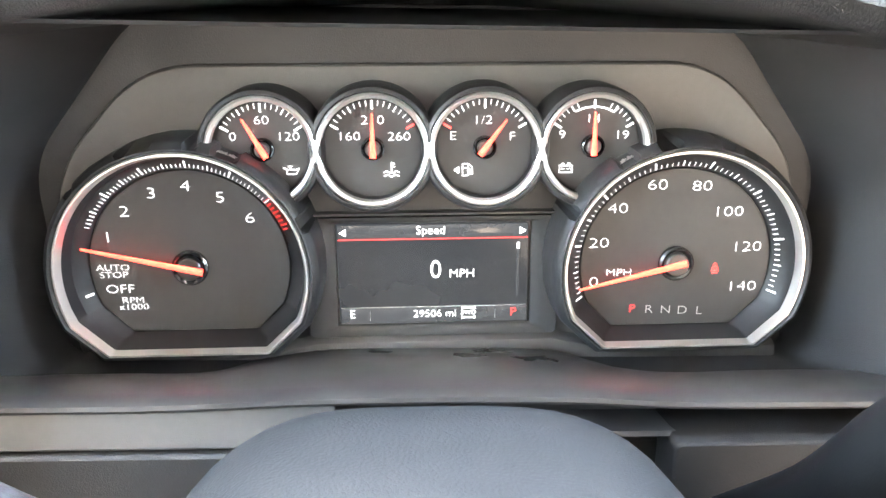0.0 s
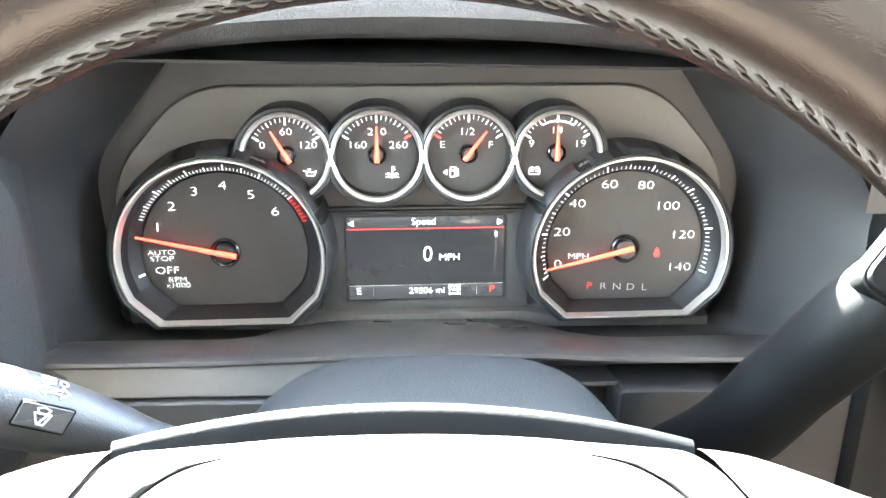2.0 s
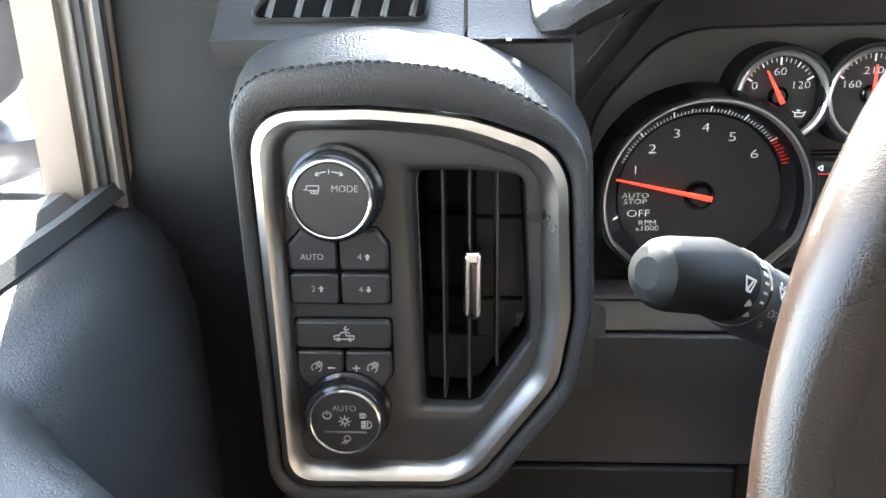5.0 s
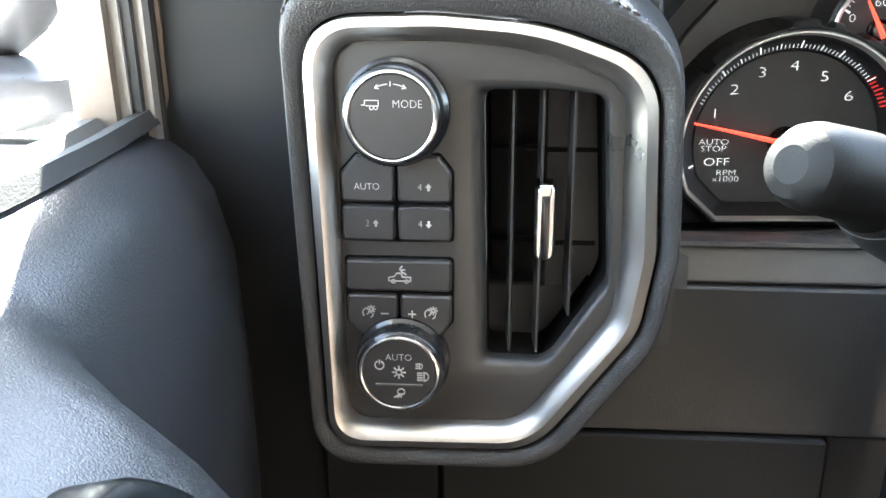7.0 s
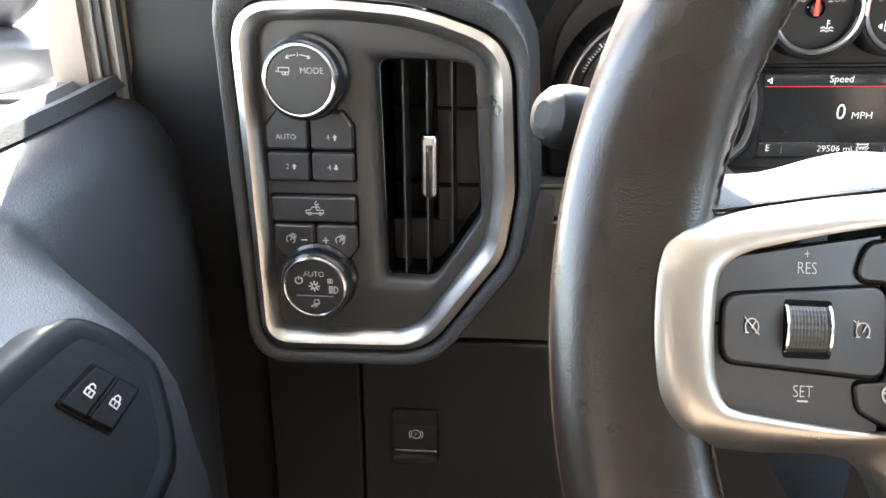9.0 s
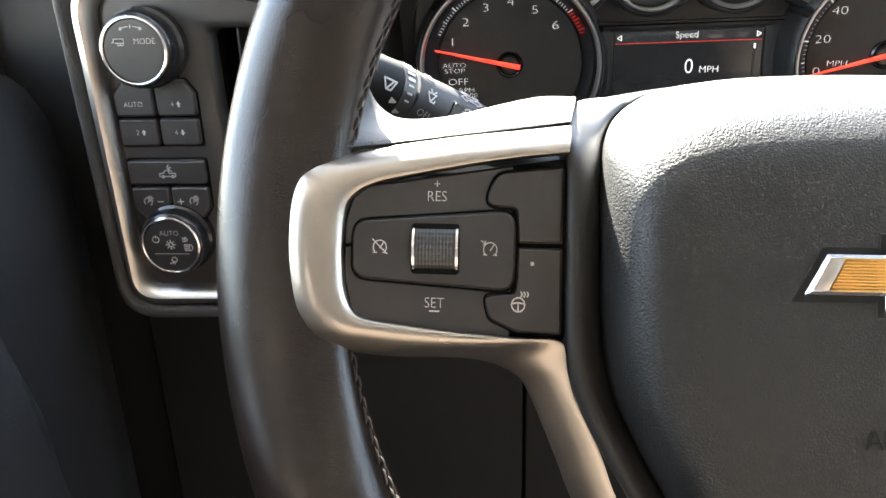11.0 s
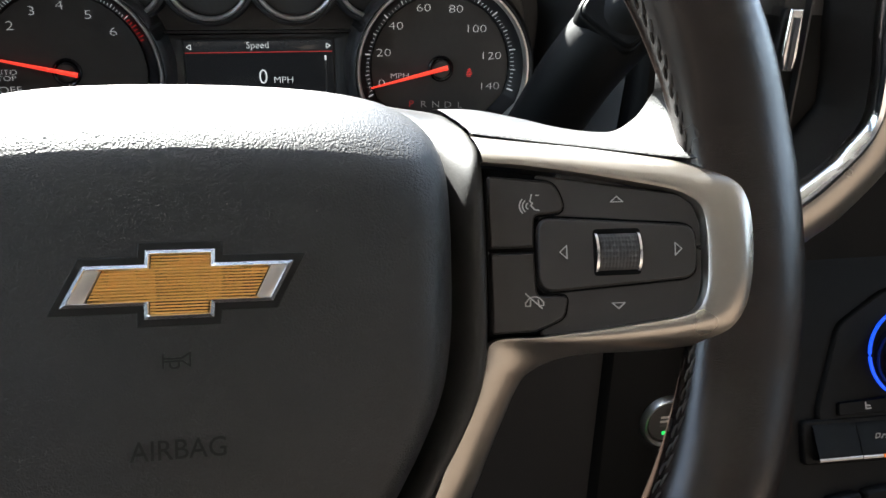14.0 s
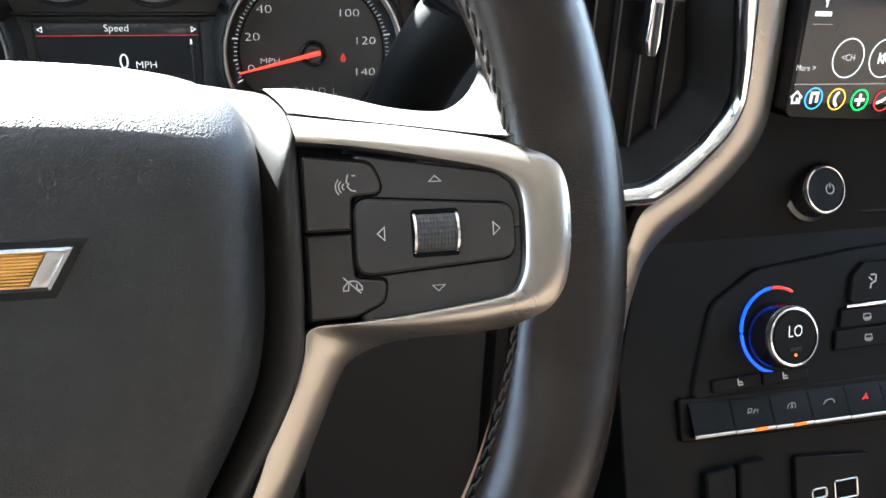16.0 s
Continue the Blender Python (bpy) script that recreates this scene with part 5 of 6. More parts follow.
def along(d):
    for i in range(len(line) - 1):
        if total[i + 1] >= d:
            return line[i].lerp(line[i + 1], (d - total[i]) / max(1e-6, total[i + 1] - total[i]))
    return line[-1]


d = 0.001
while d + 0.0032 < total[-1]:
    a, b = along(d), along(d + 0.0030)
    up = Vector((0, -0.0006, 0.0004))
    tube([a, (a + b) / 2 + up, b], [0.0004, 0.0007, 0.0004], 6, bm=bm)
    d += 0.0042
tagged(part("pad_stitching", bm, M["stitch_dark"], pad), kind="stuff")
part("chrome_frame", surround(FO, FI, 0.2290, 0.238, 0.2395, 0.45), M["chrome_satin"], panel, "satin chrome frame")
VENT = rounded([(-0.2651, 0.6853), (-0.2480, 0.6856), (-0.2330, 0.6852), (-0.2155, 0.6837), (-0.2125, 0.6400), (-0.2102, 0.6039), (-0.2354, 0.5647), (-0.2624, 0.5654)], [0.005, 0.01, 0.01, 0.006, 0.02, 0.012, 0.012, 0.004], 8)
part("fascia", banded(inset(FI, -0.003), VENT, [(0.0, 0.2410), (0.05, 0.2388), (0.10, 0.2385), (0.78, 0.2385), (0.90, 0.2389), (0.96, 0.2402), (0.99, 0.2440), (1.0, 0.2468)]), M["plastic_fine"], panel, sharp=60)
part("vent_duct", loft([at(inset(VENT, 0.0002), 0.2466), at(inset(VENT, 0.001), 0.290)], cap_last=True), M["gap"], panel)
part("vent_back", plate(inset(VENT, 0.0015), 0.282, 0.289, 0.0005), M["stack"], panel)


def knob(parent, name, cx, cz, y_base, y_front, r, ring_mat, label, ribs=36, cap="plastic_fine", skirt=1.21):
    """A turned knob on a panel that faces -y: ribbed skirt, bright ring and flat cap."""
    bm = bmesh.new()
    rings = []
    for rr, y, rib in ((r * (skirt + 0.01), y_base, 0), (r * skirt, y_base + (y_front - y_base) * 0.35, 0), (r * 1.12, y_base + (y_front - y_base) * 0.42, 0.00022), (r * 1.10, y_front + 0.0022, 0.00022), (r * 1.05, y_front + 0.0008, 0), (r * 1.0, y_front + 0.0004, 0)):
        rings.append(at([(cx + (rr + (rib if q % 2 else -rib)) * math.cos(2 * math.pi * q / (2 * ribs)), cz + (rr + (rib if q % 2 else -rib)) * math.sin(2 * math.pi * q / (2 * ribs))) for q in range(2 * ribs)], y))
    body = part(name, loft(rings, cap_last=True), M["plastic_gloss"], parent, label)
    part("bright_ring", turned(cx, cz, [(r * 1.01, y_front + 0.001), (r * 1.0, y_front - 0.0006), (r * 0.95, y_front - 0.0010), (r * 0.92, y_front - 0.0007), (r * 0.905, y_front + 0.001)], 56, cap_last=False), ring_mat, body)
    part("cap", turned(cx, cz, [(r * 0.907, y_front + 0.0008), (r * 0.895, y_front + 0.0001), (r * 0.82, y_front)], 48), M[cap], body)
    return body


# ---- the switch panel's controls ----
mode_knob = knob(panel, "drive_mode_knob", -0.3010, 0.6772, 0.2385, 0.2195, 0.0182, M["chrome"], "round drive mode knob with bright ring", 56)
words("MODE", -0.2945, 0.2192, 0.6822, 0.0032, M["print_dim"], mode_knob, "lettering", 0.95)
strokes([arc_line(0, 0, 1.0, 62, 84, 5), arc_line(0, 0, 1.0, 96, 118, 5), [(0, 0.94), (0, 1.06)], [(0.47, 0.88), (0.40, 0.98)], [(0.47, 0.88), (0.36, 0.86)], [(-0.47, 0.88), (-0.40, 0.98)], [(-0.47, 0.88), (-0.36, 0.86)]], -0.3010, 0.2194, 0.6772, 0.0128, M["print_dim"], mode_knob, "turn_mark", 0.035)
strokes([[(-1.2, -0.1), (-0.8, -0.1), (-0.8, 0.5), (1, 0.5), (1, -0.2), (-0.6, -0.2)], arc_line(0.1, -0.45, 0.25, 0, 360, 8), arc_line(0.65, -0.45, 0.25, 0, 360, 8)], -0.3088, 0.2194, 0.6822, 0.0030, M["print_dim"], mode_knob, "trailer_symbol", 0.13)
light_knob = knob(panel, "headlamp_knob", -0.3003, 0.5655, 0.2385, 0.2225, 0.0176, M["chrome"], "round headlamp knob with bright ring", 52)
words("AUTO", -0.3003, 0.2222, 0.5730, 0.0032, M["print_dim"], light_knob, "lettering", 0.95)
sun_mark = [arc_line(0, 0, 0.45, 0, 360, 10)] + [[(0.7 * math.cos(k), 0.7 * math.sin(k)), (1.0 * math.cos(k), 1.0 * math.sin(k))] for k in [i * math.pi / 4 for i in range(8)]]
strokes(sun_mark, -0.3003, 0.2224, 0.5660, 0.0028, M["print_dim"], light_knob, "lamp_symbol", 0.2)
strokes([arc_line(0, 0, 0.8, 120, 420, 14), [(0, 0.3), (0, 1.0)]], -0.3088, 0.2224, 0.5692, 0.0024, M["print_dim"], light_knob, "off_symbol", 0.22)
strokes([[(-1, 0.5), (-0.4, 0.5)], [(-1, 0), (-0.4, 0)], [(-1, -0.5), (-0.4, -0.5)], [(-0.2, 0.6), (-0.2, -0.6)], arc_line(-0.2, 0, 0.6, 90, -90, 8)], -0.2908, 0.2224, 0.5692, 0.0020, M["print_dim"], light_knob, "parking_lamp_symbol", 0.22)
strokes([[(-1, 0.6), (-0.3, 0.6)], [(-1, 0.2), (-0.3, 0.2)], [(-1, -0.2), (-0.3, -0.2)], [(-1, -0.6), (-0.3, -0.6)], [(0, 0.7), (0, -0.7)], arc_line(0, 0, 0.7, 90, -90, 8)], -0.2893, 0.2224, 0.5642, 0.0028, M["print_dim"], light_knob, "headlamp_symbol", 0.2)
strokes([arc_line(0.2, 0.2, 0.6, -30, 240, 8), [(-0.2, -0.2), (0.6, -0.2)], [(-0.3, -0.4), (-0.9, -0.8)], [(0, -0.4), (-0.4, -0.9)], [(0.3, -0.4), (0.1, -0.9)]], -0.3000, 0.2224, 0.5560, 0.0026, M["print_dim"], light_knob, "fog_lamp_symbol", 0.2)
part("cap_ridge", box(-0.3105, -0.2900, 0.2212, 0.2225, 0.5598, 0.5606, 0.0002), M["plastic_grey"], light_knob)

part("button_gap", plate(rounded([(-0.3262, 0.6208), (-0.2772, 0.6208), (-0.2772, 0.6520), (-0.2830, 0.6600), (-0.3190, 0.6600), (-0.3262, 0.6520)], 0.0025), 0.2380, 0.242, 0.0003), M["gap"], panel)
part("button_gap", plate(rounded([(-0.3256, 0.5840), (-0.3195, 0.5768), (-0.2825, 0.5768), (-0.2772, 0.5840), (-0.2772, 0.6142), (-0.3256, 0.6142)], 0.0025), 0.2380, 0.242, 0.0003), M["gap"], panel)
SWITCHES = [
    ("drive_button", [(-0.3255, 0.6386), (-0.3020, 0.6386), (-0.3020, 0.6594), (-0.3188, 0.6594), (-0.3255, 0.6520)]),
    ("drive_button", [(-0.3014, 0.6386), (-0.2779, 0.6386), (-0.2779, 0.6520), (-0.2832, 0.6594), (-0.3014, 0.6594)]),
    ("drive_button", [(-0.3255, 0.6214), (-0.3020, 0.6214), (-0.3020, 0.6378), (-0.3255, 0.6378)]),
    ("drive_button", [(-0.3014, 0.6214), (-0.2779, 0.6214), (-0.2779, 0.6378), (-0.3014, 0.6378)]),
    ("cargo_lamp_button", [(-0.3249, 0.5983), (-0.2779, 0.5983), (-0.2779, 0.6136), (-0.3249, 0.6136)]),
    ("dimmer_button", [(-0.3249, 0.5842), (-0.3192, 0.5775), (-0.3017, 0.5775), (-0.3017, 0.5975), (-0.3249, 0.5975)]),
    ("dimmer_button", [(-0.3011, 0.5775), (-0.2828, 0.5775), (-0.2779, 0.5842), (-0.2779, 0.5975), (-0.3011, 0.5975)]),
]
for name, pts in SWITCHES:
    part(name, plate(inset(rounded(pts, 0.0028, 4), 0.00035), 0.2348, 0.240, 0.0016), M["plastic_fine"], panel)
for body, x, z, up in (("AUTO", -0.3140, 0.6458, 0), ("4", -0.2915, 0.6458, 1), ("2", -0.3142, 0.6298, 1), ("4", -0.2915, 0.6296, -1)):
    words(body, x, 0.2345, z, 0.0030, M["print_dim"], panel, "lettering", 0.95)
    if up:
        head = [(-0.0005, -0.0015), (0.0005, -0.0015), (0.0005, 0.0), (0.0014, 0.0), (0.0, 0.0016), (-0.0014, 0.0), (-0.0005, 0.0)]
        part("arrow_mark", plate([(x + 0.0036 + px, z + pz * up) for px, pz in head], 0.2346, 0.2350, 0.0001), M["print_dim"], panel)
strokes([[(-1.2, -0.4), (-1.2, 0.0), (-0.6, 0.1), (-0.3, 0.5), (0.2, 0.5), (0.3, 0.05), (1.2, 0.05), (1.2, -0.4), (-1.2, -0.4)], arc_line(-0.7, -0.45, 0.2, 0, 360, 8), arc_line(0.75, -0.45, 0.2, 0, 360, 8), [(0.2, 0.7), (0.7, 0.35)], [(0.1, 0.85), (0.6, 0.9)], [(0.05, 1.0), (0.3, 1.3)]], -0.3008, 0.2347, 0.6055, 0.0040, M["print_dim"], panel, "cargo_lamp_symbol", 0.13)
for x, sg in ((-0.3152, -1), (-0.2876, 1)):
    strokes([arc_line(0, 0, 0.8, 100, 215, 7), [(-0.1, -0.2), (0.4, 0.4)]] + [[(0.5 + a * 0.6, 0.6 + b * 0.6) for a, b in ln] for ln in sun_mark] + [arc_line(0.1, -0.1, 0.7, -60, 0, 4)], x, 0.2347, 0.5886, 0.0029, M["print_dim"], panel, "dimmer_symbol", 0.2)
    strokes([[(-1, 0), (1, 0)]] + ([[(0, -1), (0, 1)]] if sg > 0 else []), -0.3077 if sg < 0 else -0.2955, 0.2347, 0.5884, 0.0015, M["print_dim"], panel, "plus_mark" if sg > 0 else "minus_mark", 0.4)
# vent slats and slider
for xt, xb in ((-0.2529, -0.2524), (-0.2402, -0.2400), (-0.2272, -0.2262)):
    zb = 0.5665 if xt < -0.23 else 0.585
    bm = loft([[(xt - 0.0005, 0.2460, 0.6850), (xt + 0.0005, 0.2460, 0.6850), (xt + 0.0015, 0.262, 0.6850), (xt - 0.0015, 0.262, 0.6850)], [(xb - 0.0005, 0.2460, zb), (xb + 0.0005, 0.2460, zb), (xb + 0.0015, 0.262, zb), (xb - 0.0015, 0.262, zb)]], cap_first=True, cap_last=True)
    part("vent_slat", bm, M["plastic"], panel)
for z in (0.612, 0.656):
    part("rear_slat", box(-0.262, -0.213, 0.2690, 0.279, z - 0.0010, z + 0.0010, 0.0003), M["stack"], panel)
slider = part("vent_slider", loft([at(inset(rounded([(-0.2430, 0.6150), (-0.2412, 0.6126), (-0.2356, 0.6126), (-0.2338, 0.6150), (-0.2338, 0.6440), (-0.2352, 0.6470), (-0.2416, 0.6470), (-0.2430, 0.6440)], 0.0008, 3), d), y) for d, y in ((0, 0.252), (0, 0.2415), (0.0006, 0.2400), (0.0014, 0.2394))], cap_last=True), M["chrome"], panel, "bright chrome vent slider")
part("slider_grip", box(-0.2402, -0.2366, 0.2378, 0.2410, 0.6135, 0.6415, 0.0004), M["plastic_gloss"], slider)

# ---- parking brake switch ----
brake = placed("parking_brake_switch", (-0.2500, 0.268, 0.437), "small black parking brake switch with a bright lip", "switch")
part("bezel", surround(rounded(rect(-0.2655, -0.2345, 0.4265, 0.4690), 0.003), rounded(rect(-0.2638, -0.2362, 0.4355, 0.4660), 0.002), 0.2655, 0.269, 0.272, 0.3), M["knee"], brake)
part("paddle", loft([[(-0.2637, 0.2725, 0.4658), (-0.2363, 0.2725, 0.4658)], [(-0.2637, 0.2690, 0.4620), (-0.2363, 0.2690, 0.4620)], [(-0.2637, 0.2655, 0.4420), (-0.2363, 0.2655, 0.4420)], [(-0.2637, 0.2665, 0.4385), (-0.2363, 0.2665, 0.4385)], [(-0.2637, 0.2720, 0.4355), (-0.2363, 0.2720, 0.4355)]], closed=False), M["knee"], brake)
part("bright_lip", box(-0.2636, -0.2364, 0.2645, 0.2662, 0.4384, 0.4398, 0.0003), M["chrome"], brake)
words("P", -0.2498, 0.2658, 0.4505, 0.0030, M["print_dim"], brake, "lettering", 1.0)
strokes([arc_line(0, 0, 0.7, 0, 360, 14), arc_line(0, 0, 1.0, 145, 215, 6), arc_line(0, 0, 1.0, -35, 35, 6)], -0.2498, 0.2664, 0.4505, 0.0044, M["print_dim"], brake, "brake_symbol", 0.12)

# ---- defroster vent at the end of the dash ----
vent = thing("defroster_vent", Matrix.Translation((-0.300, 0.2805, 0.7645)) @ pose(0, 0, 0, -30, 0, 0), "black side window defroster vent with upright fins", "air vent")
vo = rounded([(-0.044, -0.0085), (0.0385, -0.0085), (0.0395, 0.0085), (-0.032, 0.0075)], 0.003, 4)
part("vent_frame", surround(inset(vo, -0.0022), vo, -0.0032, 0.003, 0.004, 0.4), M["plastic_fine"], vent)
# flat near-black plate stands in for the shaded opening behind the fins
part("vent_duct", plate(inset(vo, -0.0004), -0.0006, 0.0015, 0.0002), M["gap"], vent)
for i in range(6):
    x = -0.0375 + 0.0138 * i
    part("vent_fin", loft([[(x, -0.0022, -0.0083), (x + 0.0012, -0.0022, -0.0083), (x + 0.0050, 0.0012, -0.0083), (x + 0.0038, 0.0012, -0.0083)], [(x + 0.004, -0.0022, 0.0082), (x + 0.0052, -0.0022, 0.0082), (x + 0.0078, 0.0012, 0.0082), (x + 0.0066, 0.0012, 0.0082)]], cap_first=True, cap_last=True), M["plastic_grey"], vent)

# ---- driver's door, window post and pillar ----
door = placed("door", (-0.42, -0.3, 0.0), "closed driver's door with padded dark vinyl trim", "door")


def ease(t):
    t = min(1.0, max(0.0, t))
    return t * t * (3 - 2 * t)


def lerp_table(rows, z):
    for (z0, x0), (z1, x1) in zip(rows, rows[1:]):
        if z >= z1:
            return x1 + (x0 - x1) * (z - z1) / (z0 - z1) if z0 != z1 else x0
    return rows[-1][1]


BASE = [(0.676, -0.432), (0.673, -0.420), (0.667, -0.405), (0.657, -0.392), (0.642, -0.383), (0.61, -0.375), (0.55, -0.372), (0.2, -0.372)]
BULGE = [(0.676, 0.0), (0.668, 0.001), (0.655, 0.014), (0.640, 0.030), (0.620, 0.044), (0.595, 0.052), (0.55, 0.055), (0.2, 0.050)]
zs = [0.6755, 0.6745, 0.672, 0.668, 0.663, 0.657, 0.65, 0.642, 0.633, 0.622, 0.61, 0.597, 0.582, 0.565, 0.54, 0.5, 0.44, 0.35, 0.2, 0.02]
ys = [-1.0 + 0.05 * i for i in range(20)] + [-0.02, 0.0, 0.02, 0.04, 0.06, 0.075, 0.085, 0.095, 0.105, 0.112, 0.118, 0.122, 0.126, 0.13, 0.14, 0.16, 0.2, 0.24, 0.262, 0.30, 0.36]
SILL = ((-1.0, 0.648), (0.0, 0.6535), (0.10, 0.6575), (0.173, 0.6605), (0.211, 0.6628), (0.234, 0.6645), (0.281, 0.6695))


def sill_z(y):
    for (y0, z0), (y1, z1) in zip(SILL, SILL[1:]):
        if y <= y1:
            return z0 + (z1 - z0) * (y - y0) / (y1 - y0)
    return SILL[-1][1]


part("door_trim", loft([[(lerp_table(BASE, z) + lerp_table(BULGE, z) * ease((0.128 + 0.012 * (0.60 - z) / 0.1 - y) / 0.035) - (0.02 * ease((y - 0.24) / 0.05)), y, z + (sill_z(y) - 0.6745) * ease((z - 0.45) / 0.2)) for y in ys] for z in zs], closed=False), M["door_leather"], door, sharp=60)
part("door_shell", box(-0.50, -0.44, -1.0, 0.36, 0.0, 0.655, 0.01), M["paint"], door)
part("window_seal", loft([[(-0.436, y, z), (-0.431, y, z + 0.006), (-0.424, y, z + 0.007), (-0.420, y, z)] for y, z in SILL], closed=False), M["rubber"], door)
part("belt_trim", loft([[(-0.455, y, z - 0.004), (-0.452, y, z + 0.005), (-0.444, y, z + 0.006), (-0.438, y, z)] for y, z in SILL], closed=False), M["plastic_grey"], door)
for name, x, y0, y1, mat in (("window_post", -0.4345, 0.2690, 0.2745, "post"), ("post_trim", -0.4300, 0.2750, 0.2770, "post_light"), ("window_channel", -0.4255, 0.2772, 0.2810, "rubber"), ("post_trim", -0.4215, 0.2815, 0.2885, "post_light"), ("door_seal", -0.4200, 0.2887, 0.2915, "rubber"), ("window_post", -0.4180, 0.2917, 0.3050, "post")):
    bm = loft([[(x - 0.02, y0 + s, z), (x, y0 + s, z), (x, y1 + s, z), (x - 0.02, y1 + s, z)] for z, s in ((0.60, 0.0), (0.80, -0.006), (0.95, -0.09), (1.24, -0.34))], cap_last=True)
    part(name, bm, M[mat], door)
# out of view, widened rearwards to keep the sun off the door trim
part("window_frame", loft([[(-0.455, y0, z), (-0.437, y0, z), (-0.437, y1, z), (-0.455, y1, z)] for z, y0, y1 in ((0.800, 0.245, 0.263), (0.86, 0.190, 0.222), (0.95, 0.085, 0.165), (1.24, -0.22, -0.075))], cap_first=True, cap_last=True), M["pillar"], door)
# pull cup with the lock switches
BEZEL = glide([(-0.045, -0.085), (-0.036, -0.035), (-0.031, -0.011), (-0.0279, 0.0029), (-0.0253, 0.0125), (-0.0208, 0.0201), (-0.0092, 0.0250), (0.0053, 0.0263), (0.0144, 0.0242), (0.0281, 0.0113), (0.0369, -0.0018), (0.0381, -0.0148), (0.040, -0.040), (0.040, -0.085)], 4)
lock = part("switch_bezel", loft([at(inset(BEZEL, d), y) for d, y in ((-0.004, 0.030), (-0.0006, 0.008), (0.0, 0.0042), (0.0010, 0.0016), (0.0028, 0.0002), (0.0050, 0.0), (0.0085, 0.0006))], cap_last=True), M["bezel"], door, "smooth black switch bezel on the armrest")
n = Vector((0.80, -0.25, 0.50)).normalized()
xa = Vector((0.569, 0.257, -0.782))
xa = (xa - n * xa.dot(n)).normalized()
za = xa.cross(-n).normalized()
if za.y < 0:
    za = -za
mm = Matrix((xa, -n, za)).transposed().to_4x4()
toward = Vector((0.129, -0.213, 0.133)).normalized()
mm = mm @ Matrix.Scale(0.972, 4)
mm.translation = Vector((-0.3267, 0.0470, 0.6040)) + toward * 0.008
lock.matrix_parent_inverse = Matrix()
lock.matrix_basis = ORIGIN[door.name].inverted() @ mm
part("button_gap", plate(rounded([(-0.0116, -0.0112), (0.0094, -0.0084), (0.0109, 0.0115), (-0.0083, 0.0085)], 0.0018), -0.0002, 0.004, 0.0002), M["gap"], lock)
for x, dz, pts, shackle in ((-0.0046, -0.0010, [(-0.0106, -0.0101), (-0.0014, -0.0089), (0.0006, 0.0088), (-0.0073, 0.0074)], 1), (0.0046, 0.0010, [(-0.0004, -0.0087), (0.0085, -0.0074), (0.0098, 0.0105), (0.0016, 0.0090)], 0)):
    k = part("lock_button", plate(rounded(pts, 0.001), -0.0016, 0.004, 0.0007), M["stack"], lock)
    strokes([[(-0.6, -0.8), (0.6, -0.8), (0.6, 0.1), (-0.6, 0.1), (-0.6, -0.8)], [(-0.4, 0.1), (-0.4, 0.6), (-0.2, 0.9), (0.2, 0.9), (0.4, 0.6)] + ([] if shackle else [(0.4, 0.1)]), [(0, -0.5), (0, -0.2)]], x, -0.0017, dz, 0.0025, M["print_dim"], k, "padlock_symbol", 0.17)
part("button_ridge", plate([(-0.0013, -0.0086), (-0.0004, -0.0085), (0.0016, 0.0086), (0.0007, 0.0085)], -0.0021, 0.002, 0.0002), M["bezel"], lock)

pillar = placed("windscreen_pillar", (-0.36, 0.45, 0.75), "dark windscreen pillar with grey cloth trim", "pillar")
part("pillar_base", loft([[(-0.425, 0.290, 0.20), (-0.336, 0.279, 0.20), (-0.334, 0.33, 0.20), (-0.35, 0.60, 0.20)],
                          [(-0.425, 0.290, 0.60), (-0.337, 0.279, 0.60), (-0.334, 0.33, 0.60), (-0.35, 0.60, 0.60)],
                          [(-0.425, 0.290, 0.70), (-0.342, 0.281, 0.70), (-0.336, 0.33, 0.70), (-0.345, 0.60, 0.70)],
                          [(-0.425, 0.289, 0.790), (-0.368, 0.289, 0.790), (-0.335, 0.34, 0.790), (-0.310, 0.56, 0.790)]], closed=False), M["lever"], pillar, sharp=50)
part("pillar_trim", loft([[(-0.422, 0.288, 0.785), (-0.368, 0.290, 0.785), (-0.330, 0.34, 0.785), (-0.306, 0.54, 0.785), (-0.43, 0.60, 0.785)],
                          [(-0.424, 0.276, 0.83), (-0.376, 0.278, 0.83), (-0.336, 0.335, 0.83), (-0.318, 0.48, 0.83), (-0.43, 0.54, 0.83)],
                          [(-0.428, 0.255, 0.88), (-0.384, 0.255, 0.88), (-0.348, 0.305, 0.88), (-0.334, 0.42, 0.88), (-0.435, 0.48, 0.88)],
                          [(-0.440, 0.18, 0.95), (-0.400, 0.18, 0.95), (-0.370, 0.225, 0.95), (-0.360, 0.31, 0.95), (-0.45, 0.38, 0.95)],
                          [(-0.47, -0.08, 1.24), (-0.445, -0.08, 1.24), (-0.43, -0.05, 1.24), (-0.42, 0.02, 1.24), (-0.48, 0.05, 1.24)]]), M["pillar"], pillar, sharp=50)

part("pillar_foot", loft([[(-0.340, 0.322, 0.786), (-0.326, 0.342, 0.784), (-0.302, 0.54, 0.786)], [(-0.342, 0.316, 0.806), (-0.330, 0.338, 0.806), (-0.310, 0.505, 0.808)], [(-0.346, 0.308, 0.830), (-0.332, 0.333, 0.830), (-0.315, 0.478, 0.832)], [(-0.3493, 0.296, 0.850), (-0.337, 0.3204, 0.850), (-0.322, 0.4489, 0.851)]], closed=False), M["pillar_cloth"], pillar, "grey cloth foot of the pillar")

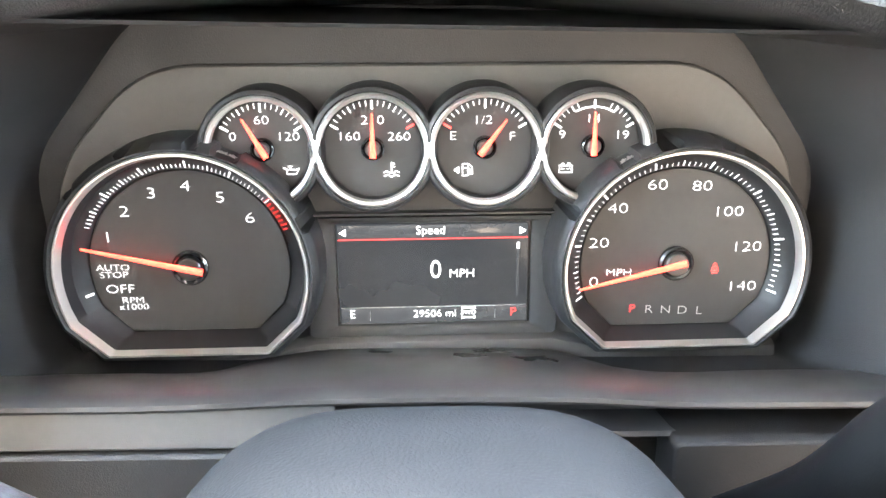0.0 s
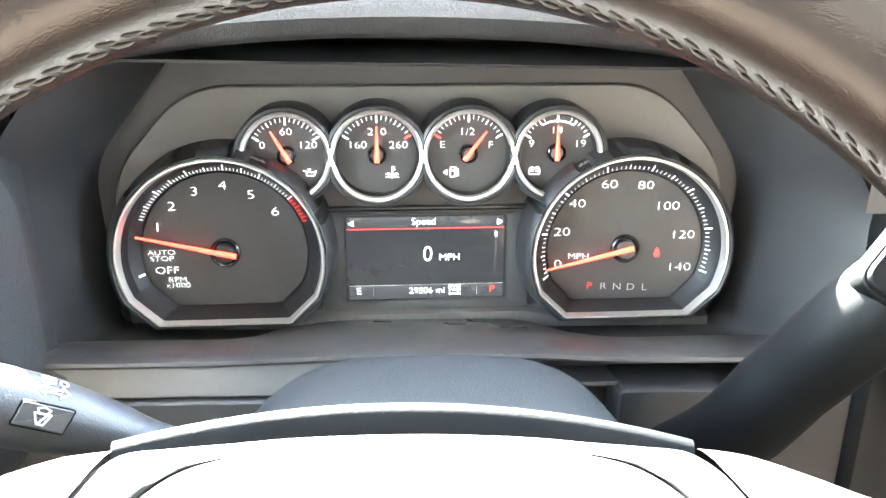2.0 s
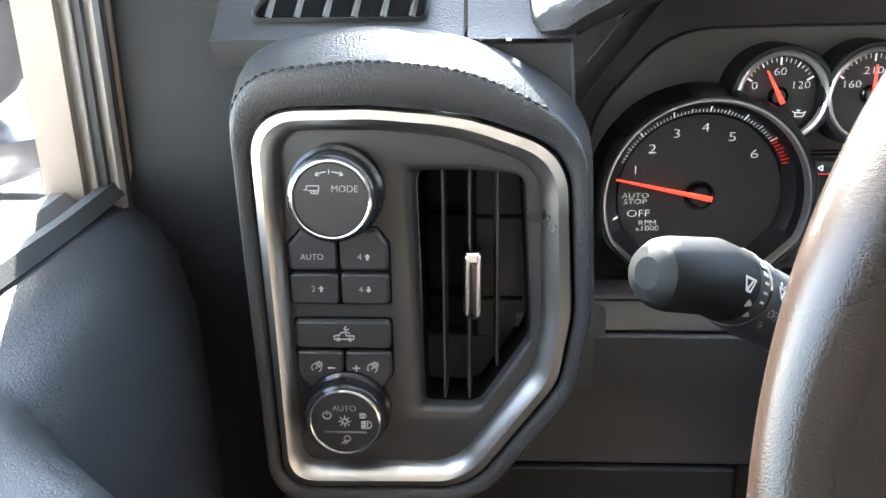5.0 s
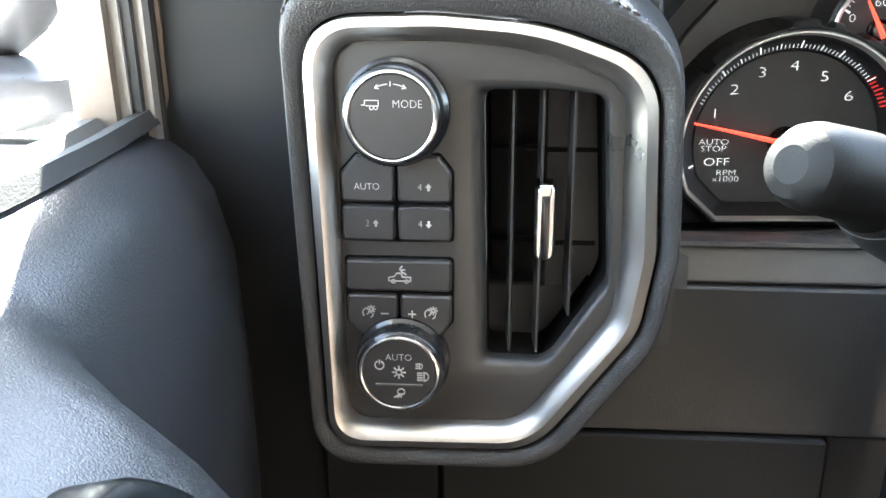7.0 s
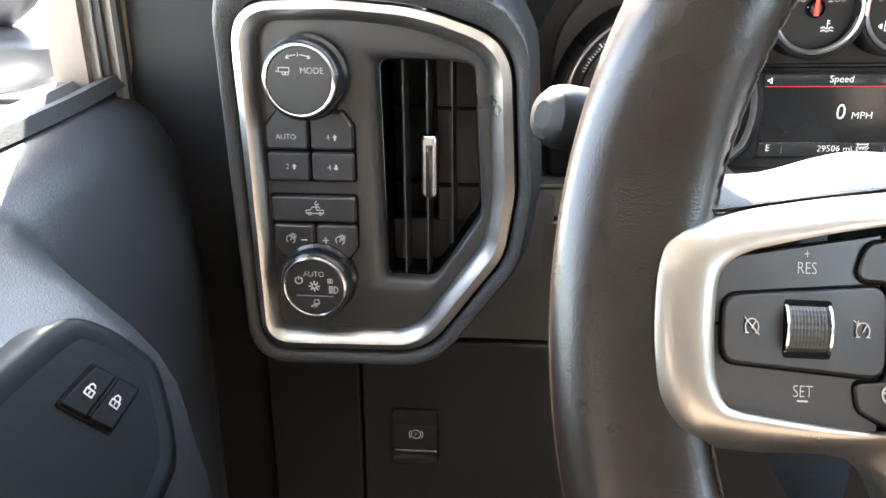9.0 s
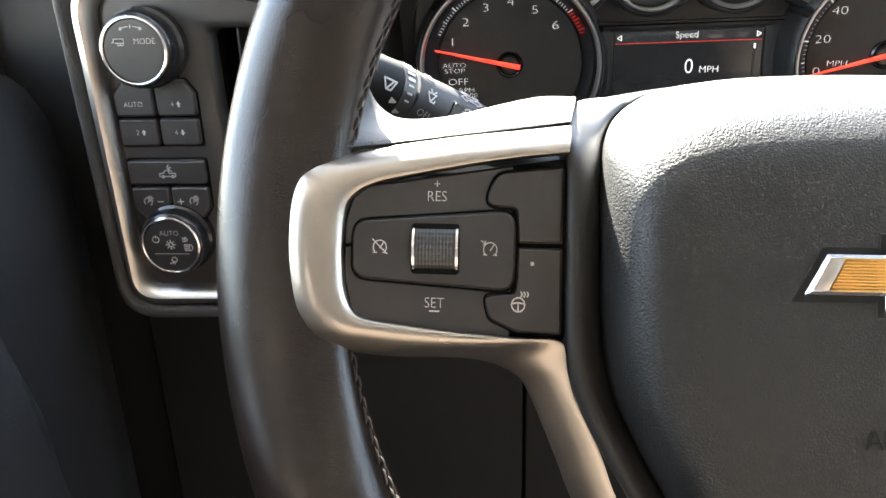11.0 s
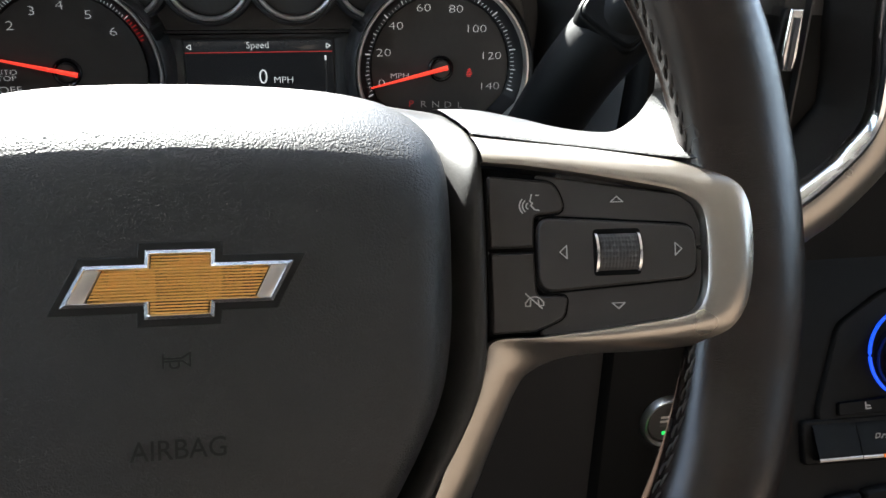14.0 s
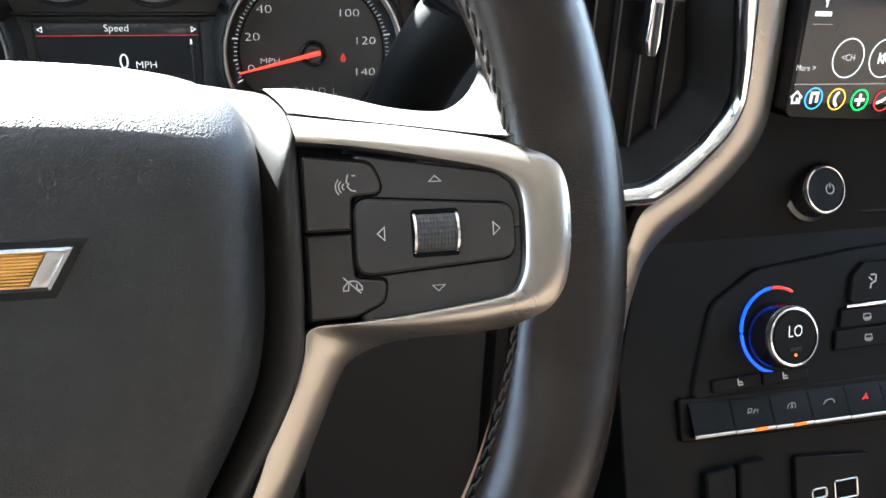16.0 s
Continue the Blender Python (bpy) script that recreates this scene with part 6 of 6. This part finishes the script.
# ---- outside mirror ----
mirror = placed("door_mirror", (-0.62, 0.40, 0.66), "black and grey door mirror outside the side window", "mirror")
def blob(cx, cy, cz, rx, ry, rz, n=24, k=12, power=0.75):
    rings = []
    for i in range(1, k):
        b = math.pi * i / k
        rings.append([(cx + rx * math.copysign(abs(math.cos(2 * math.pi * q / n)) ** power, math.cos(2 * math.pi * q / n)) * math.sin(b) ** power, cy + ry * math.copysign(abs(math.sin(2 * math.pi * q / n)) ** power, math.sin(2 * math.pi * q / n)) * math.sin(b) ** power, cz - rz * math.copysign(abs(math.cos(b)) ** power, math.cos(b))) for q in range(n)])
    return loft(rings, cap_first=True, cap_last=True)
part("mirror_shell", blob(-0.642, 0.42, 0.795, 0.11, 0.055, 0.115), M["mirror_shell"], mirror)
part("mirror_base", blob(-0.648, 0.41, 0.668, 0.118, 0.05, 0.028), M["mirror_shell"], mirror)
part("mirror_arm", box(-0.60, -0.46, 0.39, 0.43, 0.60, 0.64, 0.01), M["mirror_shell"], mirror)
part("mirror_glass", plate(rounded(rect(-0.745, -0.575, 0.715, 0.895), 0.03), 0.360, 0.368, 0.002), M["chrome"], mirror)

# ---- start button ----
start = placed("start_button", (0.300, 0.262, 0.4017), "round black start button with a silver ring and a green light", "button")
part("silver_ring", turned(0.306, 0.405, [(0.0215, 0.268), (0.0212, 0.2585), (0.0195, 0.2560), (0.0172, 0.2575), (0.0168, 0.262)], 40, cap_last=False), M["chrome_satin"], start)
part("push_cap", turned(0.306, 0.405, [(0.0166, 0.268), (0.0165, 0.2600), (0.015, 0.2590)], 36), M["plastic_fine"], start)
for z in (0.4095, 0.4060, 0.4025):
    part("print_bar", box(0.300, 0.312, 0.2586, 0.2591, z - 0.0009, z + 0.0009), M["print_dim"] if z > 0.405 else M["plastic_grey"], start)
M["lit_green"] = material("green_light", (0.02, 0.3, 0.05), 0.4, emit=(0.05, 1.0, 0.15), strength=0.0593, var=0.02)
part("green_light", box(0.3025, 0.3095, 0.2584, 0.2591, 0.3945, 0.3972), M["lit_green"], start)

# ---- centre of the dash ----
centre = placed("centre_stack", (0.47, 0.26, 0.30), "black centre stack with silver trim, vent, screen and controls", "centre console")
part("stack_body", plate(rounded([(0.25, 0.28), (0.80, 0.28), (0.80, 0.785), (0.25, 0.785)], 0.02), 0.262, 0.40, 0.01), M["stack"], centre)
CHROME_IN = glide([(0.384, 0.236, 0.800), (0.388, 0.236, 0.745), (0.3914, 0.236, 0.7046), (0.3974, 0.236, 0.6703), (0.3993, 0.236, 0.6520), (0.3994, 0.236, 0.6410), (0.3962, 0.236, 0.6320), (0.3895, 0.236, 0.6232), (0.3803, 0.236, 0.6118), (0.3578, 0.236, 0.5935), (0.3460, 0.236, 0.5872), (0.3324, 0.236, 0.5853), (0.2900, 0.236, 0.5853)], 5)
CHROME_OUT = glide([(0.398, 0.2345, 0.800), (0.402, 0.2345, 0.745), (0.4054, 0.2345, 0.7053), (0.4084, 0.2345, 0.6711), (0.4096, 0.2345, 0.6520), (0.4094, 0.2345, 0.6385), (0.4060, 0.2345, 0.6260), (0.4025, 0.2345, 0.6190), (0.3983, 0.2345, 0.6133), (0.3767, 0.2345, 0.5903), (0.3576, 0.2345, 0.5766), (0.3440, 0.2345, 0.5719), (0.2900, 0.2345, 0.5715)], 5)
SATIN_IN = glide([(0.399, 0.237, 0.800), (0.403, 0.237, 0.745), (0.4064, 0.237, 0.7053), (0.4094, 0.237, 0.6711), (0.4101, 0.237, 0.6485), (0.4072, 0.237, 0.6276), (0.3990, 0.237, 0.6124), (0.3775, 0.237, 0.5894), (0.3584, 0.237, 0.5755), (0.3445, 0.237, 0.5650), (0.3385, 0.237, 0.5450), (0.3340, 0.237, 0.5200), (0.3310, 0.237, 0.4950), (0.3290, 0.237, 0.4650), (0.3275, 0.237, 0.4200)], 5)
SATIN_OUT = glide([(0.432, 0.258, 0.800), (0.4375, 0.258, 0.745), (0.4411, 0.258, 0.7056), (0.4440, 0.258, 0.6663), (0.4455, 0.258, 0.6324), (0.4425, 0.258, 0.6130), (0.4326, 0.258, 0.5933), (0.4064, 0.258, 0.5639), (0.3835, 0.258, 0.5470), (0.3700, 0.258, 0.5328), (0.3605, 0.258, 0.5186), (0.3562, 0.258, 0.5016), (0.3540, 0.258, 0.4850), (0.3528, 0.258, 0.4600), (0.3515, 0.258, 0.4200)], 5)
part("vent_chrome", spoke_strip(CHROME_OUT, CHROME_IN, 1, [(0.0, 1.0, 0.006), (0.0, 1.0, -0.001), (0.06, 1.0, -0.0030), (0.2, 0.8, -0.0050), (0.45, 0.6, -0.0066), (0.7, 0.3, -0.0060), (0.9, 0.1, -0.0030), (1.0, 0.0, 0.0010), (1.0, 0.0, 0.010)]), M["chrome"], centre, "bright chrome vent frame")
part("silver_trim", spoke_strip(SATIN_OUT, SATIN_IN, 1, [(0.0, 1.0, 0.012), (0.0, 1.0, 0.0), (0.05, 0.85, -0.0030), (0.16, 0.60, -0.0060), (0.35, 0.30, -0.0066), (0.65, 0.10, -0.0050), (0.92, 0.02, -0.0034), (1.0, 0.0, -0.0015), (1.0, 0.0, 0.008)]), M["satin"], centre, "satin silver trim round the vent")
well_edge = [(x, z) for x, y, z in CHROME_IN] + [(0.2780, 0.590), (0.2700, 0.600), (0.2650, 0.800)]
part("vent_well", loft([at(well_edge, 0.2400), at(inset(well_edge, 0.003), 0.2430), at(inset(well_edge, 0.010), 0.2490), at(inset(well_edge, 0.018), 0.2560), at(inset(well_edge, 0.020), 0.2600), at(inset(well_edge, 0.020), 0.3000)], cap_last=True), M["lever"], centre, sharp=50)
for x in (0.3040, 0.3215, 0.3400, 0.3590):
    part("vent_slat", box(x - 0.0008, x + 0.0008, 0.2560, 0.274, 0.606, 0.790, 0.0003), M["plastic"], centre)
SLIDE = [(0.3338, 0.704), (0.3345, 0.7055), (0.3425, 0.7055), (0.3432, 0.704), (0.3440, 0.677), (0.3425, 0.6690), (0.3405, 0.6675), (0.3365, 0.6675), (0.3345, 0.6690), (0.3330, 0.677)]
cs = part("vent_slider", loft([at(inset(rounded(SLIDE, 0.0008, 3), d), y) for d, y in ((0, 0.260), (0, 0.2425), (0.0006, 0.2408), (0.0014, 0.2402))], cap_last=True), M["chrome"], centre, "bright chrome vent slider")
part("slider_grip", box(0.3368, 0.3400, 0.2385, 0.2420, 0.6685, 0.7000, 0.0004), M["plastic"], cs)

screen = part("touch_screen", plate(rounded([(0.4440, 0.800), (0.4485, 0.6335), (0.4530, 0.6290), (0.70, 0.6180), (0.70, 0.800)], 0.004), 0.2290, 0.262, 0.0015), M["screen"], centre, "glossy touch screen with coloured icons")
screen.location.x -= 0.0095
part("screen_image", plate([(0.4490, 0.790), (0.4520, 0.6400), (0.69, 0.6320), (0.69, 0.790)], 0.2284, 0.2292, 0.0002), M["display"], screen)
part("screen_line", box(0.4515, 0.69, 0.2278, 0.2284, 0.6516, 0.6522), M["print_dim"], screen)
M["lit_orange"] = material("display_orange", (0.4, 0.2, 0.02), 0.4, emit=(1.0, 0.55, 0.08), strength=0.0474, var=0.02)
M["lit_amber"] = material("amber_light", (0.5, 0.12, 0.02), 0.4, emit=(1.0, 0.20, 0.02), strength=0.034, var=0.02)
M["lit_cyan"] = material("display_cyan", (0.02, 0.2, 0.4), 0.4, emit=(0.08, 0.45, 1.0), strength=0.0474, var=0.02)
for x, mat, kind in ((0.4690, "lit_cyan", 0), (0.4885, "lit_orange", 1), (0.5085, "lit_green", 2), (0.5285, "lit_red", 3)):
    z = 0.6425 - (x - 0.469) * 0.04
    strokes([arc_line(0, 0, 1.0, 0, 360, 20)], x, 0.2280, z, 0.0070, M[mat], screen, "icon_ring", 0.14)
    shape = ([[(-0.3, -0.4), (-0.3, 0.5), (0.4, 0.5), (0.4, -0.3)]], [arc_line(0.5, 0.0, 0.75, 125, 235, 6)], [[(-0.5, 0), (0.5, 0)], [(0, -0.5), (0, 0.5)]], [[(-0.6, -0.2), (0, 0), (0.5, 0.3)]])[kind]
    strokes(shape, x, 0.2280, z, 0.0068, M["lit_white"], screen, "icon", 0.3)
strokes([[(-1, 0), (0, 0.9), (1, 0)], [(-0.7, 0), (-0.7, -0.9), (0.7, -0.9), (0.7, 0)], [(0.2, -0.9), (0.2, -0.2)]], 0.4545, 0.2280, 0.6435, 0.0042, M["lit_white"], screen, "home_icon", 0.28)
for x in (0.4905, 0.5215):
    strokes([arc_line(0, 0, 1.0, 0, 360, 24)], x, 0.2280, 0.6690, 0.0128, M["lit_white"], screen, "screen_button", 0.06)
words("<CH", 0.4905, 0.2279, 0.6692, 0.0046, M["lit_white"], screen, "lettering", 0.9)
strokes([[(-0.8, -0.6), (-0.8, 0.6)], [(0.0, 0.6), (-0.7, 0), (0.0, -0.6), (0.0, 0.6)], [(0.8, 0.6), (0.1, 0), (0.8, -0.6), (0.8, 0.6)]], 0.5210, 0.2280, 0.6690, 0.0052, M["lit_white"], screen, "skip_icon", 0.22)
words("More >", 0.4575, 0.2279, 0.6625, 0.0042, M["lit_white"], screen, "lettering", 0.9)
for z in (0.6905, 0.7245):
    part("list_line", box(0.4560, 0.4715, 0.2279, 0.2284, z - 0.0002, z + 0.0002), M["print_dim"], screen)
strokes([[(0, -1), (0, 1)], [(-0.5, 0.1), (-0.5, 0.4)], [(0.5, 0.3), (0.5, 0.6)], [(0, -0.5), (-0.5, 0.1)], [(0, -0.3), (0.5, 0.3)], [(-0.2, 0.8), (0, 1.1), (0.2, 0.8)]], 0.4635, 0.2280, 0.7065, 0.0048, M["lit_white"], screen, "port_icon", 0.22)
part("name_bar", box(0.4560, 0.4690, 0.2279, 0.2284, 0.6955, 0.6985), M["lit_white"], screen)
part("name_bar", box(0.4590, 0.4700, 0.2279, 0.2284, 0.7290, 0.7318), M["lit_white"], screen)
words("All Good", 0.5030, 0.2279, 0.7360, 0.0062, M["lit_white"], screen, "lettering", 0.9)

# lower controls on the leaning part of the stack
controls = thing("climate_controls", Matrix.Translation((0.479, 0.235, 0.463)) @ pose(0, 0, 0, -22, 0, 0), "black climate and switch panel leaning back below the screen", "control panel")
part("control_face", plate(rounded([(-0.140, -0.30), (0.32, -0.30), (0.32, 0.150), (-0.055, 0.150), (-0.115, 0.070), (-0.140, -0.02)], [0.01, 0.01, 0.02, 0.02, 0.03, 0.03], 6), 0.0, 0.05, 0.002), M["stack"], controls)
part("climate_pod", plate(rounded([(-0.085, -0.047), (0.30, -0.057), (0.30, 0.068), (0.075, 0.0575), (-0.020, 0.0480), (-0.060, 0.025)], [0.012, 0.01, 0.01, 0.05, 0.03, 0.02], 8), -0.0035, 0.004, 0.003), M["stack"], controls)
pk = knob(controls, "power_knob", 0.0315, 0.1042, 0.0, -0.026, 0.0180, M["chrome"], "round power knob with bright ring", 30, "stack", 1.30)
part("knob_collar", turned(0.0325, 0.1100, [(0.0300, 0.001), (0.0290, -0.003), (0.0265, -0.0055), (0.0225, -0.002)], 40, cap_last=False), M["stack"], pk)
strokes([arc_line(0, 0, 0.8, 120, 420, 14), [(0, 0.2), (0, 1.0)]], 0.0330, -0.0284, 0.1042, 0.0045, M["print_dim"], pk, "power_symbol", 0.16)
tk_at = (-0.0062, -0.0030)
tk = knob(controls, "temperature_knob", tk_at[0], tk_at[1], -0.003, -0.026, 0.0218, M["chrome"], "round temperature knob with a lit readout", 40, "stack", 1.14)
part("readout", turned(tk_at[0], tk_at[1], [(0.0186, -0.0255), (0.0184, -0.0266), (0.0176, -0.0267)], 40), M["stack"], tk)
words("LO", tk_at[0], -0.0270, 0.0010, 0.0088, M["lit_white"], tk, "reading", 0.85, shear=0.15)
words("AUTO", tk_at[0], -0.0270, -0.0122, 0.0030, M["plastic_grey"], tk, "lettering", 0.9)
part("amber_dot", turned(tk_at[0] - 0.0005, -0.0162, [(0.0012, -0.0266), (0.0012, -0.0271)], 10), M["lit_amber"], tk)
for a0, a1, mat, label in ((96, 262, "lit_blue", "lit blue temperature arc"), (60, 94, "lit_red", "lit red temperature arc")):
    part("temperature_arc", tube([(-0.0030 + 0.0325 * math.cos(radians(a)), -0.0045, 0.0000 + 0.0325 * math.sin(radians(a))) for a in np.linspace(a0, a1, 36)], 0.0013, 8), M[mat], tk, label)
part("seat_heat_button", plate(rounded([(-0.065, -0.0410), (-0.0216, -0.0405), (-0.0216, -0.0303), (-0.065, -0.0313)], 0.002), -0.0062, 0.0, 0.0012), M["stack"], controls)
part("seat_heat_button", plate(rounded([(-0.0204, -0.0405), (0.0225, -0.0417), (0.0220, -0.0317), (-0.0204, -0.0303)], 0.002), -0.0062, 0.0, 0.0012), M["stack"], controls)
for x in (-0.041, 0.000):
    strokes([[(-0.6, 0.9), (-0.5, -0.5), (0.7, -0.5)], [(-0.3, 0.2), (0.5, 0.1)]], x, -0.0064, -0.0355, 0.0032, M["print_dim"], controls, "seat_symbol", 0.3)
part("mode_button", plate(rounded([(0.0650, 0.0140), (0.140, 0.0140), (0.140, 0.046), (0.082, 0.046), (0.0700, 0.036)], 0.004), -0.0075, 0.0, 0.0015), M["stack"], controls)
part("bright_edge", box(0.0620, 0.140, -0.0080, -0.003, 0.0110, 0.0134, 0.0006), M["chrome"], controls)
for z0, z1 in ((-0.0045, 0.0100), (-0.0215, -0.0062)):
    part("defrost_button", plate(rounded([(0.0480 + (z0 + 0.0215) * 0.4, z0), (0.140, z0), (0.140, z1), (0.0510 + (z0 + 0.0215) * 0.4, z1)], 0.002), -0.0068, 0.0, 0.0012), M["stack"], controls)
    strokes([[(-1, -0.5), (-0.8, 0.5), (0.8, 0.5), (1, -0.5), (-1, -0.5)], [(-0.5, -0.9), (-0.4, -0.2)], [(0, -0.9), (0.1, -0.2)], [(0.5, -0.9), (0.6, -0.2)]], 0.082, -0.0070, (z0 + z1) / 2, 0.0038, M["print_dim"], controls, "defrost_symbol", 0.18)
strokes([[(-0.5, 1), (0.2, 1.0)], [(0.5, 0.9), (0.3, 0), (-0.6, -0.4), (-0.8, -1)], [(-0.9, 0.6), (-0.4, 0.2)]], 0.0905, -0.0077, 0.030, 0.0052, M["print_dim"], controls, "air_symbol", 0.2)
part("audio_key", plate(rounded(rect(0.0800, 0.150, 0.084, 0.1052), 0.006), -0.0060, 0.0, 0.0015), M["stack"], controls)
part("audio_key", plate(rounded(rect(0.0800, 0.150, 0.1088, 0.130), 0.006), -0.0060, 0.0, 0.0015), M["stack"], controls)
part("bright_edge", box(0.0800, 0.150, -0.0072, -0.002, 0.1056, 0.1084, 0.0006), M["chrome"], controls)
# row of rocker switches
part("switch_strip", plate(rounded([(-0.094, -0.074), (0.30, -0.092), (0.30, -0.050), (-0.094, -0.042)], 0.004), -0.0045, 0.004, 0.002), M["stack"], controls)
for i in range(6):
    x0, x1 = -0.0870 + 0.0355 * i, -0.0870 + 0.0355 * i + 0.0347
    dz = 0.006 - 0.0011 * i
    part("rocker_switch", loft([[(x0, -0.0040, -0.0510 + dz), (x1, -0.0040, -0.0518 + dz)], [(x0, -0.0068, -0.0535 + dz), (x1, -0.0068, -0.0543 + dz)], [(x0, -0.0120, -0.0735 + dz), (x1, -0.0120, -0.0743 + dz)], [(x0, -0.0110, -0.0755 + dz), (x1, -0.0110, -0.0763 + dz)], [(x0, -0.003, -0.0765 + dz), (x1, -0.003, -0.0773 + dz)]], closed=False), M["stack"], controls)
    part("bright_edge", loft([[(x0, -0.0124, -0.0738 + dz), (x1, -0.0124, -0.0746 + dz)], [(x0, -0.0128, -0.0748 + dz), (x1, -0.0128, -0.0756 + dz)], [(x0, -0.0124, -0.0762 + dz), (x1, -0.0124, -0.0770 + dz)]], closed=False), M["chrome_satin"], controls)
    if i in (1, 2):
        part("amber_light", box(x0 + 0.0165, x0 + 0.0275, -0.0134, -0.0122, -0.0766 + dz, -0.0742 + dz, 0.0004), M["lit_amber"], controls)
    cx, cz = (x0 + x1) / 2, -0.0625 + dz
    mark = [[[(-0.8, -0.6), (-0.8, 0.6), (-0.2, 0.5), (-0.2, 0.0), (-0.8, -0.1)], [(0.1, -0.3), (0.9, -0.3), (0.9, 0.2), (0.4, 0.3), (0.1, -0.3)]], [arc_line(0, 0, 0.7, -60, 240, 12), [(-0.2, -0.5), (0, 0.5), (0.3, -0.5)]], [[(-1, -0.4), (-0.9, 0.1), (-0.4, 0.5), (0.5, 0.5), (1, 0), (1, -0.4), (-1, -0.4)]], [[(-0.8, -0.6), (0, 0.8), (0.8, -0.6), (-0.8, -0.6)], [(-0.35, -0.3), (0, 0.3), (0.35, -0.3), (-0.35, -0.3)]]]
    if 1 <= i <= 4:
        ob = strokes(mark[i - 1], 0, 0, 0, 0.0052, M["lit_red"] if i == 4 else M["print_dim"], controls, "hazard_symbol" if i == 4 else "switch_symbol", 0.12)
        ob.matrix_basis = Matrix.Translation((cx, -0.0094, cz)) @ pose(0, 0, 0, 14.5, 0, 0)
# flaps and sockets under the row
part("socket_cap", plate(rounded([(-0.0790, -0.135), (-0.0520, -0.135), (-0.0500, -0.0965), (-0.0770, -0.0985)], 0.004), -0.008, 0.0, 0.003), M["stack"], controls)
part("socket_cap", plate(rounded([(-0.0495, -0.135), (-0.0215, -0.135), (-0.0220, -0.0945), (-0.0475, -0.0965)], 0.004), -0.008, 0.0, 0.003), M["stack"], controls)
ports = part("port_plate", plate(rounded([(0.0030, -0.165), (0.0800, -0.165), (0.0780, -0.1060), (0.0050, -0.0985)], 0.004), -0.0050, 0.0, 0.0015), M["stack"], controls)
for x0, x1, z0, z1, r in ((0.0180, 0.0335, -0.1345, -0.1255, 0.004), (0.0400, 0.0635, -0.1385, -0.1225, 0.0025)):
    part("port_rim", surround(rounded(rect(x0, x1, z0, z1), r), inset(rounded(rect(x0, x1, z0, z1), r), 0.0018), -0.0062, -0.0048, -0.0050, 0.4), M["chrome_satin"], ports)
    part("port_slot", plate(inset(rounded(rect(x0, x1, z0, z1), r), 0.0018), -0.0052, -0.0048, 0.0001), M["gap"], ports)
